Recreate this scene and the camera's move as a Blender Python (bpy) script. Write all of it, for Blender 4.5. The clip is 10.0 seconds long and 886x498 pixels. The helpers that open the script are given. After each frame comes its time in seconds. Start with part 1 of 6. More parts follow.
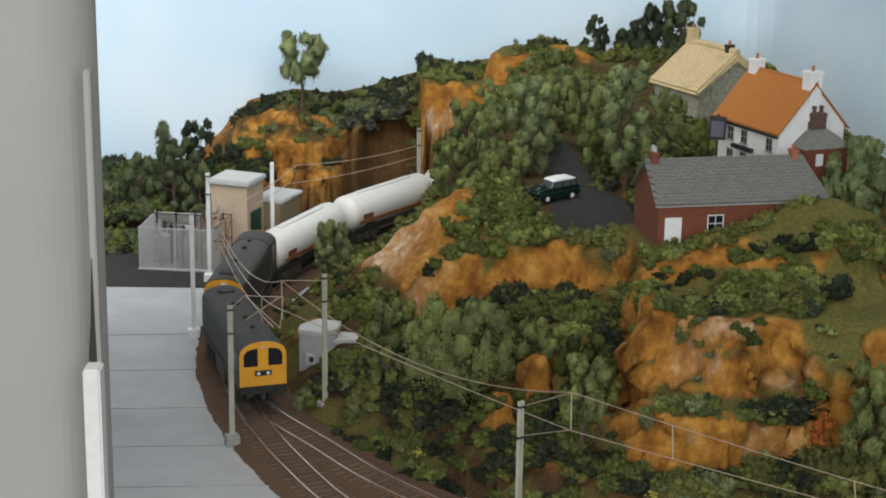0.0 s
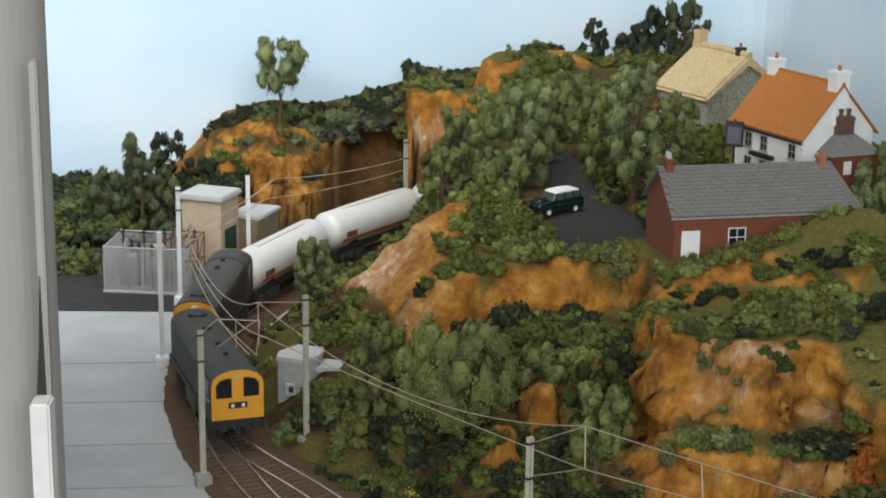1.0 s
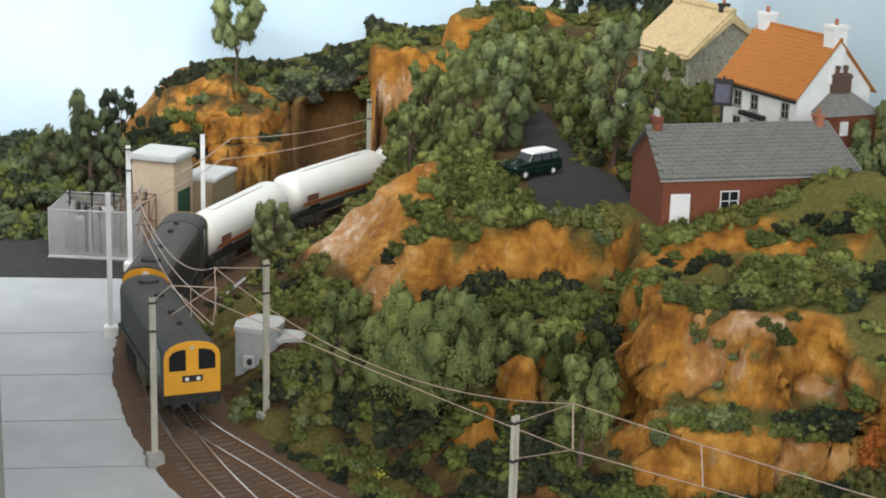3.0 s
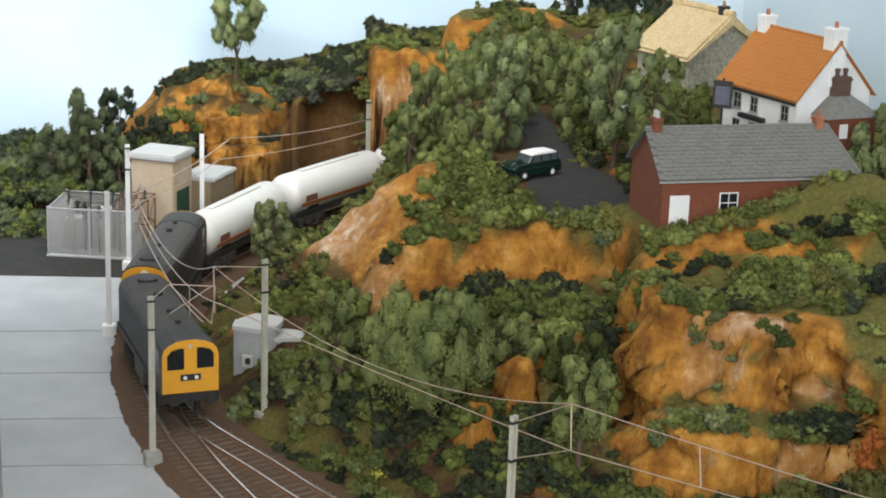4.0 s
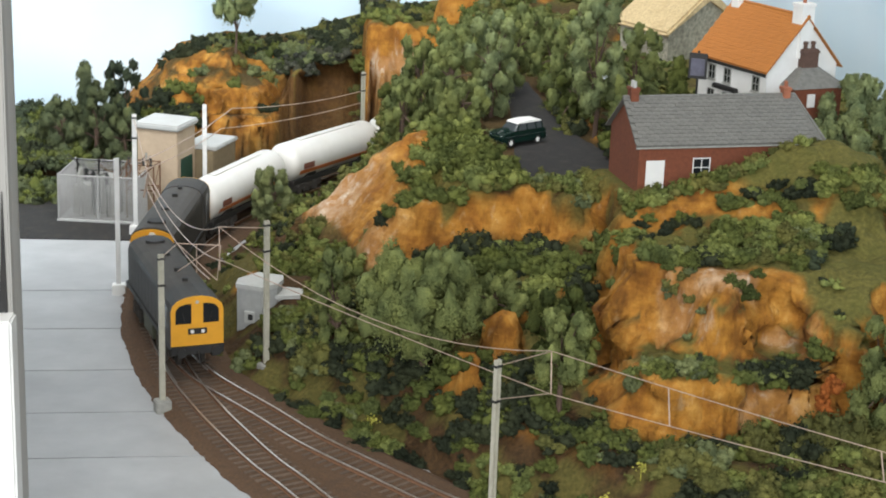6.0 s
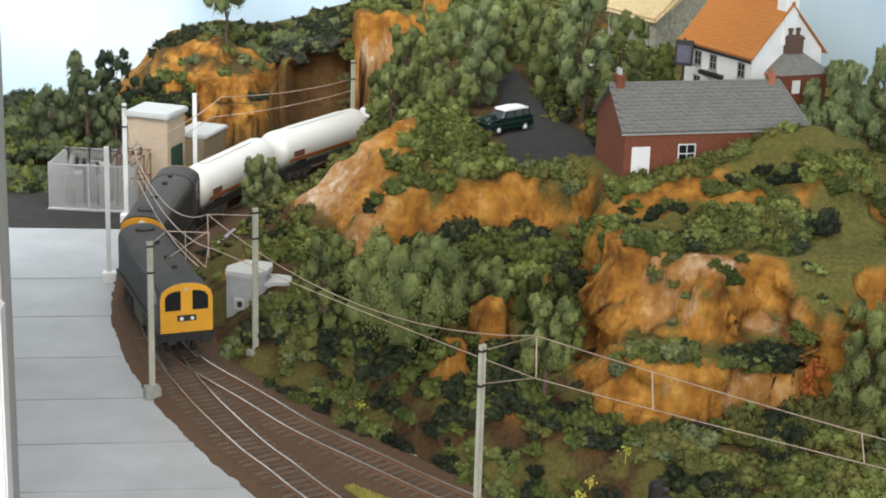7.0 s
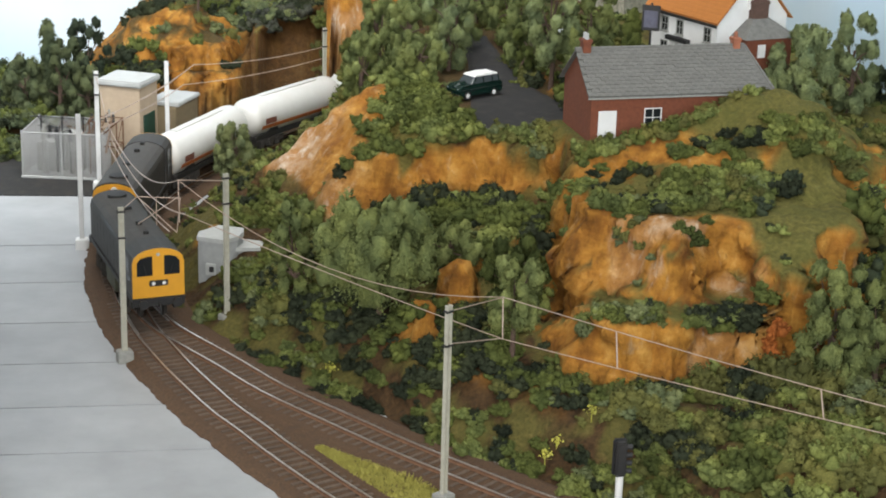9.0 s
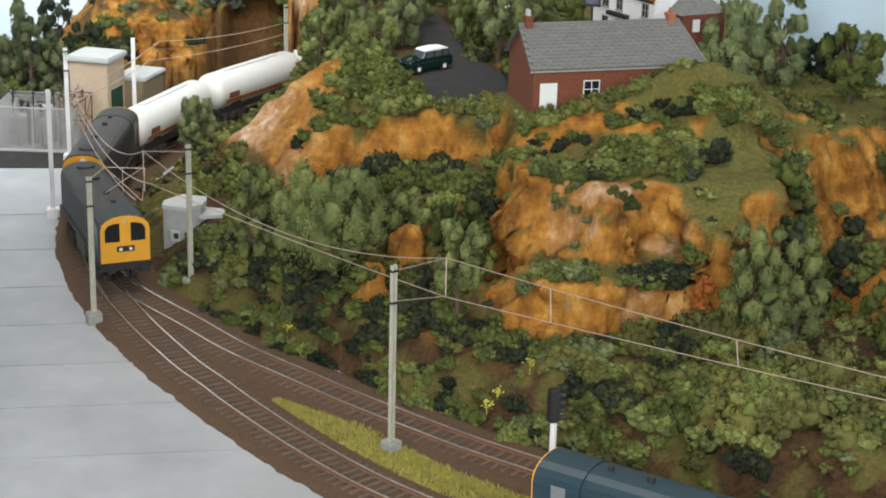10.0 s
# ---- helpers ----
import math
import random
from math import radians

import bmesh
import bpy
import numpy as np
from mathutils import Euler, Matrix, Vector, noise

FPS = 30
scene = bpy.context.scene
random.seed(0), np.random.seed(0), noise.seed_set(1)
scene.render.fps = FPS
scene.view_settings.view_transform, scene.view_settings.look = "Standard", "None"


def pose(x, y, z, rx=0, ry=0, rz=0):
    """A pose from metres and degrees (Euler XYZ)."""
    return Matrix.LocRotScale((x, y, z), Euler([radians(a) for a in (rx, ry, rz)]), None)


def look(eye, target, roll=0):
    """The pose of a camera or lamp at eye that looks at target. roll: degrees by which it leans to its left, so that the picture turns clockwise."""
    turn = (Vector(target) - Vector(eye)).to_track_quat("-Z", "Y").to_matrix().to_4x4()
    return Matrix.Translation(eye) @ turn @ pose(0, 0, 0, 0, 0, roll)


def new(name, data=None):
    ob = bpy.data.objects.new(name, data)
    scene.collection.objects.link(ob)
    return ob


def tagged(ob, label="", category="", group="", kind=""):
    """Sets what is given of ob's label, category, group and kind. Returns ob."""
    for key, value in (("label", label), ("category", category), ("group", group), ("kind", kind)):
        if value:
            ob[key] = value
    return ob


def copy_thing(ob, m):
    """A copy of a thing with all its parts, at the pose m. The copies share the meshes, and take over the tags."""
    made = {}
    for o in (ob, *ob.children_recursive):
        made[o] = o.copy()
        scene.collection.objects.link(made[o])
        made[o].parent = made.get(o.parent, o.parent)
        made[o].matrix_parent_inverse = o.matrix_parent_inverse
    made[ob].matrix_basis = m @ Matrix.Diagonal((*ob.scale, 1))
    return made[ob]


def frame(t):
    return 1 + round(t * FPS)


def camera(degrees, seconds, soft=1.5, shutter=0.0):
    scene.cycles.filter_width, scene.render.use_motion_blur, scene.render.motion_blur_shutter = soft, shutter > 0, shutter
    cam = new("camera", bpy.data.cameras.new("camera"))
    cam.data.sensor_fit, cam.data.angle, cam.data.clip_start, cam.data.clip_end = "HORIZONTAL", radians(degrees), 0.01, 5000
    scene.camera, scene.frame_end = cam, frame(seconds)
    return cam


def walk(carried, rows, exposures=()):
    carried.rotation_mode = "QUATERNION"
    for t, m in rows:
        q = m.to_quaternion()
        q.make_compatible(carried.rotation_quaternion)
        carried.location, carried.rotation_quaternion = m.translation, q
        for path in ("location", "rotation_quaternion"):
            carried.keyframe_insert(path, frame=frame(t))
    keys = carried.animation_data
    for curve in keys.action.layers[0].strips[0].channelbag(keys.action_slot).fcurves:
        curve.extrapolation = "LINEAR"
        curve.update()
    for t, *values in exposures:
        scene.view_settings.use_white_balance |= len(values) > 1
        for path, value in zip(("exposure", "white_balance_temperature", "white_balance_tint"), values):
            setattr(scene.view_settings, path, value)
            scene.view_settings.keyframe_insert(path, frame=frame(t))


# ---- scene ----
cam = camera(26.99, 10.0, 1.9)
PATH = [
    (0.0, look((0.1324, -0.9198, 0.6237), (0.1422, 0.0411, 0.3471), 0.86)),
    (0.5, look((0.1292, -0.8441, 0.6009), (0.1466, 0.1193, 0.3335), 0.86)),
    (1.0, look((0.1221, -0.7660, 0.5722), (0.1431, 0.1985, 0.3093), 0.78)),
    (1.5, look((0.1183, -0.6894, 0.5504), (0.1344, 0.2720, 0.2760), 0.54)),
    (2.0, look((0.1131, -0.6644, 0.5387), (0.1471, 0.2967, 0.2645), 1.22)),
    (2.5, look((0.1100, -0.6634, 0.5372), (0.1559, 0.2961, 0.2594), 1.38)),
    (4.0, look((0.1076, -0.6641, 0.5349), (0.1566, 0.2959, 0.2593), 1.90)),
    (4.5, look((0.1103, -0.6632, 0.5328), (0.1601, 0.2965, 0.2562), 2.00)),
    (5.0, look((0.1091, -0.6690, 0.5319), (0.1620, 0.2893, 0.2510), 1.91)),
    (5.5, look((0.1042, -0.7335, 0.5494), (0.1561, 0.2233, 0.2632), 1.98)),
    (7.0, look((0.1127, -0.7703, 0.5528), (0.1673, 0.1838, 0.2584), 1.73)),
    (7.5, look((0.1136, -0.7725, 0.5570), (0.1729, 0.1790, 0.2553), 1.92)),
    (8.0, look((0.1142, -0.7785, 0.5541), (0.1752, 0.1723, 0.2504), 1.65)),
    (8.5, look((0.1132, -0.7850, 0.5545), (0.1771, 0.1648, 0.2480), 1.74)),
    (9.0, look((0.1205, -0.7876, 0.5522), (0.1863, 0.1612, 0.2431), 1.60)),
    (9.5, look((0.1285, -0.8063, 0.5543), (0.1987, 0.1404, 0.2401), 1.63)),
    (10.0, look((0.1358, -0.8789, 0.5756), (0.2148, 0.0642, 0.2527), 1.44)),
]
EXPOSURE = [(0.0, -0.49), (0.5, -0.45), (1.0, -0.38), (1.5, -0.31), (2.0, -0.22), (2.5, -0.10), (4.5, 0.0), (6.5, 0.12), (10.0, 0.12)]
walk(cam, PATH, EXPOSURE)

# ---- light: plain room, unseen front and ceiling lamps, added strip for the backdrop ----
world = bpy.data.worlds.new("room_light")
scene.world = world
world.use_nodes = True
wn = world.node_tree.nodes["Background"]
wn.inputs[0].default_value = (0.86, 0.93, 1.0, 1)
wn.inputs[1].default_value = 0.42


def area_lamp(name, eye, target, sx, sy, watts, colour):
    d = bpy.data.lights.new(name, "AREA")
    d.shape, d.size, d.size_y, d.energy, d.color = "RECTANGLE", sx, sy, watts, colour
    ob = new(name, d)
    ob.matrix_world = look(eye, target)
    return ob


# unseen soft lamp before the layout; no window is built
area_lamp("front_lamp", (-0.10, -1.50, 0.90), (0.1, 1.6, 0.20), 2.4, 0.9, 60, (0.97, 0.99, 1.0))
area_lamp("ceiling_lamp", (0.0, 0.75, 1.80), (0.10, 1.10, 0.0), 1.6, 1.2, 22, (1.0, 0.98, 0.95))
# fill strip added out of sight to brighten the painted sky
strip = area_lamp("backdrop_fill", (-0.48, 0.92, 0.56), (-0.44, 1.60, 0.10), 1.5, 0.06, 5.7, (0.95, 0.98, 1.0))
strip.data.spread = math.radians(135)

# ---- materials ----


def nodes_of(name, rough=0.8, metal=0.0):
    m = bpy.data.materials.new(name)
    m.use_nodes = True
    nt = m.node_tree
    b = nt.nodes["Principled BSDF"]
    b.inputs["Roughness"].default_value = rough
    b.inputs["Metallic"].default_value = metal
    return m, nt, b


def nd(nt, kind, **vals):
    n = nt.nodes.new(kind)
    for k, v in vals.items():
        n.inputs[k].default_value = v
    return n


def ramp(nt, fac, stops):
    r = nt.nodes.new("ShaderNodeValToRGB")
    e = r.color_ramp.elements
    while len(e) < len(stops):
        e.new(0.5)
    for el, (p, c) in zip(e, stops):
        el.position, el.color = p, (*c, 1)
    nt.links.new(fac, r.inputs[0])
    return r.outputs[0]


def mix(nt, fac, a, b, blend="MIX"):
    m = nt.nodes.new("ShaderNodeMix")
    m.data_type, m.blend_type = "RGBA", blend
    for sock, v in ((m.inputs[0], fac), (m.inputs[6], a), (m.inputs[7], b)):
        if isinstance(v, (int, float)):
            sock.default_value = v
        elif isinstance(v, tuple):
            sock.default_value = (*v, 1)
        else:
            nt.links.new(v, sock)
    return m.outputs[2]


def noise_fac(nt, scale, detail=4.0, rough=0.6, coord="Object", stretch=None):
    tc = nt.nodes.new("ShaderNodeTexCoord")
    n = nd(nt, "ShaderNodeTexNoise", Scale=scale, Detail=detail, Roughness=rough)
    src = tc.outputs[coord]
    if stretch:
        mp = nt.nodes.new("ShaderNodeMapping")
        mp.inputs["Scale"].default_value = stretch
        nt.links.new(src, mp.inputs[0])
        src = mp.outputs[0]
    nt.links.new(src, n.inputs["Vector"])
    return n.outputs[0]


def bump(nt, b, fac, strength, dist):
    bp = nd(nt, "ShaderNodeBump", Strength=strength, Distance=dist)
    nt.links.new(fac, bp.inputs["Height"])
    nt.links.new(bp.outputs[0], b.inputs["Normal"])


def paint(name, colour, rough=0.6, vary=0.25, scale=120.0, dirt=(0.09, 0.07, 0.05), dirt_amount=0.25, metal=0.0, bump_d=0.0002, rnd=0.0):
    """Painted or moulded surface with fine grain and larger grime."""
    m, nt, b = nodes_of(name, rough, metal)
    f1 = noise_fac(nt, scale)
    f2 = noise_fac(nt, scale * 0.15, 3.0)
    dark = tuple(c * (1 - vary) for c in colour)
    light = tuple(min(1, c * (1 + vary * 0.6)) for c in colour)
    col = ramp(nt, f1, [(0.3, dark), (0.7, light)])
    msk = ramp(nt, f2, [(0.48, (0, 0, 0)), (0.75, (dirt_amount,) * 3)])
    col = mix(nt, msk, col, dirt)
    if rnd:
        oi = nt.nodes.new("ShaderNodeObjectInfo")
        k = ramp(nt, oi.outputs["Random"], [(0, (1 - rnd,) * 3), (1, (1 + rnd * 0.5,) * 3)])
        col = mix(nt, 1.0, col, k, "MULTIPLY")
    nt.links.new(col, b.inputs["Base Color"])
    bump(nt, b, f1, 0.5, bump_d)
    return m


def foliage_mat(name, dark, light, rnd=0.35):
    m, nt, b = nodes_of(name, 0.92)
    geo = nt.nodes.new("ShaderNodeNewGeometry")
    oi = nt.nodes.new("ShaderNodeObjectInfo")
    mid = tuple((a + q) / 2 for a, q in zip(dark, light))
    c = ramp(nt, geo.outputs["Random Per Island"], [(0.0, tuple(0.5 * (a + q) for a, q in zip(dark, mid))), (1.0, tuple(0.5 * (a + q) for a, q in zip(light, mid)))])
    drift = nd(nt, "ShaderNodeTexNoise", Scale=48.0, Detail=2.0)
    nt.links.new(geo.outputs["Position"], drift.inputs["Vector"])
    c = mix(nt, 1.0, c, ramp(nt, drift.outputs[0], [(0.32, (0.66, 0.70, 0.76)), (0.5, (1, 1, 1)), (0.68, (1.22, 1.18, 1.06))]), "MULTIPLY")
    k = ramp(nt, oi.outputs["Random"], [(0, (1 - rnd, 1 - rnd, 1 - rnd)), (1, (1 + rnd * 0.6, 1 + rnd * 0.45, 1 + rnd * 0.2))])
    c = mix(nt, 1.0, c, k, "MULTIPLY")
    grain = nd(nt, "ShaderNodeTexNoise", Scale=900.0, Detail=2.0)
    nt.links.new(geo.outputs["Position"], grain.inputs["Vector"])
    c = mix(nt, 1.0, c, ramp(nt, grain.outputs[0], [(0.3, (0.72, 0.74, 0.72)), (0.7, (1.22, 1.2, 1.15))]), "MULTIPLY")
    nt.links.new(c, b.inputs["Base Color"])
    bump(nt, b, grain.outputs[0], 0.9, 0.0009)
    b.inputs["Specular IOR Level"].default_value = 0.08
    return m


def terrain_mat():
    m, nt, b = nodes_of("hillside_scatter", 0.92)
    at = nt.nodes.new("ShaderNodeAttribute")
    at.attribute_name = "cover"          # red: bare rock, thinned in the recess for shade, green: grass, blue: pale chalky rock
    sep = nt.nodes.new("ShaderNodeSeparateColor")
    nt.links.new(at.outputs["Color"], sep.inputs[0])
    fine = noise_fac(nt, 260.0, 5.0)
    mid = noise_fac(nt, 40.0, 4.0)
    streak = noise_fac(nt, 46.0, 6.0, 0.62, "Object", (1.0, 1.0, 0.6))
    earth = ramp(nt, fine, [(0.3, (0.030, 0.018, 0.008)), (0.7, (0.088, 0.048, 0.019))])
    rock = ramp(nt, streak, [(0.25, (0.07, 0.028, 0.007)), (0.40, (0.20, 0.084, 0.013)), (0.54, (0.37, 0.168, 0.026)), (0.66, (0.50, 0.265, 0.060)), (0.78, (0.64, 0.46, 0.24))])
    pale = ramp(nt, streak, [(0.25, (0.30, 0.14, 0.05)), (0.48, (0.38, 0.20, 0.08)), (0.72, (0.56, 0.46, 0.36))])
    rust = ramp(nt, mid, [(0.42, (0, 0, 0)), (0.7, (0.45, 0.45, 0.45))])
    rock = mix(nt, rust, rock, (0.25, 0.088, 0.014))
    strata = noise_fac(nt, 60.0, 4.0, 0.6, "Object", (0.22, 0.22, 2.4))
    rock = mix(nt, 0.35, rock, ramp(nt, strata, [(0.36, (0.55, 0.50, 0.45)), (0.5, (1.0, 1.0, 1.0)), (0.64, (1.25, 1.28, 1.35))]), "MULTIPLY")
    drip = noise_fac(nt, 95.0, 5.0, 0.65, "Object", (1.0, 1.0, 0.22))
    rock = mix(nt, ramp(nt, drip, [(0.60, (0, 0, 0)), (0.74, (0.45, 0.45, 0.45))]), rock, (0.50, 0.36, 0.20))
    rock = mix(nt, ramp(nt, drip, [(0.26, (0.6, 0.6, 0.6)), (0.42, (0, 0, 0))]), rock, (0.085, 0.028, 0.006))
    pale = mix(nt, ramp(nt, drip, [(0.52, (0, 0, 0)), (0.66, (0.8, 0.8, 0.8))]), pale, (0.66, 0.60, 0.50))
    rock = mix(nt, sep.outputs[2], rock, pale)
    grass = ramp(nt, fine, [(0.3, (0.075, 0.072, 0.018)), (0.55, (0.125, 0.112, 0.028)), (0.75, (0.175, 0.150, 0.045))])
    grass = mix(nt, ramp(nt, mid, [(0.45, (0, 0, 0)), (0.65, (0.5, 0.5, 0.5))]), grass, (0.085, 0.088, 0.020))
    col = mix(nt, sep.outputs[1], earth, grass)
    col = mix(nt, sep.outputs[0], col, rock)
    nt.links.new(col, b.inputs["Base Color"])
    relief = mix(nt, 0.35, streak, fine)
    bump(nt, b, relief, 1.0, 0.007)
    b.inputs["Specular IOR Level"].default_value = 0.25
    return m


M_hill = terrain_mat()
M_board = paint("grey_board_paint", (0.375, 0.385, 0.39), 0.5, 0.10, 28, (0.15, 0.15, 0.15), 0.5, rnd=0.05)
M_under = paint("board_underlay", (0.05, 0.05, 0.05), 0.8)
M_ballast = paint("brown_ballast", (0.100, 0.055, 0.027), 0.95, 0.55, 700, (0.05, 0.03, 0.02), 0.5, bump_d=0.0012)
M_rail = paint("worn_rail", (0.74, 0.68, 0.63), 0.30, 0.12, 300, (0.30, 0.17, 0.09), 0.35, metal=0.8)
M_web = paint("rusty_rail_web", (0.17, 0.085, 0.045), 0.8, 0.3, 400, (0.09, 0.05, 0.03), 0.5)
M_sleeper = paint("sleeper", (0.125, 0.088, 0.062), 0.85, 0.3, 500, rnd=0.25)
M_asphalt = paint("asphalt", (0.021, 0.020, 0.020), 0.9, 0.3, 500, (0.065, 0.055, 0.045), 0.4, bump_d=0.0004)
M_pad = paint("cinder_pad", (0.020, 0.019, 0.018), 0.9, 0.35, 500, bump_d=0.0006)
M_white = paint("white_paint", (0.78, 0.78, 0.76), 0.5, 0.05, 90, (0.35, 0.31, 0.26), 0.25)
M_mastw = paint("white_mast", (0.74, 0.74, 0.73), 0.5, 0.06, 200, (0.35, 0.33, 0.3), 0.3)
M_fence = paint("dull_fence_paint", (0.37, 0.37, 0.36), 0.6, 0.1, 200, (0.25, 0.24, 0.22), 0.4)
M_mastg = paint("grey_mast", (0.42, 0.405, 0.33), 0.6, 0.15, 200, (0.17, 0.15, 0.10), 0.45)
M_conc = paint("concrete", (0.30, 0.30, 0.275), 0.85, 0.2, 200, (0.2, 0.19, 0.15), 0.4)
M_slab = paint("weathered_slab", (0.40, 0.41, 0.40), 0.8, 0.12, 160, (0.2, 0.2, 0.17), 0.4)
M_pale = paint("pale_slab", (0.50, 0.51, 0.49), 0.8, 0.10, 160, (0.26, 0.26, 0.22), 0.4)
M_cream = paint("cream_render", (0.46, 0.36, 0.255), 0.8, 0.08, 160, (0.34, 0.26, 0.19), 0.35)
# darker copy of the cream: shade on the wing put into its colour
M_creamshade = paint("shaded_cream_render", (0.215, 0.165, 0.095), 0.85, 0.12, 160, (0.16, 0.13, 0.09), 0.4)
M_flatroof = paint("pale_flat_roof", (0.43, 0.44, 0.43), 0.7, 0.06, 100, (0.3, 0.3, 0.28), 0.3)
M_greendoor = paint("dark_green_door", (0.012, 0.055, 0.035), 0.5)
M_redbrick = paint("red_brick_wall", (0.185, 0.056, 0.026), 0.85, 0.24, 300, (0.13, 0.045, 0.025), 0.4)
M_oldbrick = paint("sooty_brick", (0.105, 0.060, 0.045), 0.85, 0.25, 300, (0.06, 0.04, 0.03), 0.4)
M_slate = paint("grey_slate", (0.150, 0.148, 0.136), 0.8, 0.24, 220, (0.10, 0.10, 0.09), 0.4, rnd=0.10)
M_pantile = paint("orange_pantile", (0.42, 0.155, 0.030), 0.8, 0.14, 200, (0.34, 0.12, 0.02), 0.3, rnd=0.05)
M_thatch = paint("straw_thatch", (0.52, 0.40, 0.22), 0.95, 0.22, 320, (0.32, 0.22, 0.10), 0.35, bump_d=0.001)
M_stone = paint("rubble_stone", (0.33, 0.31, 0.24), 0.9, 0.45, 240, (0.14, 0.12, 0.09), 0.5, bump_d=0.001)
M_pot = paint("chimney_pot", (0.36, 0.13, 0.07), 0.8)
M_dark = paint("black_parts", (0.018, 0.018, 0.018), 0.6, 0.3, 250, (0.05, 0.04, 0.03), 0.4)
M_bogie = paint("weathered_bogie", (0.035, 0.031, 0.026), 0.8, 0.35, 400, (0.075, 0.055, 0.035), 0.6)
M_loco = paint("weathered_loco_body", (0.036, 0.033, 0.030), 0.62, 0.18, 130, (0.078, 0.066, 0.050), 0.5)
M_fuel = paint("olive_fuel_tank", (0.070, 0.075, 0.045), 0.7, 0.2, 200, (0.06, 0.05, 0.03), 0.5)
M_locoroof = paint("loco_roof_grey", (0.056, 0.051, 0.046), 0.7, 0.15, 150, (0.10, 0.09, 0.075), 0.4)
M_yellow = paint("warning_yellow", (0.74, 0.35, 0.022), 0.5, 0.06, 150, (0.4, 0.2, 0.04), 0.2)
M_tank = paint("white_tank", (0.62, 0.61, 0.575), 0.35, 0.03, 90, (0.5, 0.4, 0.28), 0.25)
M_band = paint("orange_band", (0.50, 0.14, 0.03), 0.5, 0.1, 150)
M_plate = paint("brown_label", (0.16, 0.060, 0.040), 0.5, 0.1, 150)
M_blue = paint("rail_blue", (0.010, 0.034, 0.046), 0.42, 0.1, 120, (0.05, 0.06, 0.07), 0.3)
M_dimglass = paint("dull_pane", (0.17, 0.18, 0.19), 0.25, 0.08, 200)
M_signface = paint("dim_sign_picture", (0.10, 0.10, 0.14), 0.5, 0.5, 90)
m, nt, b = nodes_of("car_glass", 0.12)
b.inputs["Base Color"].default_value = (0.055, 0.065, 0.070, 1)
M_carglass = m
M_cargreen = paint("car_green", (0.005, 0.018, 0.014), 0.18, 0.08, 80, dirt_amount=0.05)
M_chrome = paint("chrome", (0.75, 0.75, 0.75), 0.18, 0.05, 80, metal=1.0, dirt_amount=0.05)
M_wire = paint("copper_wire", (0.46, 0.35, 0.28), 0.40, 0.15, 300, metal=0.3)
M_bark = paint("tree_bark", (0.095, 0.060, 0.042), 0.9, 0.35, 500)
M_sky = None
M_wall = paint("grey_wall", (0.38, 0.37, 0.345), 0.7, 0.04, 12, (0.45, 0.43, 0.40), 0.3)
M_room = paint("room_wall", (0.30, 0.29, 0.27), 0.8, 0.05, 6, (0.24, 0.23, 0.22), 0.3)
M_grassy = paint("yellow_static_grass", (0.42, 0.38, 0.085), 0.95, 0.35, 600, (0.2, 0.17, 0.04), 0.5, bump_d=0.002)
M_gorse = foliage_mat("gorse_flower", (0.34, 0.34, 0.05), (0.62, 0.60, 0.16))
LEAF = {
    "mid": foliage_mat("mid_green_foliage", (0.067, 0.083, 0.026), (0.116, 0.141, 0.044)),
    "light": foliage_mat("light_green_foliage", (0.124, 0.149, 0.049), (0.214, 0.250, 0.086)),
    "olive": foliage_mat("olive_foliage", (0.092, 0.096, 0.033), (0.152, 0.155, 0.055)),
    "dark": foliage_mat("dark_foliage", (0.022, 0.028, 0.018), (0.042, 0.052, 0.032)),
    "grey": foliage_mat("grey_green_foliage", (0.099, 0.119, 0.059), (0.170, 0.200, 0.101)),
    "willow": foliage_mat("willow_foliage", (0.112, 0.134, 0.049), (0.194, 0.225, 0.088), 0.16),
    "red": foliage_mat("rusty_foliage", (0.230, 0.072, 0.020), (0.340, 0.112, 0.032)),
    "far": foliage_mat("dusky_foliage", (0.135, 0.164, 0.078), (0.221, 0.265, 0.127), 0.15),
    "dusk": foliage_mat("deep_dusky_foliage", (0.030, 0.040, 0.026), (0.054, 0.070, 0.044), 0.15),
    "muted": foliage_mat("muted_green_foliage", (0.066, 0.082, 0.044), (0.118, 0.142, 0.075), 0.2),
    "heath": foliage_mat("grey_heather_foliage", (0.040, 0.044, 0.038), (0.078, 0.084, 0.070), 0.3),
}
m, nt, b = nodes_of("glass_dark", 0.08)
b.inputs["Base Color"].default_value = (0.015, 0.018, 0.02, 1)
M_glass = m


def sky_mat():
    m, nt, b = nodes_of("painted_sky", 0.75)
    f = noise_fac(nt, 2.2, 3.0)
    c = ramp(nt, f, [(0.32, (0.50, 0.67, 0.81)), (0.5, (0.58, 0.73, 0.84)), (0.68, (0.69, 0.79, 0.86))])
    nt.links.new(c, b.inputs["Base Color"])
    return m


M_sky = sky_mat()

# ---- mesh helpers ----


def box(bm, x0, x1, y0, y1, z0, z1):
    vs = [bm.verts.new((x, y, z)) for z in (z0, z1) for x, y in ((x0, y0), (x1, y0), (x1, y1), (x0, y1))]
    for f in ((3, 2, 1, 0), (4, 5, 6, 7), (0, 1, 5, 4), (1, 2, 6, 5), (2, 3, 7, 6), (3, 0, 4, 7)):
        bm.faces.new([vs[i] for i in f])
    return vs


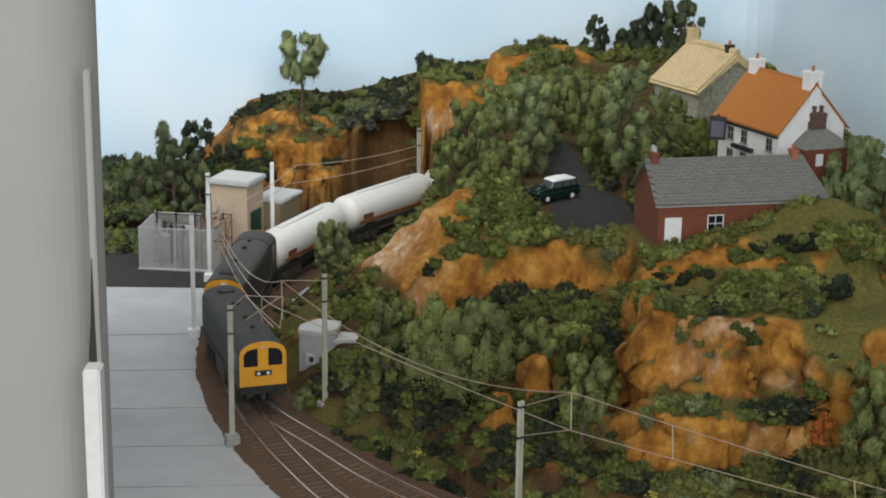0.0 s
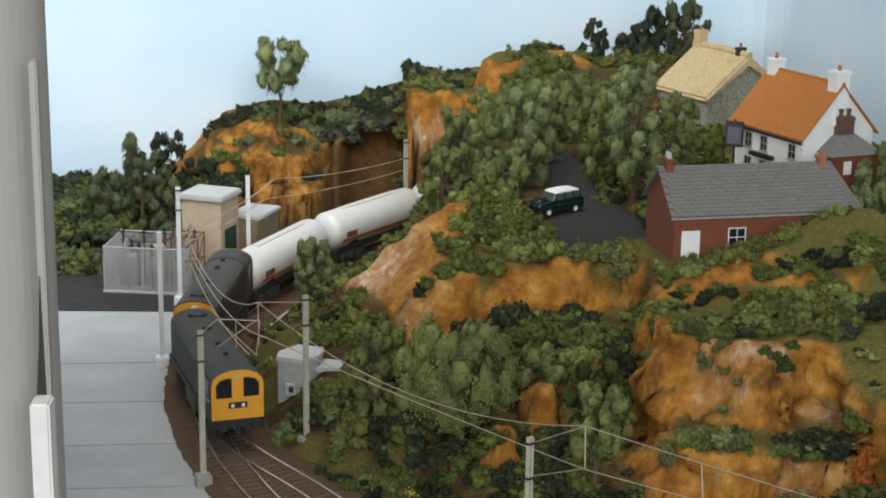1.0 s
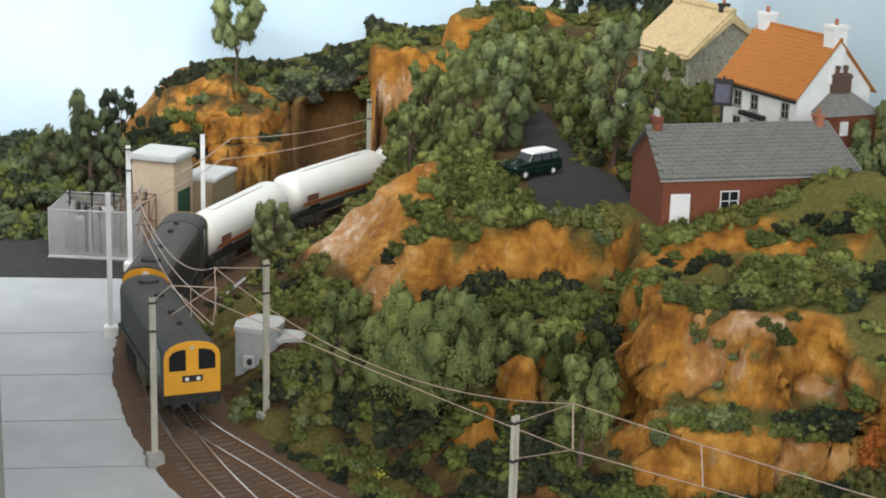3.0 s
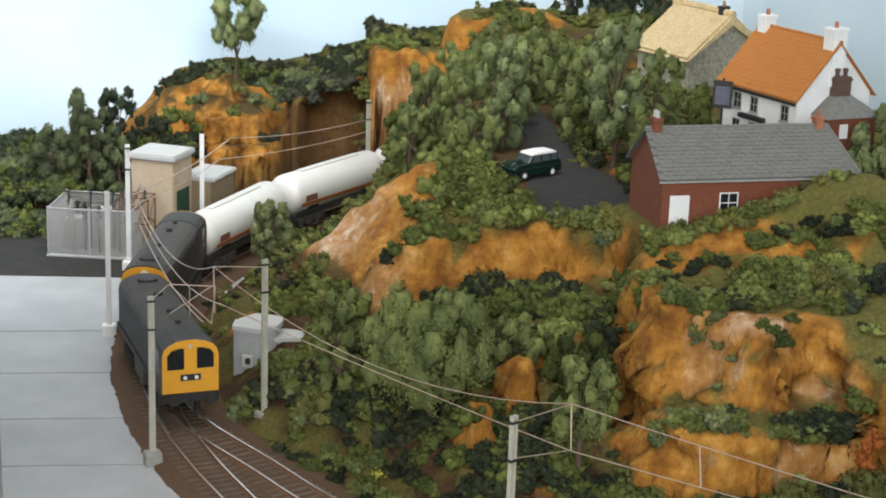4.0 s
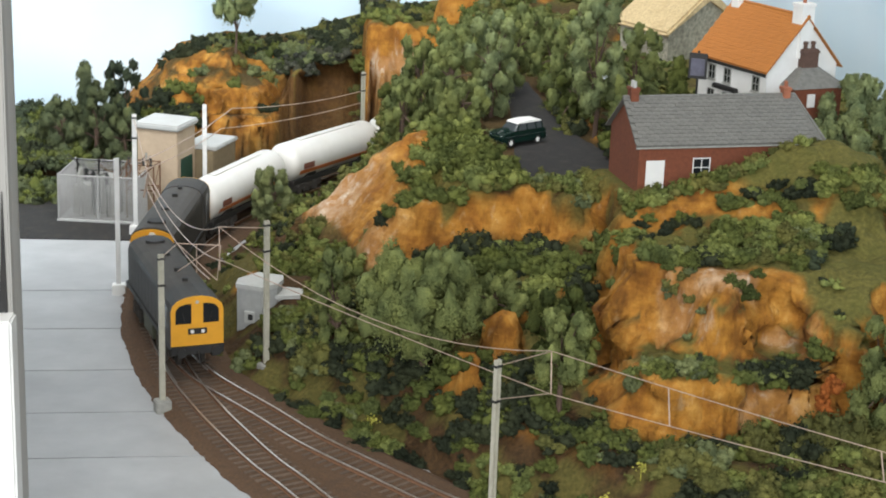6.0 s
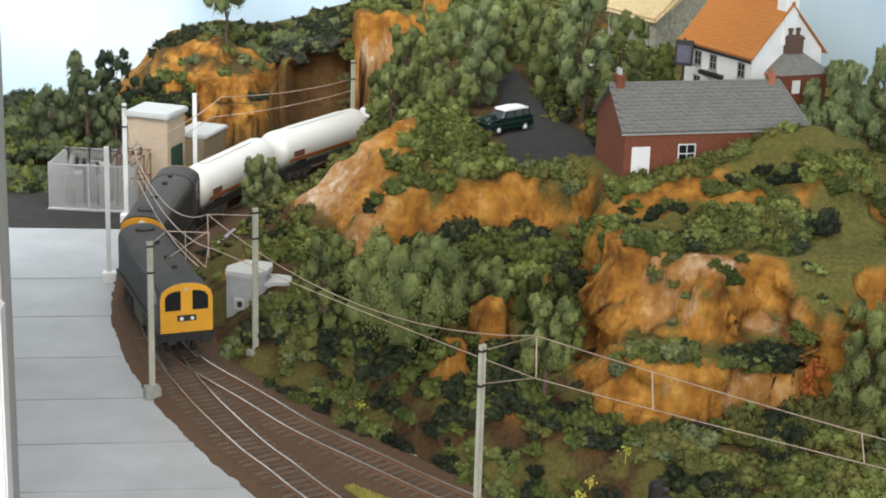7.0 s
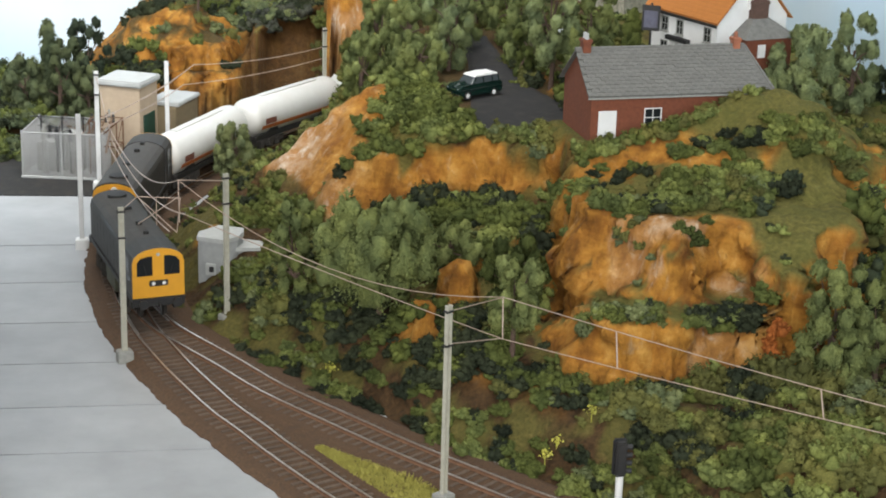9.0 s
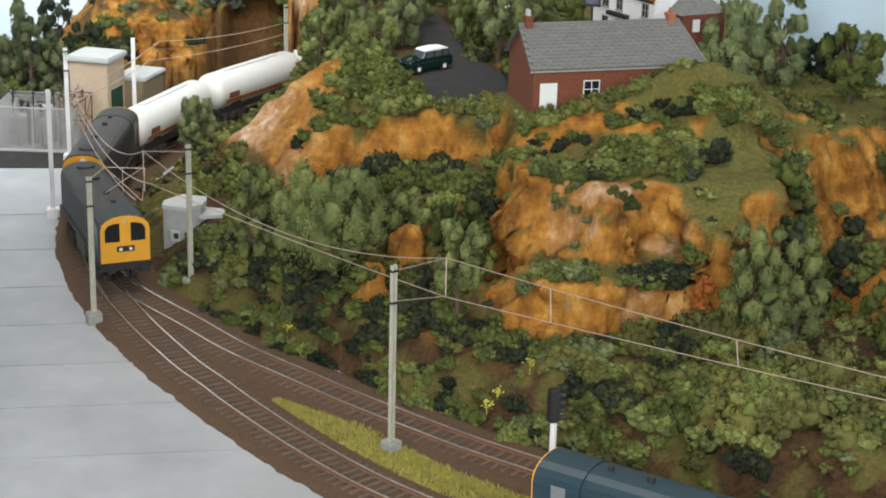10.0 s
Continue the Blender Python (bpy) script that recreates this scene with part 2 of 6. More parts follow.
def soft_box(bm, x0, x1, y0, y1, z0, z1, r):
    """A box with chamfered edges."""
    t = bmesh.new()
    box(t, x0, x1, y0, y1, z0, z1)
    bmesh.ops.bevel(t, geom=t.edges[:], offset=r, segments=2, affect="EDGES")
    add_mesh(bm, t)


def add_mesh(bm, t):
    t.verts.index_update()
    vs = [bm.verts.new(v.co) for v in t.verts]
    for f in t.faces:
        bm.faces.new([vs[v.index] for v in f.verts])
    t.free()


def tube(bm, pts, radii, n=8, cap=True):
    """A tube of round section along points."""
    pts = [Vector(p) for p in pts]
    if isinstance(radii, (int, float)):
        radii = [radii] * len(pts)
    rings = []
    for i, p in enumerate(pts):
        d = (pts[min(i + 1, len(pts) - 1)] - pts[max(i - 1, 0)]).normalized()
        a = d.orthogonal().normalized() if abs(d.z) > 0.95 else d.cross(Vector((0, 0, 1))).normalized()
        c = d.cross(a)
        rings.append([bm.verts.new(p + (a * math.cos(k * 2 * math.pi / n) + c * math.sin(k * 2 * math.pi / n)) * radii[i]) for k in range(n)])
    for r, s in zip(rings, rings[1:]):
        for k in range(n):
            bm.faces.new((r[k], r[(k + 1) % n], s[(k + 1) % n], s[k]))
    if cap:
        bm.faces.new(rings[0][::-1])
        bm.faces.new(rings[-1])


def prism(bm, outline, a0, a1, axis="x"):
    """An outline (pairs) pushed along an axis: pairs are (y, z) for x, (x, z) for y, (x, y) for z."""
    def at(p, a):
        return {"x": (a, p[0], p[1]), "y": (p[0], a, p[1]), "z": (p[0], p[1], a)}[axis]
    lo = [bm.verts.new(at(p, a0)) for p in outline]
    hi = [bm.verts.new(at(p, a1)) for p in outline]
    n = len(outline)
    for k in range(n):
        bm.faces.new((lo[k], lo[(k + 1) % n], hi[(k + 1) % n], hi[k]))
    bm.faces.new(lo[::-1])
    bm.faces.new(hi)


def mesh_from(bm, name, mat, smooth=False, even=True):
    if even:
        bmesh.ops.recalc_face_normals(bm, faces=bm.faces)
    me = bpy.data.meshes.new(name)
    bm.to_mesh(me)
    bm.free()
    me.materials.append(mat)
    if smooth:
        me.shade_smooth()
    return me


def part(name, bm, mat, parent=None, label="", smooth=False, at=None):
    me = bm if isinstance(bm, bpy.types.Mesh) else mesh_from(bm, name, mat, smooth)
    ob = new(name, me)
    if parent:
        ob.parent = parent
    if at is not None:
        ob.matrix_basis = at
    if label:
        ob["label"] = label
    return ob


def thing(name, m, label, category, group="", kind=""):
    ob = new(name)
    ob.empty_display_size = 0.01
    ob.matrix_basis = m
    return tagged(ob, label, category, group, kind)


def one(fn, *a, **k):
    bm = bmesh.new()
    fn(bm, *a, **k)
    return bm


# ---- plan of the tracks ----
def smooth_path(pts, step=0.004):
    """Points spaced evenly on a smooth line through the given ones."""
    p = np.array(pts, float)
    p = np.vstack([2 * p[0] - p[1], p, 2 * p[-1] - p[-2]])
    out = []
    for i in range(1, len(p) - 2):
        t = np.linspace(0, 1, 40, endpoint=False)[:, None]
        a, b, c, d = p[i - 1], p[i], p[i + 1], p[i + 2]
        out.append(0.5 * (2 * b + (c - a) * t + (2 * a - 5 * b + 4 * c - d) * t ** 2 + (3 * b - a - 3 * c + d) * t ** 3))
    q = np.vstack(out + [p[-2][None]])
    s = np.concatenate([[0], np.cumsum(np.hypot(*np.diff(q, axis=0).T))])
    u = np.arange(0, s[-1], step)
    return np.stack([np.interp(u, s, q[:, 0]), np.interp(u, s, q[:, 1])], 1)


INNER = smooth_path([(0.31, 1.585), (0.215, 1.470), (0.136, 1.378), (0.079, 1.303), (0.027, 1.224), (-0.019, 1.136), (-0.046, 1.058), (-0.061, 0.99), (-0.0665, 0.93), (-0.0662, 0.88), (-0.0615, 0.83),
                     (-0.0535, 0.790), (-0.040, 0.746), (-0.022, 0.700), (-0.002, 0.662), (0.044, 0.597), (0.0845, 0.5375), (0.134, 0.480), (0.180, 0.428), (0.227, 0.380), (0.274, 0.335), (0.36, 0.265), (0.55, 0.12), (0.8, -0.05)])
OUTER = smooth_path([(-0.0645, 0.85), (-0.0585, 0.803), (-0.049, 0.755), (-0.036, 0.705), (-0.022, 0.660), (-0.004, 0.614), (0.013, 0.574), (0.047, 0.503), (0.070, 0.464),
                     (0.0925, 0.424), (0.1355, 0.355), (0.175, 0.300), (0.212, 0.258), (0.262, 0.212), (0.34, 0.150), (0.46, 0.06), (0.6, -0.04)])
GAUGE = 0.0208


def along(path, s):
    """Place and heading s metres along a path."""
    i = min(max(s / 0.004, 0), len(path) - 1.001)
    k = int(i)
    f = i - k
    p = path[k] * (1 - f) + path[min(k + 1, len(path) - 1)] * f
    d = path[min(k + 2, len(path) - 1)] - path[max(k - 1, 0)]
    return p, math.atan2(d[1], d[0])


def side_of(path, x, y):
    """Signed distance from a path: positive on its hill side."""
    P = path[::3]
    best = np.full(x.shape, 1e9)
    sign = np.ones(x.shape)
    for a, b in zip(P, P[1:]):
        ab = b - a
        t = np.clip(((x - a[0]) * ab[0] + (y - a[1]) * ab[1]) / (ab @ ab), 0, 1)
        dx, dy = x - a[0] - t * ab[0], y - a[1] - t * ab[1]
        d = np.hypot(dx, dy)
        cr = ab[0] * (y - a[1]) - ab[1] * (x - a[0])
        m = d < best
        best = np.where(m, d, best)
        sign = np.where(m, np.where(cr > 0, 1, -1), sign)
    return best * sign


def inside(poly, x, y):
    """Signed distance to a closed outline: positive inside."""
    P = np.array(poly, float)
    best = np.full(x.shape, 1e9)
    ins = np.zeros(x.shape, bool)
    for a, b in zip(P, np.roll(P, -1, 0)):
        ab = b - a
        t = np.clip(((x - a[0]) * ab[0] + (y - a[1]) * ab[1]) / (ab @ ab), 0, 1)
        best = np.minimum(best, np.hypot(x - a[0] - t * ab[0], y - a[1] - t * ab[1]))
        if abs(ab[1]) > 1e-12:
            c = ((a[1] > y) != (b[1] > y)) & (x < ab[0] * (y - a[1]) / ab[1] + a[0])
            ins ^= c
    return np.where(ins, best, -best)


def ss(a, b, v):
    t = np.clip((v - a) / (b - a), 0, 1)
    return t * t * (3 - 2 * t)


NG = np.random.RandomState(5).rand(64, 64)


def vnoise(x, y, s):
    x, y = x * s, y * s
    i, j = np.floor(x).astype(int), np.floor(y).astype(int)
    u, v = x - i, y - j
    u, v = u * u * (3 - 2 * u), v * v * (3 - 2 * v)
    g = lambda p, q: NG[p % 64, q % 64]
    return (g(i, j) * (1 - u) + g(i + 1, j) * u) * (1 - v) + (g(i, j + 1) * (1 - u) + g(i + 1, j + 1) * u) * v - 0.5


def fbm(x, y, s, n=4):
    return sum(vnoise(x + 7.3 * k, y - 3.1 * k, s * 2.1 ** k) * 0.52 ** k for k in range(n))


PLATEAU = [(1.0, 0.77), (0.70, 0.730), (0.642, 0.712), (0.594, 0.682), (0.562, 0.610), (0.53, 0.545), (0.47, 0.487), (0.435, 0.532), (0.39, 0.522), (0.35, 0.548), (0.312, 0.572), (0.325, 0.66), (0.33, 0.735),
           (0.28, 0.768), (0.21, 0.762), (0.165, 0.768), (0.145, 0.805), (0.190, 0.872), (0.138, 0.935), (0.150, 1.00), (0.197, 1.09), (0.205, 1.25), (0.20, 1.34), (0.21, 1.40), (0.27, 1.48), (0.40, 1.56), (1.0, 1.7)]
LOWROCK = [(0.53, 0.66), (0.515, 0.56), (0.50, 0.47), (0.46, 0.452), (0.42, 0.462), (0.38, 0.448), (0.335, 0.458), (0.302, 0.487), (0.30, 0.56), (0.33, 0.66)]
FARHILL = [(-0.9, 1.45), (-0.2, 1.42), (-0.12, 1.400), (-0.05, 1.395), (0.018, 1.405), (0.030, 1.47), (0.065, 1.505), (0.11, 1.515), (0.22, 1.57), (0.5, 1.62), (0.9, 1.7), (0.9, 2.2), (-0.9, 2.2)]
ROAD = smooth_path([(0.30, 0.80), (0.292, 0.87), (0.288, 0.95), (0.282, 1.05), (0.279, 1.13)], 0.01)


# front left corner, turn, length, depth and ground of the houses
HOUSES = ((0.3447, 0.7040, 10.5, 0.158, 0.0746, 0.161), (0.430, 0.925, -62, 0.0981, 0.0812, 0.188), (0.408, 1.275, -60, 0.0836, 0.102, 0.176))


# orange outcrops below the cliffs: place, half widths, height
BOULDERS = ((0.612, 0.515, 0.052, 0.045, 0.088), (0.230, 0.608, 0.015, 0.028, 0.086), (0.197, 0.556, 0.021, 0.018, 0.072), (0.028, 0.835, 0.022, 0.018, 0.050))


# sharp rock spurs that run down to the cutting: crest points and the fall of their sides
SPURS = (([(0.068, 0.955, 0.066), (0.105, 0.948, 0.100), (0.135, 0.948, 0.126), (0.168, 0.955, 0.150), (0.182, 0.985, 0.152)], 1.0),
         ([(0.113, 0.802, 0.080), (0.134, 0.800, 0.101), (0.157, 0.796, 0.122), (0.190, 0.790, 0.138)], 1.25))
# bare faces of the bank, in plan
FACES = ([(0.072, 0.975), (0.105, 0.958), (0.135, 0.955), (0.168, 0.978), (0.184, 0.945), (0.176, 0.895), (0.156, 0.868), (0.176, 0.835), (0.176, 0.806), (0.145, 0.812), (0.118, 0.830), (0.092, 0.905), (0.066, 0.945)],
         [(0.110, 0.806), (0.120, 0.780), (0.157, 0.760), (0.188, 0.748), (0.220, 0.744), (0.256, 0.746), (0.296, 0.736), (0.320, 0.714), (0.332, 0.738), (0.318, 0.748), (0.284, 0.770), (0.261, 0.780),
          (0.234, 0.776), (0.211, 0.771), (0.190, 0.764), (0.182, 0.782), (0.156, 0.800), (0.134, 0.804)],
         [(0.340, 0.690), (0.356, 0.698), (0.394, 0.692), (0.410, 0.660), (0.446, 0.645), (0.446, 0.630), (0.405, 0.640), (0.385, 0.668), (0.356, 0.680)],
         [(0.470, 0.638), (0.516, 0.632), (0.514, 0.614), (0.478, 0.616)],
         [(0.308, 0.574), (0.35, 0.545), (0.39, 0.520), (0.432, 0.530), (0.450, 0.522), (0.448, 0.545), (0.418, 0.556), (0.380, 0.560), (0.350, 0.575), (0.322, 0.600)])


def spur(ridge, fall, x, y):
    """Height of a roof-like spur that falls away on both sides of its crest line."""
    best = np.full(np.shape(x), -1.0)
    for a, b in zip(ridge, ridge[1:]):
        ux, uy = b[0] - a[0], b[1] - a[1]
        t = np.clip(((x - a[0]) * ux + (y - a[1]) * uy) / (ux * ux + uy * uy), 0, 1)
        best = np.maximum(best, a[2] + (b[2] - a[2]) * t - fall * np.hypot(x - a[0] - t * ux, y - a[1] - t * uy))
    return best


def height(x, y, rough=True):
    x, y = np.asarray(x, float), np.asarray(y, float)
    n1 = fbm(x, y, 22, 4) if rough else 0 * x
    n2 = fbm(x + 3, y, 60, 3) if rough else 0 * x
    d = side_of(INNER, x, y)
    z = 0.042 * ss(0.034, 0.100, d + 0.012 * n1)
    front = ss(0.275, 0.315, x) * ss(0.75, 0.62, y)
    z = z + 0.055 * ss(0.10, 0.26, d) * (1 - front) + front * 0.046 * ss(-0.012, 0.022, inside(LOWROCK, x, y) + 0.018 * n1 + 0.006 * n2)
    for bx, by, rx, ry, bh in BOULDERS:
        z = np.maximum(z, bh * ss(1.25, 0.35, np.hypot((x - bx) / rx, (y - by) / ry) + 0.5 * n1))
    pl = inside(PLATEAU, x, y) + 0.018 * n1 + 0.007 * n2
    wide = 0.026 + 0.054 * ss(0.24, 0.17, x) * ss(0.74, 0.84, y)
    z = z + (0.142 - np.minimum(z, 0.13)) * ss(-wide, 0.012, pl)
    up = ss(0.0, 0.06, pl)
    z = z + up * (0.012 * ss(0.70, 0.80, y) + 0.02 * ss(0.90, 1.15, y) + 0.035 * ss(1.15, 1.5, y) * ss(0.53, 0.44, x) + 0.014 * ss(1.385, 1.44, y + 0.03 * n1) * ss(0.17, 0.21, x) * ss(0.36, 0.31, x))
    kn = np.exp(-(((x - 0.508) / 0.096) ** 2 + ((y - 0.682) / 0.060) ** 2))
    z = z + 0.063 * kn * ss(0.0, 0.05, pl) * ss(0.74, 0.70, y - 0.26 * (x - 0.45))
    z = z - 0.024 * np.exp(-(((x - 0.464) / 0.028) ** 2 + ((y - 0.490) / 0.036) ** 2)) * ss(0.10, 0.13, z)
    f1 = inside(FARHILL, x, y) + 0.022 * n1 + 0.010 * n2
    crest = np.interp(x, (-0.20, -0.15, -0.11, -0.06, 0.02, 0.05, 0.075, 0.10, 0.13, 0.155, 0.18, 0.22, 0.30, 0.80), (0.0, 0.070, 0.108, 0.121, 0.121, 0.131, 0.142, 0.150, 0.161, 0.172, 0.180, 0.184, 0.186, 0.172))
    steps = 0.50 * ss(-0.012, 0.006, f1) + 0.22 * ss(0.022, 0.036, f1) + 0.28 * ss(0.036, 0.10, f1)
    sheer = 0.80 * ss(-0.060, 0.006, f1) + 0.15 * ss(0.02, 0.06, f1)
    zf = crest * (steps + (sheer - steps) * ss(0.018, 0.04, x))
    # block beside the recess: sheer foot, sloping ledge, upright head
    block = np.interp(y + 0.012 * n2 + 0.006 * n1, (1.398, 1.408, 1.414, 1.432, 1.438, 1.444), (0.0, 0.060, 0.104, 0.132, 0.160, 0.168)) + 0.006 * n1
    zf = zf + (np.minimum(zf, block) - zf) * ss(0.113, 0.122, x) * ss(0.26, 0.22, x)
    z = np.maximum(np.maximum(z, zf), block * ss(0.116, 0.128, x + 0.008 * n2))
    z = np.maximum(z, 0.206 * ss(1.35, 0.72, np.hypot((x - 0.264) / 0.060, (y - 1.475) / 0.045) + 0.25 * n1))
    z = np.maximum(z, 0.200 * ss(1.35, 0.72, np.hypot((x - 0.325) / 0.040, (y - 1.455) / 0.045) + 0.25 * n1))
    # the bank falls away between the two spurs and behind them
    ca = np.interp(x, (0.05, 0.068, 0.105, 0.135, 0.168, 0.21), (0.045, 0.066, 0.100, 0.126, 0.150, 0.165)) - 0.42 * np.maximum(0, 0.948 - y) - np.minimum(0.03, 0.6 * np.maximum(0, y - 0.955))
    cb = np.interp(x, (0.09, 0.113, 0.134, 0.157, 0.19, 0.22), (0.060, 0.080, 0.101, 0.122, 0.138, 0.150)) - 1.1 * np.abs(y - 0.80)
    cap = np.maximum(np.where(y > 0.845, ca, ca - 2.0 * (0.845 - y)), cb) + 0.008 * n1 + 0.004 * n2
    z = z - np.maximum(0, z - np.maximum(cap, 0.042)) * ss(0.215, 0.185, x) * ss(0.735, 0.765, y) * ss(1.16, 1.08, y)
    for ridge, fall in SPURS:
        z = np.maximum(z, spur(ridge, fall, x + 0.006 * n2, y + 0.008 * n1) + 0.010 * n1)
    z = np.maximum(z, 0.022 * ss(1.24, 1.36, y) * ss(-0.02, -0.10, x))
    z = z + (0.006 * n1 + 0.004 * n2) * ss(0.02, 0.05, z)
    # level ground under the road and the houses
    rd = np.full(x.shape, 1e9)
    for p in ROAD[::2]:
        rd = np.minimum(rd, np.hypot(x - p[0], y - p[1]))
    z = z + (0.1475 + 0.02 * ss(0.95, 1.2, y) - z) * ss(0.062, 0.045, rd) * ss(0.765, 0.79, y)
    for hx, hy, ang, hl, hd, hz in HOUSES:
        c, s = math.cos(math.radians(ang)), math.sin(math.radians(ang))
        u, v = (x - hx) * c + (y - hy) * s, -(x - hx) * s + (y - hy) * c
        away = np.maximum(np.abs(u - hl / 2) - hl / 2, np.abs(v - hd / 2) - hd / 2)
        z = z + (hz - z) * ss(0.022, 0.006, away)
        if ang > 0:      # low bank before the cottage
            z = z + 0.013 * ss(-0.007, -0.014, v) * ss(-0.055, -0.026, v) * ss(-0.03, 0.0, u) * ss(hl + 0.03, hl, u)
    return z


GX, GY = np.arange(-0.50, 0.76, 0.004), np.arange(0.02, 1.64, 0.004)
GZ = height(*np.meshgrid(GX, GY))
GD = side_of(INNER, *np.meshgrid(GX, GY))


GF = np.max([inside(f, *np.meshgrid(GX, GY)) for f in FACES], axis=0)


def looked_up(table, x, y):
    u, v = min(max((x + 0.50) / 0.004, 0), len(GX) - 1.01), min(max((y - 0.02) / 0.004, 0), len(GY) - 1.01)
    i, j = int(u), int(v)
    u, v = u - i, v - j
    return float((table[j, i] * (1 - u) + table[j, i + 1] * u) * (1 - v) + (table[j + 1, i] * (1 - u) + table[j + 1, i + 1] * u) * v)


def ground_z(x, y):
    return looked_up(GZ, x, y)

# ---- setting: hillside, boards, ballast, backdrop, room ----
def hillside():
    xs = np.arange(-0.50, 0.735, 0.0033)
    ys = np.concatenate([np.arange(0.06, 0.90, 0.0033), np.arange(0.90, 1.622, 0.004)])
    X, Y = np.meshgrid(xs, ys)
    Z = height(X, Y)
    d = side_of(INNER, X, Y)
    reach = 1.33 + 0.16 * ss(-0.05, 0.08, X) - 0.085 * ss(0.10, 0.14, X)
    Z = np.where(((np.abs(d) < 0.018) | (d < 0)) & (Y < reach), -0.006, Z)
    # break up the steep faces a little sideways
    gy, gx = np.gradient(Z, ys, xs)
    slope = np.hypot(gx, gy)
    bold = ss(0.27, 0.31, X) * ss(0.66, 0.60, Y)
    jit = 0.019 * bold * fbm(X + Y * 0.4, Z * 1.1 - Y * 0.2, 15, 2) + 0.018 * fbm(X + Y * 0.5, Z * 1.5 + X * 0.3, 34, 3) + 0.008 * fbm(X - Y * 0.4 + Z, Z * 1.6 - Y, 90, 3)
    calm = 1 - 0.85 * ss(1.25, 1.32, Y) * ss(0.0, 0.03, X) - 0.6 * ss(0.26, 0.22, X) * ss(0.72, 0.78, Y) * ss(1.05, 0.98, Y)
    push = jit * calm * ss(0.5, 1.8, slope) / (slope + 1e-6)
    X2, Y2 = X - gx * push, Y - gy * push
    crest = np.interp(X, (0.02, 0.05, 0.075, 0.10, 0.13), (0.110, 0.118, 0.128, 0.136, 0.134))
    Y2 = Y2 + 0.040 * ss(0.020, 0.040, X) * ss(0.142, 0.130, X) * ss(1.36, 1.40, Y) * ss(1.56, 1.50, Y) * ss(0.004, 0.03, Z) * ss(crest - 0.016, crest - 0.034, Z)
    lay = Z + 0.10 * X + 0.004 * fbm(X, Y, 40, 3)
    saw = sum(ss(a - 0.016, a, lay) * ss(a + 0.010, a, lay) for a in (0.034, 0.060, 0.083, 0.104))
    Y2 = Y2 - 0.013 * (saw - 0.35) * ss(-0.115, -0.095, X) * ss(0.034, 0.020, X) * ss(1.375, 1.39, Y) * ss(1.54, 1.50, Y) * ss(0.3, 0.8, slope) * ss(0.012, 0.02, Z)
    V = np.stack([X2, Y2, Z], -1).reshape(-1, 3)
    nx, ny = len(xs), len(ys)
    i = (np.arange(ny - 1)[:, None] * nx + np.arange(nx - 1)[None]).ravel()
    F = np.stack([i, i + 1, i + nx + 1, i + nx], 1)
    me = bpy.data.meshes.new("hillside")
    me.vertices.add(len(V))
    me.vertices.foreach_set("co", V.ravel())
    me.loops.add(F.size)
    me.loops.foreach_set("vertex_index", F.ravel())
    me.polygons.add(len(F))
    me.polygons.foreach_set("loop_start", np.arange(0, F.size, 4))
    me.update(calc_edges=True)
    me.shade_smooth()
    rock = ss(0.75, 1.35, slope + 0.5 * fbm(X, Y, 45, 3))
    n = fbm(X + 1, Y, 30, 3)
    rock = np.maximum(rock, ss(0.05, 0.2, n + 0.05) * ss(0.35, 0.8, slope))
    rock *= ss(0.028, 0.05, Z)
    bank = ss(0.345, 0.325, X) * ss(0.66, 0.69, Y) * ss(1.34, 1.31, Y)
    face = np.max([inside(f, X, Y) for f in FACES], axis=0) + 0.012 * n
    rock = np.maximum(rock * (1 - 0.92 * bank), ss(-0.004, 0.004, face))
    rock = np.maximum(rock, ss(1.3, 0.8, np.hypot((X - 0.258) / 0.046, (Y - 1.428) / 0.022) + 0.7 * n))
    rock = np.maximum(rock, ss(1.3, 0.8, np.hypot((X - 0.312) / 0.026, (Y - 1.415) / 0.018) + 0.7 * n))
    for bx, by, rx, ry, bh in BOULDERS:
        rock = np.maximum(rock, ss(1.15, 0.75, np.hypot((X - bx) / rx, (Y - by) / ry) + 0.8 * n))
    rock = np.maximum(rock, ss(0.10, 0.35, slope) * ss(1.39, 1.41, Y) * ss(0.02, 0.0, X) * ss(-0.16, 0.02, n + 0.06))
    # shade of the recess is coloured in: rock gives way to darker earth
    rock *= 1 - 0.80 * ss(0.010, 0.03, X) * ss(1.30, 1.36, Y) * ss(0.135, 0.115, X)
    rock = np.maximum(rock, ss(0.112, 0.124, X) * ss(0.215, 0.195, X + 0.03 * n) * ss(1.405, 1.41, Y) * ss(1.444, 1.438, Y))
    block = ss(0.110, 0.120, X) * ss(0.210, 0.190, X) * ss(1.36, 1.38, Y) * ss(1.446, 1.438, Y)
    # recess wall stays free of grass, so its painted shade is brown
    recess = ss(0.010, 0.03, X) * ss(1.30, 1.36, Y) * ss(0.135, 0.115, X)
    lawn = np.maximum.reduce((np.exp(-(((X - 0.505) / 0.085) ** 2 + ((Y - 0.695) / 0.055) ** 2)), np.exp(-(((X - 0.515) / 0.050) ** 2 + ((Y - 0.585) / 0.060) ** 2)), np.exp(-(((X - 0.476) / 0.026) ** 2 + ((Y - 0.530) / 0.050) ** 2)), np.exp(-(((X - 0.510) / 0.040) ** 2 + ((Y - 0.532) / 0.030) ** 2))))
    rock *= 1 - ss(0.30, 0.5, lawn + 0.15 * n) * ss(2.4, 1.7, slope)
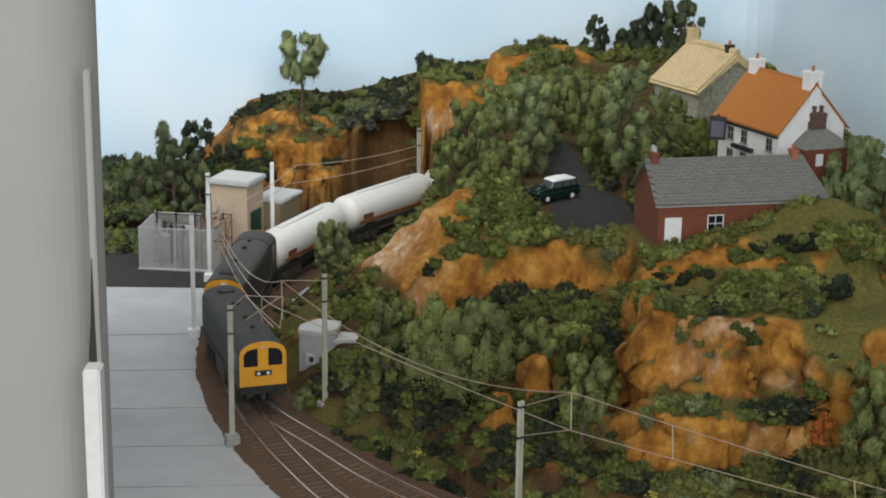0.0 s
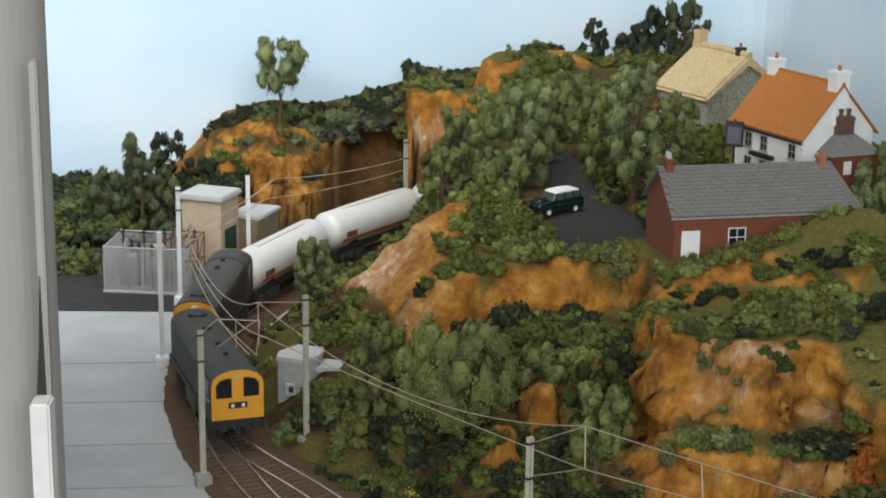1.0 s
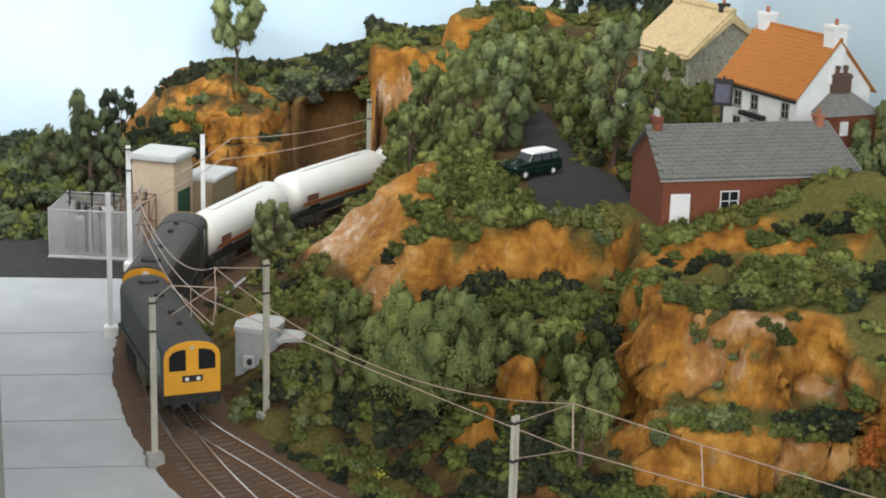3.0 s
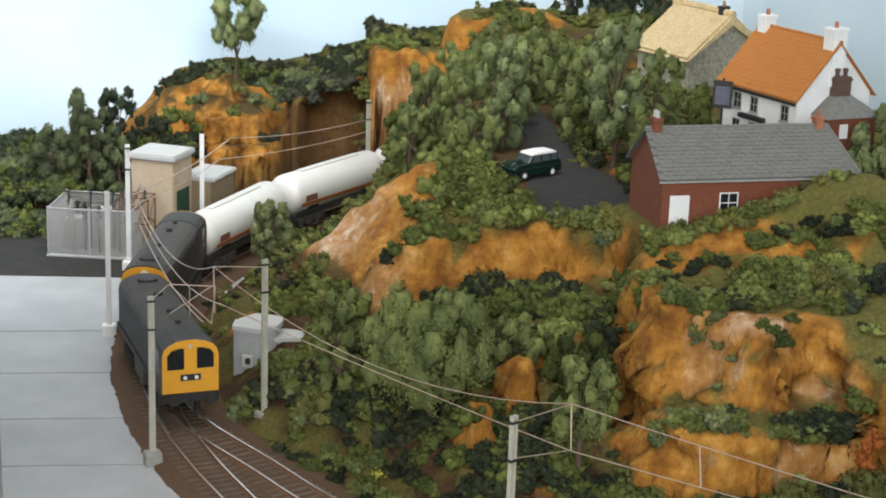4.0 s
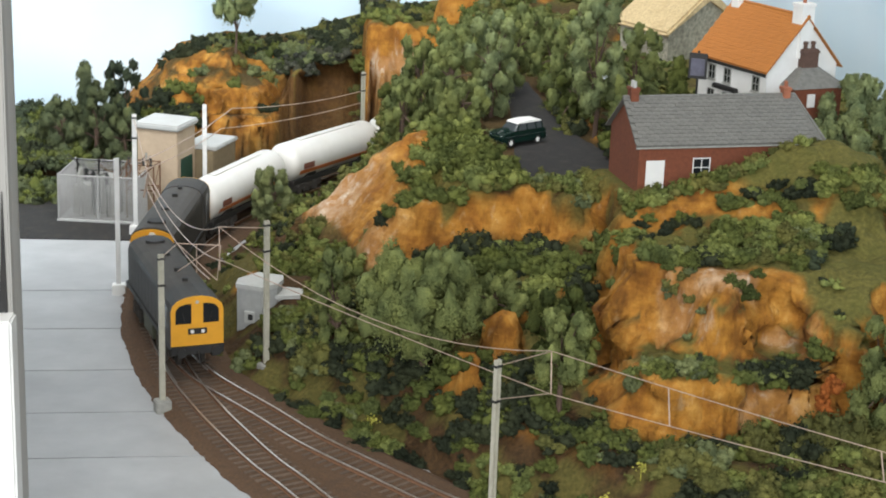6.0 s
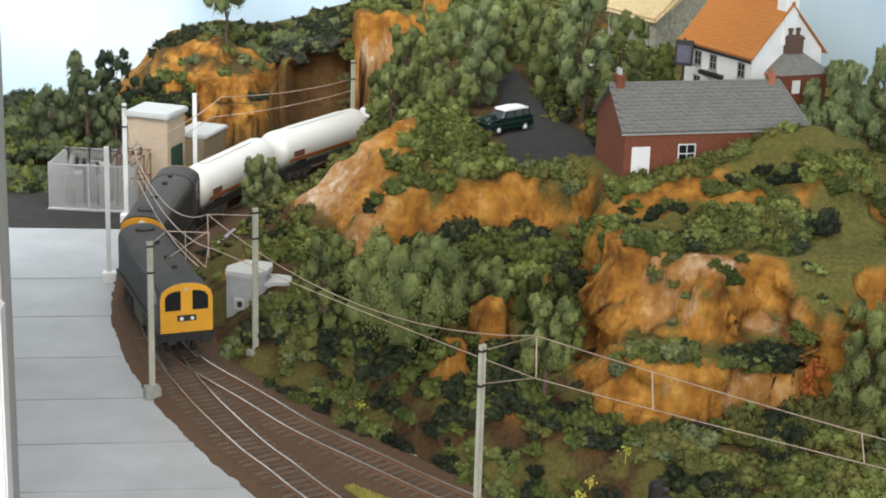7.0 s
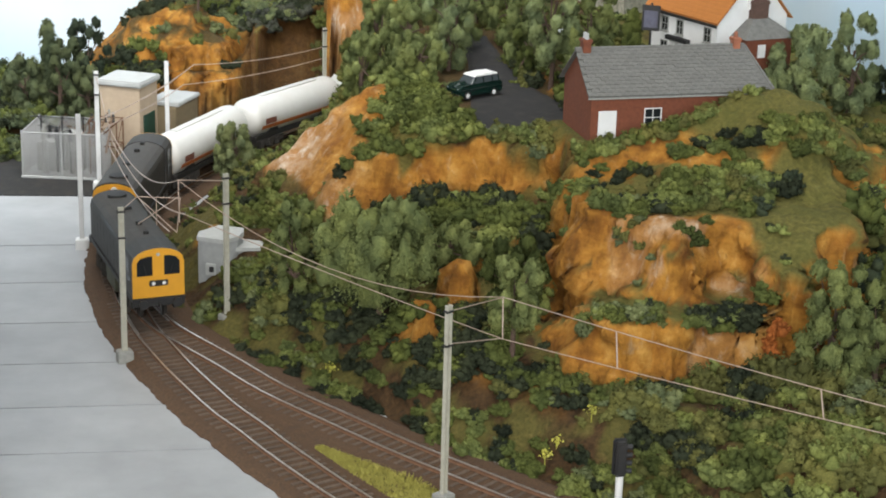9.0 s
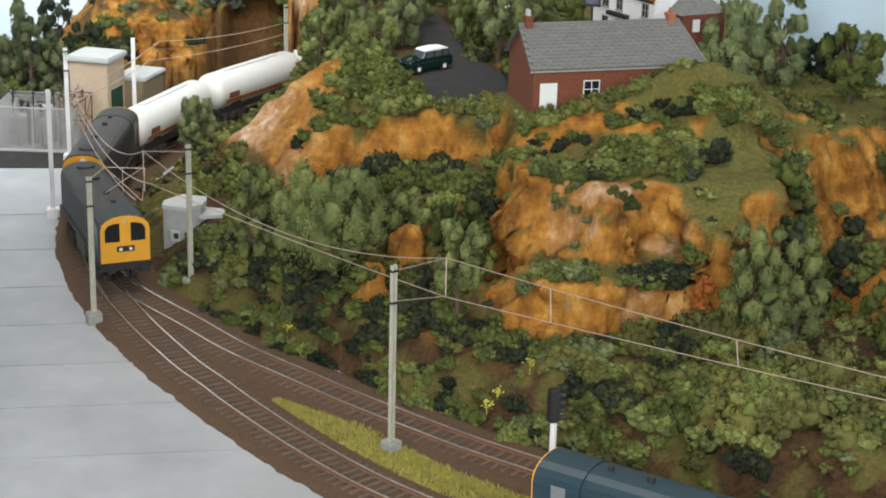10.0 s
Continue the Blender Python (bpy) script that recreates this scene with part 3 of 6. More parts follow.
    grass = np.maximum(ss(0.05, 0.09, Z) * ss(-0.32, 0.05, n + 0.2), 0.75 * ss(-0.05, 0.12, fbm(X, Y + 2, 24, 3)))
    pale = ss(0.10, 0.16, fbm(X + 5, Y, 16, 3) + 0.30 * np.exp(-(((X - 0.390) / 0.04) ** 2 + ((Y - 0.515) / 0.05) ** 2)) + 0.14 * ss(0.19, 0.13, X) * ss(0.74, 0.78, Y) * ss(0.98, 0.86, Y))
    grass *= 1 - 0.85 * ss(0.19, 0.22, X) * ss(0.45, 0.42, X) * ss(0.79, 0.81, Y) * ss(1.42, 1.38, Y)
    grass *= 1 - 0.7 * ss(0.04, 0.0, X) * ss(1.38, 1.41, Y)
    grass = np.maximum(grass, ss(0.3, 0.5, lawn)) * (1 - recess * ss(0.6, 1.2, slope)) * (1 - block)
    pale = np.maximum(pale, ss(0.0, 0.01, face) * ss(0.125, 0.10, Z + 0.03 * n) * ss(0.17, 0.15, X) * ss(0.74, 0.78, Y))
    pale *= np.maximum(np.exp(-(((X - 0.390) / 0.045) ** 2 + ((Y - 0.515) / 0.05) ** 2)), np.exp(-(((X - 0.100) / 0.035) ** 2 + ((Y - 0.800) / 0.035) ** 2)) + np.exp(-(((X - 0.090) / 0.035) ** 2 + ((Y - 0.935) / 0.04) ** 2)))
    # foot of the block darkened as well, carrying on the recess shade in colour
    rock *= 1 - 0.7 * block * ss(0.110, 0.095, Z + 0.02 * n)
    pale = np.maximum(pale, 0.9 * block * ss(0.104, 0.112, Z + 0.02 * n) * ss(0.136, 0.128, Z + 0.02 * n))
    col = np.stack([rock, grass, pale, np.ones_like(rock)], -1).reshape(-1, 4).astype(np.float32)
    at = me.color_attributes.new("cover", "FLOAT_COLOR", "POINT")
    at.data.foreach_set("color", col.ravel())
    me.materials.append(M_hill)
    return tagged(new("ground", me), "ochre cliffs and scrubby brown earth of a scenic hillside", "hillside", kind="structure")


hillside()


def offset(path, o):
    t = np.gradient(path, axis=0)
    t /= np.hypot(*t.T)[:, None]
    return path + np.stack([-t[:, 1], t[:, 0]], 1) * o


def ribbon(path, lo, hi, z_edge, z_mid, shoulder=0.006, jag=0.0):
    """A low bank of ballast along a path."""
    n = len(path)
    wob = np.array([fbm(np.array([p[0]]), np.array([p[1]]), 120, 3)[0] for p in path]) * jag
    rows = [(offset(path, lo) + 0, -0.004), (offset(path, lo), z_edge), (offset(path, lo + shoulder), z_mid), (offset(path, (lo + hi) / 2), z_mid), (offset(path, hi - shoulder), z_mid), (offset(path, hi), z_edge), (offset(path, hi), -0.004)]
    rows[0] = (offset(path, lo) + offset(path, 0) * 0, -0.004)
    V = []
    for k, (r, z) in enumerate(rows):
        sh = (wob if k < 2 else wob * 0)
        t = offset(path, 1) - path
        r = r + t * sh[:, None]
        V += [(p[0], p[1], z) for p in r]
    F = [(k * n + i, k * n + i + 1, (k + 1) * n + i + 1, (k + 1) * n + i) for k in range(len(rows) - 1) for i in range(n - 1)]
    me = bpy.data.meshes.new("ballast")
    me.from_pydata(V, [], F)
    me.materials.append(M_ballast)
    return me


tagged(new("ballast", ribbon(INNER, -0.034, 0.036, 0.0012, 0.0030, jag=0.003)), "fine brown ballast under the running line", "ballast", kind="structure")
tagged(new("ballast", ribbon(OUTER, -0.033, 0.050, 0.0010, 0.0026, jag=0.003)), "fine brown ballast under the diverging line", "ballast", kind="structure")


def between_lines():
    """Brown scatter between the two lines where they part."""
    a, c = offset(OUTER, 0.03)[60:], offset(INNER, -0.03)
    bm = bmesh.new()
    rows = []
    for p in a[::3]:
        q = c[np.argmin(np.hypot(c[:, 0] - p[0], c[:, 1] - p[1]))]
        rows.append([bm.verts.new((*(p + (q - p) * f), 0.0016 + 0.0008 * vnoise(p[0] + f, p[1], 300))) for f in (0, 0.5, 1)])
    for r, t in zip(rows, rows[1:]):
        for k in (0, 1):
            bm.faces.new((r[k], r[k + 1], t[k + 1], t[k]))
    tagged(part("ballast", bm, M_ballast), "brown scatter between the two lines", "ballast", kind="structure")


between_lines()


def slab_floor():
    """Grey painted boards of the station throat, with dark joints."""
    bed = new("pavement", one_mesh("board_underlay", one(box, -0.60, 0.60, -0.05, 1.075, -0.020, -0.0035), M_under))
    tagged(bed, "grey painted baseboard deck with narrow dark joints", "deck", kind="structure")
    cuts = [-0.05, 0.06, 0.165, 0.255, 0.34, 0.43, 0.515, 0.605, 0.70, 0.805, 0.915, 1.074]
    for a, c in zip(cuts, cuts[1:]):
        bm = bmesh.new()
        lean = 0.12
        x0, x1 = -0.60, 0.45
        pts = [(x0, a + 0.0012 + lean * (x0 + 0.08) * 0.6), (x1, a + 0.0012 + lean * (x1 + 0.08) * 0.6), (x1, c - 0.0004 + lean * (x1 + 0.08) * 0.6), (x0, c - 0.0004 + lean * (x0 + 0.08) * 0.6)]
        if c > 1.07:
            pts[2], pts[3] = (x1, 1.074), (x0, 1.10)
        prism(bm, pts, -0.0034, 0.0002 * random.random(), "z")
        part("panel", bm, M_board, bed)


def one_mesh(name, bm, mat, smooth=False):
    return mesh_from(bm, name, mat, smooth)


slab_floor()
part("pad", one(prism, [(-0.60, 1.0755), (-0.03, 1.0755), (0.0, 1.13), (-0.02, 1.30), (-0.60, 1.42)], -0.01, 0.0012, "z"), M_pad)
tagged(bpy.data.objects["pad"], "black cinder pad beside the line", "ground", kind="structure")
base = tagged(part("base", one(box, -0.9, 0.9, 0.0, 1.9, -0.09, -0.022), M_under), "plain dark frame below the baseboard", "baseboard", kind="structure")
for x in (-0.84, 0.84):
    for y in (0.06, 0.95, 1.84):
        part("leg", one(soft_box, x - 0.03, x + 0.03, y - 0.03, y + 0.03, -0.95, -0.0895, 0.003), M_under, base)


def backdrop():
    pts = [(-1.30, 1.38), (-0.95, 1.47), (-0.65, 1.54), (-0.42, 1.585), (-0.22, 1.612), (0.0, 1.625), (0.35, 1.625), (0.54, 1.615), (0.595, 1.56), (0.605, 1.45), (0.615, 1.2), (0.64, 1.0), (0.70, 0.85), (0.735, 0.70), (0.74, 0.15)]
    P = smooth_path(pts, 0.02)
    out = offset(P, 0.006)
    bm = bmesh.new()
    a = [[bm.verts.new((p[0], p[1], z)) for p in q] for q in (P, out) for z in (-0.02, 0.62)]
    for i in range(len(P) - 1):
        for r, s in ((0, 1), (3, 2), (1, 3), (2, 0)):
            bm.faces.new((a[r][i], a[r][i + 1], a[s][i + 1], a[s][i]))
    me = mesh_from(bm, "backdrop", M_sky)
    tagged(new("backdrop", me), "curved pale blue painted sky board", "backdrop", kind="structure")


backdrop()

# partition beside the layout, near the camera
def rounded_end():
    """Plan of the partition: flat sides and a wide rounded nose towards the layout."""
    arc = [(-0.165 + 0.058 * math.sin(math.radians(a)), 0.406 - 0.046 * math.cos(math.radians(a))) for a in range(0, 181, 6)]
    return [(-0.30, 0.36)] + arc + [(-0.30, 0.452)]


tagged(part("wall_west", one(prism, rounded_end(), -0.9, 1.1, "z"), M_wall), "pale grey partition end beside the layout", "wall", kind="structure")
tr = part("trim", one(soft_box, -0.1065, -0.1015, 0.345, 0.357, 0.0, 0.385, 0.001), M_wall)
tagged(tr, "thin grey edging strip on the partition end", "trim", kind="structure")
post = part("white_upright", one(soft_box, -0.1115, -0.0990, 0.325, 0.345, -0.02, 0.172, 0.0015), M_white)
gap = part("seal", one(prism, [(-0.1108, 0.160), (-0.1040, 0.160), (-0.1046, 0.200), (-0.1052, 0.250), (-0.1072, 0.205)], 0.3425, 0.3447, "y"), M_dark)
part("lower_strip", one(prism, [(-0.1140, -0.02), (-0.1117, -0.02), (-0.1117, 0.160), (-0.1128, 0.160)], 0.3425, 0.3447, "y"), M_dark, gap)
tagged(gap, "black foam seal strip at the partition edge", "seal")
tagged(post, "short white painted upright beside the partition", "upright")

# the room around
def room():
    x0, x1, y0, y1, z0, z1 = -1.9, 1.9, -2.6, 2.1, -0.95, 1.9
    t = 0.08
    for nm, bx in (("wall_north", (x0 - t, x1 + t, y1, y1 + t, z0, z1)), ("wall_south", (x0 - t, x1 + t, y0 - t, y0, z0, z1)), ("wall_east", (x1, x1 + t, y0, y1, z0, z1)), ("wall_side", (x0 - t, x0, y0, y1, z0, z1)),
                   ("floor", (x0 - t, x1 + t, y0 - t, y1 + t, z0 - t, z0)), ("ceiling", (x0 - t, x1 + t, y0 - t, y1 + t, z1, z1 + t))):
        tagged(part(nm, one(box, *bx), M_room), "plain pale room " + nm.split("_")[0], nm.split("_")[0], kind="structure")


room()

# ---- tracks ----
def track(path, name, label, s0=0.0):
    th = thing(name, pose(0, 0, 0), label, "railway track")
    for o in (-GAUGE / 2, GAUGE / 2):
        q = offset(path, o)
        prof = ((-0.0009, 0.0036), (0.0009, 0.0036), (0.0004, 0.0044), (0.0004, 0.0061), (0.0006, 0.0064), (0.0006, 0.0071), (-0.0006, 0.0071), (-0.0006, 0.0064), (-0.0004, 0.0061), (-0.0004, 0.0044))
        t = offset(path, 1) - path
        V, F = [], []
        n = len(prof)
        for p, nn in zip(q, t):
            V += [(p[0] + nn[0] * a, p[1] + nn[1] * a, z) for a, z in prof]
        for i in range(len(q) - 1):
            F += [(i * n + k, i * n + (k + 1) % n, (i + 1) * n + (k + 1) % n, (i + 1) * n + k) for k in range(n)]
        me = bpy.data.meshes.new("rail")
        me.from_pydata(V, [], F)
        me.materials.append(M_rail)
        me.materials.append(M_web)
        me.polygons.foreach_set("material_index", np.tile([0 if k in (4, 5, 6) else 1 for k in range(n)], len(q) - 1))
        part("rail", me, None, th)
    me = mesh_from(one(soft_box, -0.0017, 0.0017, -0.0195, 0.0195, 0.0004, 0.0035, 0.0003), "sleeper", M_sleeper)
    L = len(path) * 0.004
    s = s0
    while s < L - 0.01:
        p, a = along(path, s)
        if p[1] < 1.15:
            part("sleeper", me, None, th, at=pose(p[0], p[1], 0, 0, 0, math.degrees(a) + random.uniform(-1.5, 1.5)))
        s += 0.0086
    return th


track(INNER, "track", "worn steel rails on close wooden sleepers in brown ballast")
track(OUTER, "track", "worn steel rails diverging from the running line", 0.11)
# blades and check rails of the turnout
ck = thing("check_rail", pose(0, 0, 0), "short bright check rails inside the turnout", "rail")
for path, o, a, c in ((INNER, 0.0085, 0.97, 1.03), (OUTER, -0.0085, 0.15, 0.20)):
    q = offset(path, o)
    seg = q[int(a / 0.004):int(c / 0.004)]
    part("bar", one(tube, [(p[0], p[1], 0.0058) for p in seg], 0.0008, 6), M_rail, ck)

# yellow grass between the lines
def grass_strip():
    rnd = random.Random(3)
    bm = bmesh.new()
    for k in range(20000):
        t = rnd.random()
        p, a = along(OUTER, 0.462 + 0.40 * t)
        o = rnd.uniform(0.026, 0.026 + 0.036 * min(1, t * 4 + 0.15) * rnd.uniform(0.85, 1.0))
        x, y = p[0] - math.sin(a) * o, p[1] + math.cos(a) * o
        h, w, b = rnd.uniform(0.002, 0.0045), 0.0007, rnd.uniform(0, 6.28)
        c, s = math.cos(b) * w, math.sin(b) * w
        v = [bm.verts.new((x - c, y - s, 0.0015)), bm.verts.new((x + c, y + s, 0.0015)), bm.verts.new((x + s * 3 * rnd.uniform(-1, 1), y + c * 3 * rnd.uniform(-1, 1), 0.0015 + h))]
        bm.faces.new(v)
    tagged(part("grass", bm, M_grassy), "yellow dry grass between the two lines", "grass", kind="stuff")


grass_strip()

# ---- overhead masts ----
def mast(x, y, h, mat, rz=0, arm=0.0, bands=True, name="overhead_mast", label="", z0=0.0, sink=0.0):
    th = thing(name, pose(x, y, z0, 0, 0, rz), label, "mast", "overhead line masts")
    bm = bmesh.new()
    soft_box(bm, -0.0062, 0.0062, -0.0056, 0.0056, -0.002 - sink, 0.0100, 0.0008)
    part("base_block", bm, M_white if mat is M_mastw else M_conc, th, "pale concrete foot")
    bm = bmesh.new()
    w = 0.0016
    for a in (-1, 1):
        soft_box(bm, a * w - 0.0006 if a > 0 else -w - 0.0006, a * w + 0.0006 if a > 0 else -w + 0.0006, -0.0016, 0.0016, 0.006, h, 0.0002)
    box(bm, -w, w, -0.0005, 0.0005, 0.006, h)
    part("pole", bm, mat, th)
    if bands:
        for z in (h * 0.80, h * 0.965):
            part("clamp", one(soft_box, -0.0032, 0.0032, -0.0020, 0.0020, z, z + 0.0016, 0.0003), M_dark, th, "dark clamp")
    return th


WHITE_MAST = "slim white overhead line mast on a square foot"
GREY_MAST = "slim grey-green overhead line mast with dark clamps"
mast(-0.1065, 0.9020, 0.1315, M_mastw, 5, bands=False, label=WHITE_MAST)
mast(-0.0480, 1.1850, 0.121, M_mastw, 10, bands=False, label=WHITE_MAST)
mast(-0.1130, 1.1000, 0.128, M_mastw, 0, label=WHITE_MAST + " with clamps")
mast(-0.0365, 0.6090, 0.130, M_mastg, 20, label=GREY_MAST)
mast(0.2040, 0.3440, 0.145, M_mastg, 40, label=GREY_MAST + " in yellow grass")
mast(0.0413, 0.6890, 0.1335, M_mastg, 30, label=GREY_MAST + " among bushes", z0=0.002, sink=0.02)
mast(0.1230, 1.3960, 0.118, M_mastg, 30, label="grey overhead line mast by the cutting wall")


# ---- buildings ----
def gable_house(name, m, L, D, eave, ridge, wall_m, roof_m, label, over=0.004, courses=14, per=22, hip=0.0, lap=0.0006):
    """A plain house: x along the ridge, y back, origin at the front left corner on the ground."""
    th = thing(name, m, label, "house")

    def lean(b):
        """Draw the upper part of the right-hand end inwards, as on a hipped roof."""
        for v in b.verts:
            if v.co.x > L / 2:
                v.co.x -= hip * min(1.0, max(0.0, (v.co.z - eave) / (ridge - eave)))

    bm = bmesh.new()
    prism(bm, [(0, 0), (D, 0), (D, eave), (D / 2, ridge), (0, eave)], 0, L, "x")
    lean(bm)
    part("wall", bm, wall_m, th)
    for sgn in (0, 1):
        bm = bmesh.new()
        a = (-over, eave - over * (ridge - eave) / (D / 2)) if sgn == 0 else (D + over, eave - over * (ridge - eave) / (D / 2))
        r = (D / 2, ridge)
        t = 0.0016
        prism(bm, [(a[0], a[1] + 0.0004), (r[0], r[1] + 0.0004), (r[0], r[1] + t), (a[0], a[1] + t)], -over, L + over, "x")
        lean(bm)
        roof = part("roof", bm, roof_m, th)
        if courses:
            # rows of tiles, each a thin wedge that laps the one below
            ln = math.hypot(r[0] - a[0], r[1] - a[1])
            ux, uz = (r[0] - a[0]) / ln, (r[1] - a[1]) / ln
            w = (L + 2 * over) / per
            st = ln / courses
            bm = bmesh.new()
            sg = 1 if sgn == 0 else -1
            vs = box(bm, 0.0001, w - 0.0001, 0, st * 1.08, 0, 0.0007)
            for v in vs:
                if v.co.y < st * 0.5 and v.co.z > 0.0001:
                    v.co.z += lap
            me = mesh_from(bm, "tile", roof_m)
            ang = math.degrees(math.atan2(uz, ux * sg))
            if sgn == 0:
                for j in range(courses):
                    limit = L + over - hip * max(0.0, (j - 1) / (courses - 1)) - w
                    for i in range(per):
                        yy, zz = a[0] + ux * st * j, a[1] + uz * st * j + t
                        part("tile", me, None, roof, at=pose(min(limit, -over + w * (i + (0.5 if j % 2 and i < per - 1 else 0))), yy, zz + random.uniform(0, 0.0002), ang, 0, random.uniform(-0.6, 0.6)))
    bm = bmesh.new()
    tube(bm, [(-over, D / 2, ridge + 0.002), (L + over - hip, D / 2, ridge + 0.002)], 0.0016, 8)
    part("ridge", bm, roof_m, th)
    if hip:
        for y in (-over, D + over):
            part("hip_ridge", one(tube, [(L + over, y, eave), (L + over - hip, D / 2, ridge + 0.002)], 0.0014, 8), roof_m, th)
    return th


def window(th, x, z, w, h, y=-0.0004, casing=M_white, cols=2, rows=2, name="window"):
    """A sash window: one frame ring, glazing bars, a pane and a sill."""
    t = 0.0009
    bm = bmesh.new()
    ring = [[bm.verts.new(p) for p in ((x + i, d, z + i), (x + w - i, d, z + i), (x + w - i, d, z + h - i), (x + i, d, z + h - i))] for i, d in ((0, y), (0, y - 0.0008), (t, y - 0.0008), (t, y))]
    for q, r in zip(ring, ring[1:] + ring[:1]):
        for k in range(4):
            bm.faces.new((q[k], q[(k + 1) % 4], r[(k + 1) % 4], r[k]))
    win = part(name, bm, casing, th)
    for k in range(1, cols):
        a = x + w * k / cols
        part("glazing_bar", one(box, a - t * 0.35, a + t * 0.35, y - 0.0006, y, z + t, z + h - t), casing, win)
    for k in range(1, rows):
        a = z + h * k / rows
        part("glazing_bar", one(box, x + t, x + w - t, y - 0.0007, y, a - t * 0.35, a + t * 0.35), casing, win)
    part("pane", one(box, x + t * 0.5, x + w - t * 0.5, y - 0.0002, y + 0.0004, z + t * 0.5, z + h - t * 0.5), M_glass, win, "dark glass")
    part("sill", one(box, x - 0.0008, x + w + 0.0008, y - 0.0018, y, z - 0.0011, z - 0.0001), casing, win)
    return win


def chimney(th, x, y, z0, z1, w, d, mat, pots=2, pot_m=M_pot):
    bm = bmesh.new()
    soft_box(bm, x - w / 2, x + w / 2, y - d / 2, y + d / 2, z0, z1 - 0.003, 0.0004)
    soft_box(bm, x - w / 2 - 0.0008, x + w / 2 + 0.0008, y - d / 2 - 0.0008, y + d / 2 + 0.0008, z1 - 0.003, z1, 0.0004)
    st = part("chimney", bm, mat, th)
    for k in range(pots):
        yy = y + (k - (pots - 1) / 2) * d * 0.55
        part("pot", one(tube, [(x, yy, z1 - 0.0005), (x, yy, z1 + 0.005)], [0.0019, 0.0015], 8), pot_m, st)


def brick_house():
    hx, hy, ang, L, D, z = HOUSES[0]
    th = gable_house("brick_house", pose(hx, hy, z, 0, 0, ang), L, D, 0.0415, 0.0705, M_redbrick, M_slate, "long red brick cottage with a grey slate roof", courses=13, per=23, hip=0.013, lap=0.0004)
    part("door", one(soft_box, 0.0065, 0.0225, -0.0012, 0.0, 0.0, 0.027, 0.0003), M_white, th, "white plank door")
    window(th, 0.047, 0.012, 0.0155, 0.0165)
    chimney(th, 0.005, D / 2, 0.058, 0.081, 0.007, 0.010, M_redbrick, 2, M_flatroof)
    chimney(th, L - 0.017, D / 2, 0.058, 0.079, 0.006, 0.009, M_pot, 1)
    part("gutter", one(box, -0.0045, L + 0.0045, -0.0054, -0.0044, 0.0380, 0.0392), M_conc, th, "pale gutter along the eaves")


brick_house()


def white_inn():
    hx, hy, ang, L, D, z = HOUSES[1]
    th = gable_house("white_house", pose(hx, hy, z, 0, 0, ang), L, D, 0.0525, 0.0955, M_white, M_pantile, "white rendered inn with an orange tiled roof", courses=15, per=25, lap=0.0002)
    chimney(th, 0.006, D / 2, 0.081, 0.107, 0.011, 0.013, M_white, 1)
    chimney(th, L - 0.0040, D / 2, 0.060, 0.109, 0.013, 0.015, M_white, 1)
    for x in (0.018, 0.040, 0.080):
        window(th, x, 0.030, 0.010, 0.014, casing=M_conc)
        window(th, x, 0.006, 0.010, 0.015, casing=M_conc)
    part("flower_box", one(soft_box, 0.030, 0.062, -0.006, -0.001, 0.024, 0.028, 0.0005), M_dark, th, "dark window box")
    part("fascia", one(box, -0.004, L + 0.004, -0.0055, -0.0045, 0.0462, 0.049), M_dark, th, "dark fascia board")
    ext = thing("outhouse", pose(0.501, 0.828, 0.196, 0, 0, 20), "small brick outhouse with a hipped slate roof", "house")
    part("wall", one(box, 0, 0.048, 0, 0.036, -0.03, 0.030), M_redbrick, ext)
    bm = bmesh.new()
    lo = [bm.verts.new(p) for p in ((-0.004, -0.004, 0.0295), (0.052, -0.004, 0.0295), (0.052, 0.040, 0.0295), (-0.004, 0.040, 0.0295))]
    hi = [bm.verts.new(p) for p in ((0.018, 0.018, 0.047), (0.030, 0.018, 0.047))]
    for f in ((lo[0], lo[1], hi[1], hi[0]), (lo[1], lo[2], hi[1]), (lo[2], lo[3], hi[0], hi[1]), (lo[3], lo[0], hi[0]), (lo[3], lo[2], lo[1], lo[0])):
        bm.faces.new(f)
    part("roof", bm, M_slate, ext, "hipped grey slate roof")
    part("window", one(soft_box, 0.012, 0.020, -0.0012, 0.001, 0.012, 0.024, 0.0003), M_white, ext, "small white window")
    bm = bmesh.new()
    soft_box(bm, 0.015, 0.031, 0.015, 0.024, 0.036, 0.061, 0.0004)
    soft_box(bm, 0.0142, 0.0318, 0.0142, 0.0248, 0.0575, 0.0595, 0.0003)
    stack = part("chimney", bm, M_oldbrick, ext, "dark brick chimney stack")
    for x in (0.019, 0.027):
        part("pot", one(tube, [(x, 0.0195, 0.0605), (x, 0.0195, 0.0650), (x, 0.0195, 0.0652), (x, 0.0195, 0.0675)], [0.0019, 0.0017, 0.0023, 0.0022], 10), M_oldbrick, stack)
    sg = thing("inn_sign", pose(0.427, 0.905, ground_z(0.427, 0.905), 0, 0, -20), "dark hanging inn sign on a post", "sign")
    part("post", one(tube, [(0, 0, -0.004), (0, 0, 0.066)], 0.0011, 8), M_dark, sg)
    part("board", one(soft_box, -0.0085, 0.0085, -0.002, -0.0008, 0.040, 0.064, 0.0004), M_dark, sg)
    part("picture", one(box, -0.0065, 0.0065, -0.0024, -0.0019, 0.043, 0.059), M_signface, sg, "dim painted panel")


white_inn()


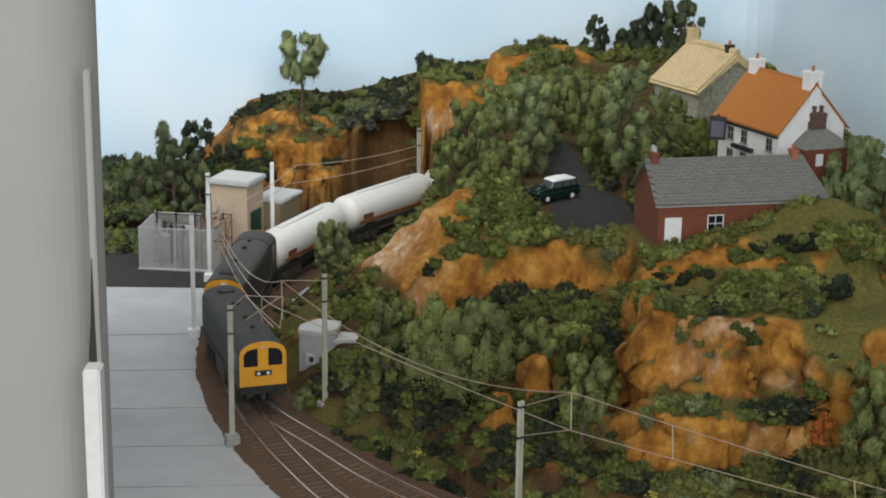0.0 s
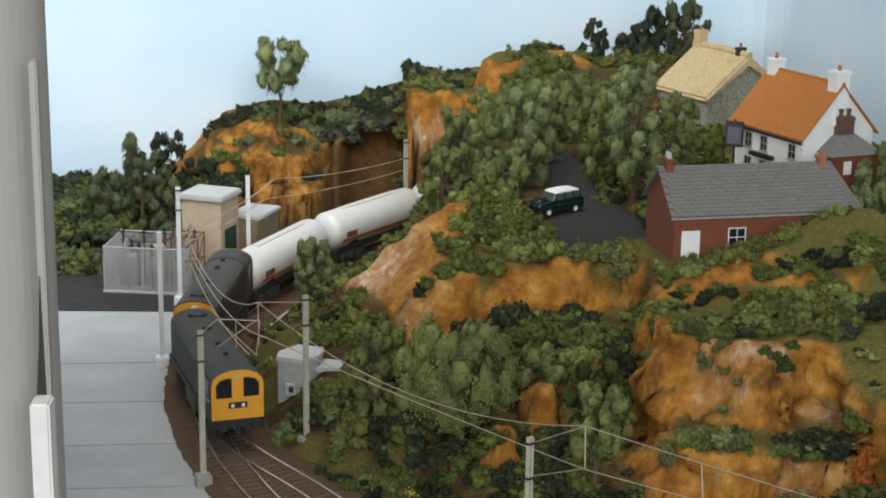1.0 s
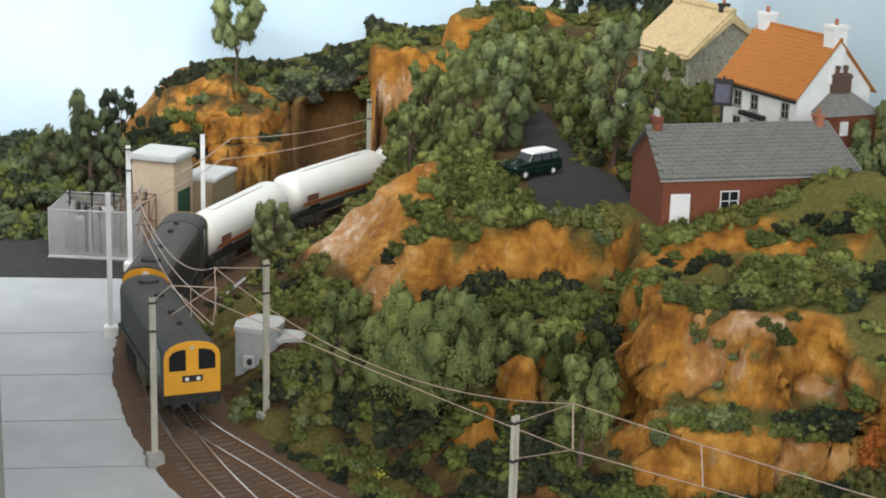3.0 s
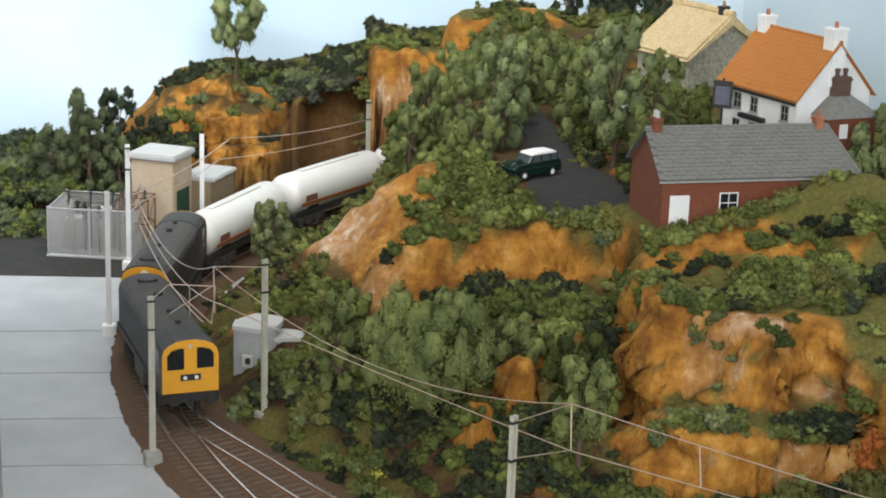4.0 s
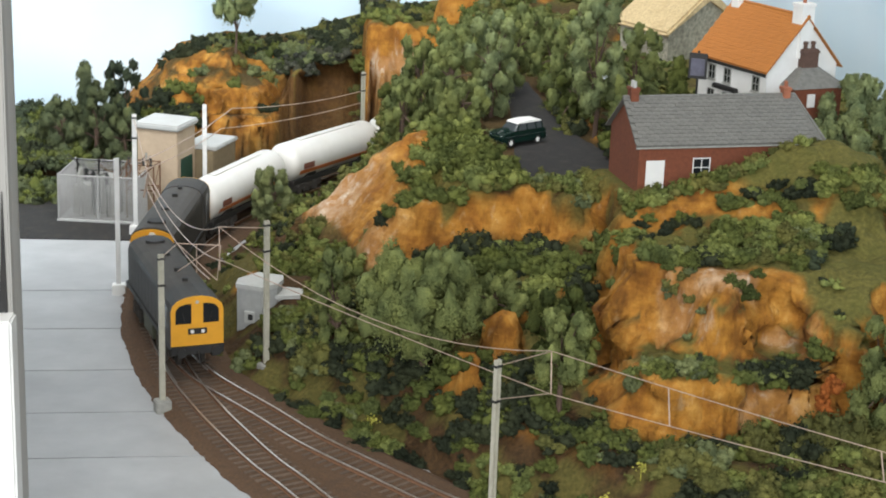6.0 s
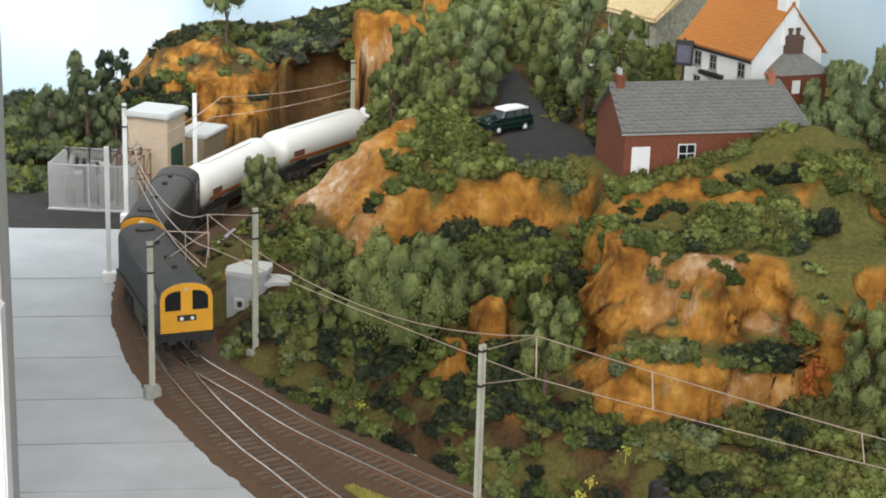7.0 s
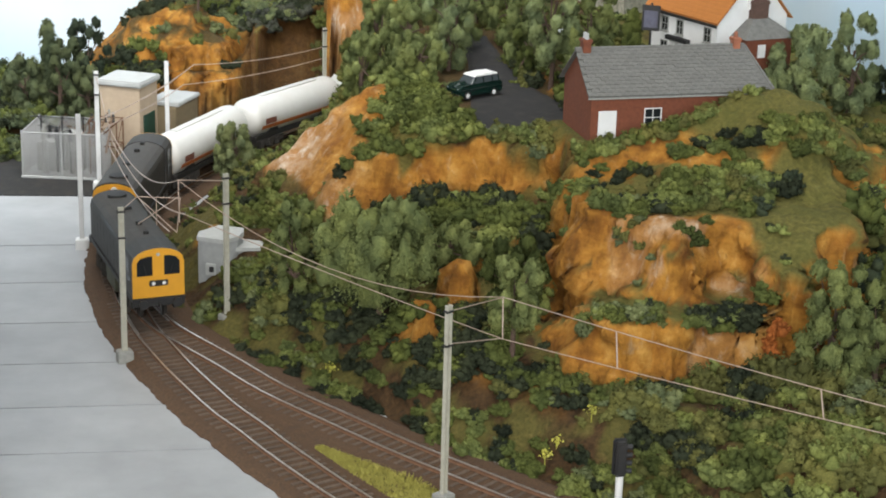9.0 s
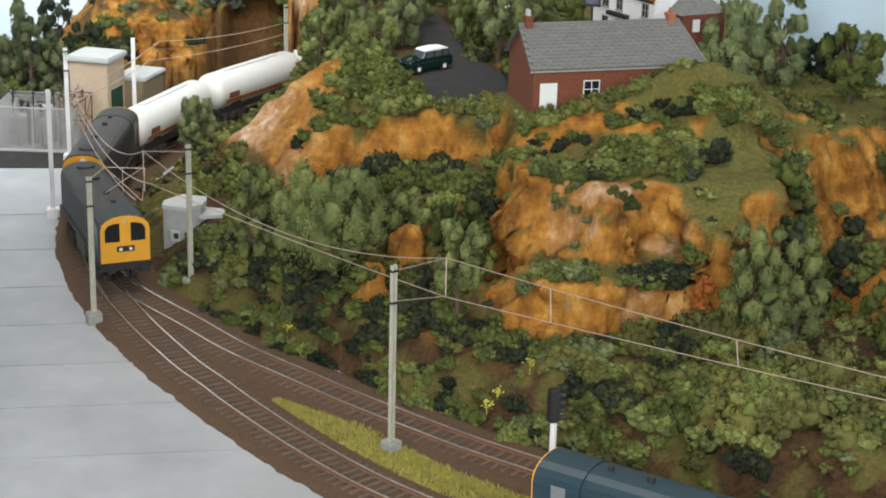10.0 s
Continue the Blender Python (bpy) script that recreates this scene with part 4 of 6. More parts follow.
def thatched():
    hx, hy, ang, L, D, z = HOUSES[2]
    th = thing("thatched_cottage", pose(hx, hy, z, 0, 0, ang), "stone cottage under a thick straw thatch", "house")
    e, r = 0.030, 0.066
    part("wall", one(prism, [(0, 0), (D, 0), (D, e), (D / 2, r), (0, e)], 0, L, "x"), M_stone, th)
    bm = bmesh.new()
    prism(bm, [(-0.006, e - 0.004), (D / 2, r + 0.001), (D + 0.006, e - 0.004), (D + 0.008, e + 0.002), (D / 2, r + 0.010), (-0.008, e + 0.002)], -0.006, L + 0.006, "x")
    bmesh.ops.bevel(bm, geom=bm.edges[:], offset=0.0025, segments=2, affect="EDGES")
    part("thatch", bm, M_thatch, th, "thick straw thatch")
    part("ridge", one(tube, [(-0.006, D / 2, r + 0.009), (L / 2, D / 2, r + 0.0105), (L + 0.006, D / 2, r + 0.009)], 0.004, 8), M_thatch, th)
    chimney(th, 0.004, D / 2, r, r + 0.026, 0.010, 0.012, M_thatch, 1)
    chimney(th, L - 0.01, D / 2, r, r + 0.016, 0.007, 0.009, M_dark, 1)


thatched()


def relay_building():
    th = thing("relay_building", pose(-0.1197, 1.181, 0.0012, 0, 0, -20), "cream lineside building with flat pale roofs and a green door", "building")
    part("tower", one(soft_box, 0.0, 0.047, 0.0, 0.045, 0, 0.094, 0.0008), M_cream, th)
    part("roof", one(soft_box, -0.003, 0.050, -0.003, 0.048, 0.094, 0.1005, 0.0015), M_flatroof, th, "pale flat roof slab")
    part("wing", one(soft_box, 0.032, 0.068, 0.0455, 0.106, 0, 0.064, 0.0008), M_creamshade, th, "rendered wing in a darker cream for its shaded side")
    part("wing_roof", one(soft_box, 0.030, 0.0705, 0.0485, 0.108, 0.0642, 0.0685, 0.0012), M_flatroof, th, "pale flat roof slab")
    part("door", one(soft_box, 0.0468, 0.0482, 0.008, 0.036, 0.0, 0.062, 0.0004), M_greendoor, th, "dark green double door")
    part("plinth", one(box, 0.0472, 0.0500, 0.0, 0.0075, 0, 0.003), M_flatroof, th)


relay_building()


def compound():
    th = thing("fenced_compound", pose(-0.199, 1.143, 0.0012, 0, 0, -7), "white mesh fence round electrical switchgear", "fence")
    L, D, H = 0.085, 0.07, 0.050
    for x, y in ((0, 0), (L / 2, 0), (L, 0), (0, D), (L, D), (L / 2, D)):
        part("post", one(tube, [(x, y, 0), (x, y, H + 0.002)], 0.0011, 6), M_fence, th)
    for z in (0.002, H):
        for a, c in (((0, 0), (L, 0)), ((0, 0), (0, D)), ((L, 0), (L, D)), ((0, D), (L, D))):
            part("rail", one(tube, [(*a, z), (*c, z)], 0.0009, 6), M_fence, th)
    for a, c in (((0, 0), (L, 0)), ((0, 0), (0, D)), ((L, 0), (L, D)), ((0, D), (L, D))):
        bm = bmesh.new()
        ax, ay = a
        ln = math.hypot(c[0] - ax, c[1] - ay)
        ux, uy = (c[0] - ax) / ln, (c[1] - ay) / ln
        n = int(ln / 0.0032)
        for s in (-1, 1):
            for k in range(-int(H / 0.0032), n + int(H / 0.0032)):
                p0, p1 = k * 0.0032, k * 0.0032 + s * H
                z0, z1 = 0.0, H
                if s > 0:
                    if p0 < 0: z0, p0 = -p0, 0.0
                    if p1 > ln: z1, p1 = H - (p1 - ln), ln
                else:
                    if p1 < 0: z1, p1 = H + p1, 0.0
                    if p0 > ln: z0, p0 = p0 - ln, ln
                if z1 - z0 > 0.001:
                    tube(bm, [(ax + ux * p0, ay + uy * p0, z0), (ax + ux * p1, ay + uy * p1, z1)], 0.00040, 3, False)
        part("mesh_panel", bm, M_fence, th, "white diamond mesh")
    for x, y, w, h in ((0.02, 0.03, 0.02, 0.034), (0.05, 0.035, 0.018, 0.044), (0.07, 0.03, 0.012, 0.03)):
        part("cabinet", one(soft_box, x - w / 2, x + w / 2, y - w / 2, y + w / 2, 0, h, 0.001), M_conc, th, "grey equipment cabinet")
    for x in (0.012, 0.035, 0.058, 0.075):
        part("insulator", one(tube, [(x, 0.035, 0.03), (x, 0.035, 0.058), (x, 0.035, 0.060)], [0.001, 0.001, 0.002], 6), M_dark, th)
    part("plinth", one(soft_box, -0.002, L + 0.002, -0.002, D + 0.002, 0.0, 0.0022, 0.0005), M_slab, th, "pale concrete kerb")
    rr = random.Random(21)
    for k in range(16):
        x, y, h = rr.uniform(0.006, L - 0.006), rr.uniform(0.012, D - 0.008), rr.uniform(0.030, 0.056)
        bm = bmesh.new()
        tube(bm, [(x, y, 0.002), (x, y, h)], 0.0014, 7)
        for j in range(4):
            tube(bm, [(x, y, h - 0.004 - j * 0.004), (x, y, h - 0.0025 - j * 0.004)], 0.0026, 8)
        part("bushing", bm, M_conc if k % 3 else M_dark, th, "ribbed switchgear post")
        if k % 2:
            part("conductor", one(tube, [(x, y, h), (x + rr.uniform(-0.03, 0.03), y + rr.uniform(-0.02, 0.02), h + rr.uniform(-0.004, 0.010))], 0.0005, 5), M_dark, th)
    part("busbar", one(tube, [(0.0, 0.035, 0.059), (0.085, 0.035, 0.058)], 0.0007, 6), M_dark, th)


compound()


def gantry():
    """Rusty lattice frame with insulators and slack leads behind the fence."""
    th = thing("switchgear_gantry", pose(-0.128, 1.150, 0.0012, 0, 0, -12), "rusty switchgear frame with slack leads beside the building", "switchgear")
    rr = random.Random(8)
    for x, y in ((0, 0), (0.030, 0), (0, 0.022), (0.030, 0.022)):
        part("post", one(tube, [(x, y, 0), (x, y, 0.062)], 0.0009, 6), M_web, th)
    for a, c in (((0, 0), (0.030, 0)), ((0, 0.022), (0.030, 0.022)), ((0, 0), (0, 0.022)), ((0.030, 0), (0.030, 0.022))):
        for z in (0.034, 0.061):
            part("beam", one(tube, [(*a, z), (*c, z)], 0.0007, 6), M_web, th)
        part("brace", one(tube, [(*a, 0.034), (*c, 0.061)], 0.0005, 5), M_web, th)
    for k in range(7):
        x, y = 0.003 + 0.004 * k, rr.choice((0.0, 0.022, 0.011))
        bm = bmesh.new()
        for j in range(3):
            tube(bm, [(x, y, 0.0615 + 0.003 * j), (x, y, 0.0635 + 0.003 * j)], [0.0017, 0.0011], 8)
        part("insulator", bm, M_conc if k % 2 else M_dark, th, "ribbed insulator")
        ex, ey, ez = x + rr.uniform(-0.035, 0.006), y + rr.uniform(-0.02, 0.01), rr.uniform(0.045, 0.062)
        pts = [(x + (ex - x) * f, y + (ey - y) * f, 0.070 + (ez - 0.070) * f - 0.012 * 4 * f * (1 - f)) for f in (0, 0.2, 0.4, 0.6, 0.8, 1)]
        part("lead", one(tube, pts, 0.0004, 5), M_web, th, "slack dark lead")


gantry()


def pillbox():
    th = thing("pillbox", pose(0.012, 0.772, 0.002, 0, 0, -8), "weathered concrete pillbox with a pale slab roof", "pillbox")
    w, d = 0.034, 0.028
    plan = [(0, 0.0), (w * 0.66, -0.006), (w, 0.006), (w + 0.002, 0.02), (w, d + 0.002), (0.012, d + 0.006), (-0.001, d * 0.5)]
    part("wall", one(prism, plan, 0.0, 0.0485, "z"), M_slab, th)
    part("roof", one(prism, [((x - 0.016) * 1.06 + 0.016, (y - 0.012) * 1.06 + 0.012) for x, y in plan], 0.0487, 0.0525, "z"), M_pale, th, "pale concrete roof slab")
    sl = part("slot_surround", one(soft_box, 0.0075, 0.0165, -0.0058, -0.0015, 0.0185, 0.0290, 0.0004), M_pale, th, "pale painted surround")
    part("slot", one(soft_box, 0.0108, 0.0150, -0.0062, -0.0030, 0.0215, 0.0268, 0.0003), M_dark, sl, "dark firing slot")
    part("side_wall", one(prism, [(w, 0.008), (0.056, 0.012), (0.058, 0.028), (w, 0.028)], 0.0, 0.0385, "z"), M_slab, th)
    part("ledge", one(prism, [(w - 0.001, 0.004), (0.060, 0.010), (0.061, 0.032), (w - 0.001, 0.030)], 0.0387, 0.0420, "z"), M_pale, th, "side roof slab")


pillbox()

# ---- rolling stock ----
U = 1 / 61          # the stock, from full-size metres
LIFT = 0.36         # the bodies of the locomotives ride this much higher


def section(w, side, top, base, n=9):
    """Body section with an arched roof: full-size (y, z)."""
    pts = [(-w / 2, base), (w / 2, base)]
    for k in range(n + 1):
        a = math.pi * k / n
        pts.append((math.cos(a) * w / 2, side + math.sin(a) ** 0.85 * (top - side)))
    return [(y * U, z * U) for y, z in pts]


def bogie(parent, x, axles, low=0.0):
    """Side frames, axle boxes and wheels; low drops them below a lifted body."""
    bm = bmesh.new()
    L = (axles - 1) * 1.75 + 1.6
    top = 0.92 + low * 0.1
    for s in (-1, 1):
        soft_box(bm, (x - L / 2) * U, (x + L / 2) * U, (s * 1.12 - 0.08) * U, (s * 1.12 + 0.08) * U, (0.52 - low * 0.6) * U, top * U, 0.02 * U)
        for k in range(axles):
            ax = x + (k - (axles - 1) / 2) * 1.75
            soft_box(bm, (ax - 0.2) * U, (ax + 0.2) * U, (s * 1.22 - 0.1) * U, (s * 1.22 + 0.1) * U, (0.32 - low) * U, (0.80 - low * 0.4) * U, 0.03 * U)
        soft_box(bm, (x - 0.35) * U, (x + 0.35) * U, (s * 1.2 - 0.1) * U, (s * 1.2 + 0.1) * U, (0.38 - low) * U, (0.66 - low * 0.4) * U, 0.03 * U)
        for k in range(3):
            q = x + (k - 1) * 0.9
            tube(bm, [(q * U, s * 1.27 * U, (0.40 - low) * U), (q * U, s * 1.27 * U, (0.85 - low * 0.4) * U)], 0.10 * U, 8)
    box(bm, (x - 0.5) * U, (x + 0.5) * U, -1.1 * U, 1.1 * U, 0.6 * U, 0.95 * U)
    bg = part("bogie", bm, M_bogie, parent)
    r = 0.48 + low * 0.25
    zc = r - low
    for k in range(axles):
        ax = x + (k - (axles - 1) / 2) * 1.75
        for s in (-1, 1):
            y = s * GAUGE / 2 / U
            bm = bmesh.new()
            tube(bm, [(ax * U, (y - 0.07) * U, zc * U), (ax * U, (y + 0.07) * U, zc * U)], r * U, 18)
            tube(bm, [(ax * U, (y - 0.10 * s) * U, zc * U), (ax * U, (y - 0.05 * s) * U, zc * U)], (r + 0.05) * U, 18)
            part("wheel", bm, M_bogie, bg)


def buffers(th, x, s, hgt=1.05):
    for y in (-0.87, 0.87):
        bm = bmesh.new()
        tube(bm, [(x * U, y * U, hgt * U), ((x + s * 0.38) * U, y * U, hgt * U)], 0.10 * U, 10)
        tube(bm, [((x + s * 0.38) * U, y * U, hgt * U), ((x + s * 0.47) * U, y * U, hgt * U)], 0.25 * U, 14)
        part("buffer", bm, M_dark, th)
    part("coupling", one(tube, [(x * U, 0, 1.0 * U), ((x + s * 0.35) * U, 0, 0.9 * U), ((x + s * 0.42) * U, 0, 0.45 * U)], 0.05 * U, 6), M_dark, th)


def locomotive(name, m, body_m, roof_m, label, lead=True):
    """Freight locomotive, x forward; the cab is at the front when it leads."""
    th = thing(name, m, label, "locomotive")
    cab0, cab1 = (3.9, 6.15)
    hood = section(2.50, 3.05, 3.78, 1.22)
    cab = section(2.66, 3.05, 3.84, 1.10)
    part("hood", one(prism, hood, -6.2 * U, cab0 * U, "x"), body_m, th, smooth=False)
    cb = part("cab", one(prism, cab, cab0 * U, cab1 * U, "x"), body_m, th)
    # roof skin
    ins = [(y, z + 0.02 * U) for y, z in hood[2:] if z > 3.3 * U]
    if len(ins) > 2:
        bm = bmesh.new()
        q = [(y * 1.01, z) for y, z in ins] + [(y * 0.95, z - 0.06 * U) for y, z in reversed(ins)]
        prism(bm, q, -6.15 * U, cab0 * U - 0.0004, "x")
        part("roof", bm, roof_m, th, "grey weathered roof")
    # yellow ends
    part("front_panel", one(prism, [(y * 1.003, z) for y, z in section(2.66, 3.05, 3.84, 1.25)], cab1 * U, (cab1 + 0.05) * U, "x"), M_yellow, th, "yellow warning panel")
    part("rear_panel", one(prism, [(y * 0.985, z) for y, z in section(2.50, 3.0, 3.72, 1.3)], -6.25 * U, -6.2 * U, "x"), M_yellow, th, "yellow warning panel")
    xf = (cab1 + 0.05) * U
    for s in (-1, 1):
        out = [(s * 0.30, 2.42), (s * 1.10, 2.42), (s * 1.10, 3.10), (s * 0.92, 3.34), (s * 0.55, 3.44), (s * 0.30, 3.44)]
        w = part("windscreen", one(prism, [(y * U, z * U) for y, z in out], xf, xf + 0.0004, "x"), M_glass, th, "dark windscreen")
        part("wiper", one(tube, [(xf + 0.0007, s * 0.6 * U, 2.45 * U), (xf + 0.0007, s * 0.75 * U, 3.0 * U)], 0.00022, 5), M_dark, w)
        sy = s * 1.335 * U
        part("side_window", one(soft_box, 4.55 * U, 5.25 * U, min(sy, sy * 1.006), max(sy, sy * 1.006), 2.45 * U, 3.15 * U, 0.0001), M_dimglass, th, "pale cab side window")
        part("handrail", one(tube, [(4.3 * U, s * 1.40 * U, 1.5 * U), (4.3 * U, s * 1.40 * U, 2.9 * U)], 0.00022, 5), M_dimglass, th)
        # footplate and lockers
        a, c = sorted((s * 1.25 * U, s * 1.36 * U))
        part("solebar", one(soft_box, -6.35 * U, 6.25 * U, a, c, 1.02 * U, 1.24 * U, 0.0003), M_dark, th)
        part("fuel_tank", one(soft_box, -1.3 * U, 1.2 * U, *sorted((s * 0.9 * U, s * 1.32 * U)), 0.12 * U, 1.02 * U, 0.0006), M_fuel, th, "olive fuel tank")
        # engine-room doors along the hood
        for k in range(10):
            x = -5.9 + k * 0.96
            y = s * 1.25 * U
            part("hood_door", one(soft_box, x * U, (x + 0.88) * U, min(y, y * 1.008), max(y, y * 1.008), 1.4 * U, 2.95 * U, 0.0001), body_m, th)
        part("roof_rail", one(tube, [(-3.2 * U, s * 1.19 * U, 3.22 * U), (3.7 * U, s * 1.19 * U, 3.22 * U)], 0.00035, 5), M_dimglass if s < 0 else M_dark, th)
    hd = part("headcode_box", one(soft_box, xf, xf + 0.0014, -0.48 * U, 0.48 * U, 1.86 * U, 2.16 * U, 0.0003), M_dark, th, "black headcode box")
    for s in (-1, 1):
        part("marker_light", one(tube, [(xf + 0.0013, s * 0.27 * U, 2.01 * U), (xf + 0.0019, s * 0.27 * U, 2.01 * U)], 0.095 * U, 12), M_white, hd)
    part("top_lamp", one(tube, [(xf, 0, 3.52 * U), (xf + 0.0008, 0, 3.52 * U)], 0.09 * U, 12), M_flatroof, th)
    for y, z in ((-0.55, 1.75), (0.55, 2.75), (0.0, 3.35)):
        part("disc", one(tube, [(-6.25 * U, y * U, z * U), (-6.30 * U, y * U, z * U)], 0.20 * U, 14), M_white, th, "white marker disc")
    # roof fittings
    for x, r, h in ((-4.8, 0.55, 0.10), (-1.9, 0.26, 0.14), (1.3, 0.18, 0.18), (3.2, 0.15, 0.15)):
        part("exhaust" if r < 0.4 else "fan_grille", one(tube, [(x * U, 0, 3.70 * U), (x * U, 0, (3.80 + h) * U)], [r * U, r * 0.92 * U], 18), M_dark, th)
    part("underframe", one(box, -6.3 * U, 6.2 * U, -1.24 * U, 1.24 * U, 0.95 * U, 1.23 * U), M_dark, th)
    for s, x in ((1, 6.2), (-1, -6.3)):
        part("buffer_beam", one(soft_box, (x - 0.1) * U, (x + 0.1) * U, -1.33 * U, 1.33 * U, 0.80 * U, 1.24 * U, 0.0004), M_dark, th)
        buffers(th, x + 0.1 * s, s)
    bogie(th, 3.3, 2, LIFT)
    bogie(th, -3.3, 2, LIFT)
    # unreadable number under the side windows
    for s in (-1, 1):
        y = s * 1.336 * U
        part("number_bar", one(box, 4.5 * U, 5.5 * U, min(y, y * 1.004), max(y, y * 1.004), 1.98 * U, 2.2 * U), M_dimglass, th, "pale illegible number bar")
    return th


def tank_wagon(m):
    th = thing("tank_wagon", m, "white bogie gas tank wagon with an orange band", "wagon", "gas tank wagons")
    r, zc, L = 1.34, 2.28, 4.5
    bm = bmesh.new()
    xs, rs = [], []
    for k in range(8):
        a = math.pi / 2 * k / 7
        xs.append(-L - 0.75 * math.cos(a)), rs.append(max(0.02, r * math.sin(a) ** 0.7))
    xs, rs = xs + [-x for x in reversed(xs)], rs + rs[::-1]
    tube(bm, [(x * U, 0, zc * U) for x in xs], [q * U for q in rs], 36)
    part("tank", bm, M_tank, th, smooth=True)
    for s in (-1, 1):
        bm = bmesh.new()
        a0 = math.radians(-30)
        pts = [((r + 0.015) * math.cos(a), zc + (r + 0.015) * math.sin(a)) for a in [a0 + math.radians(k * 2.5) for k in range(6)]]
        ins = [((r - 0.03) * math.cos(a), zc + (r - 0.03) * math.sin(a)) for a in [a0 + math.radians(k * 2.5) for k in range(6)]]
        prism(bm, [(s * y * U, z * U) for y, z in pts + ins[::-1]], -L * U, L * U, "x")
        part("band", bm, M_band, th, "orange band")
        part("solebar", one(soft_box, -5.3 * U, 5.3 * U, *sorted((s * 0.95 * U, s * 1.15 * U)), 0.95 * U, 1.28 * U, 0.0003), M_dark, th)
        part("label_plate", one(box, 3.0 * U, 4.2 * U, *sorted((s * 1.325 * U, s * 1.345 * U)), 1.95 * U, 2.35 * U), M_plate, th, "brown illegible label plate")
    part("walkway", one(soft_box, -3.2 * U, 3.2 * U, -0.25 * U, 0.25 * U, 3.60 * U, 3.67 * U, 0.0002), M_tank, th)
    for x in (-3.0, 3.0):
        part("saddle", one(soft_box, (x - 0.5) * U, (x + 0.5) * U, -1.1 * U, 1.1 * U, 0.95 * U, 1.6 * U, 0.0005), M_dark, th)
    part("underframe", one(box, -5.2 * U, 5.2 * U, -0.5 * U, 0.5 * U, 0.85 * U, 1.2 * U), M_dark, th)
    for s, x in ((1, 5.25), (-1, -5.25)):
        part("headstock", one(soft_box, (x - 0.1) * U, (x + 0.1) * U, -1.3 * U, 1.3 * U, 0.85 * U, 1.25 * U, 0.0003), M_dark, th)
        buffers(th, x, s)
    bogie(th, 3.7, 2)
    bogie(th, -3.7, 2)
    return th


def on_track(path, s, half):
    """Pose of a vehicle whose bogie centres, half apart either way from s, sit on the line."""
    (a, _), (b, _) = along(path, s - half * U), along(path, s + half * U)
    return pose((a[0] + b[0]) / 2, (a[1] + b[1]) / 2, 0.0071, 0, 0, math.degrees(math.atan2(b[1] - a[1], b[0] - a[0])))


FRONT = 1.045
SHORT = pose(0, 0, LIFT * U) @ Matrix.Diagonal((0.90, 1, 1, 1))
s_at = FRONT - 6.05 * U
locomotive("locomotive", on_track(INNER, s_at, 3.0) @ SHORT, M_loco, M_locoroof, "weathered dark grey freight locomotive with a yellow cab end")
s_at -= 12.45 * U
locomotive("locomotive", on_track(INNER, s_at, 3.0) @ pose(0, 0, 0, 0, 0, 180) @ SHORT, M_loco, M_locoroof, "weathered dark grey locomotive with a yellow nose and white discs")
s_at -= (6.1 + 5.6) * U
w0 = tank_wagon(on_track(INNER, s_at, 3.7))
for k in range(2):
    s_at -= 11.3 * U
    if s_at > 0.1:
        copy_thing(w0, on_track(INNER, s_at, 3.7))


def blue_loco():
    locomotive("blue_locomotive", on_track(OUTER, 0.867, 3.0) @ pose(0, 0, 0, 0, 0, 180) @ SHORT, M_blue, M_blue, "deep blue locomotive with a yellow end on the diverging line")


blue_loco()


# ---- colour light signal ----
def signal(x, y, z):
    th = thing("colour_light_signal", pose(x, y, z, 0, 0, 8), "black colour light signal on a white post", "signal")
    part("post", one(tube, [(0, 0, -0.03), (0, 0, 0.035)], 0.0026, 10), M_white, th)
    hd = part("head", one(soft_box, -0.0036, 0.0036, -0.003, 0.003, 0.035, 0.0595, 0.0010), M_dark, th)
    for k in range(4):
        zz = 0.0385 + k * 0.0057
        part("hood", one(tube, [(0.0035, 0, zz), (0.0075, 0, zz - 0.0004)], 0.0020, 8, False), M_dark, hd)
    part("backboard", one(soft_box, -0.0046, 0.0046, 0.003, 0.0038, 0.0345, 0.0605, 0.001), M_dark, hd)


signal(0.3185, 0.318, 0.0)


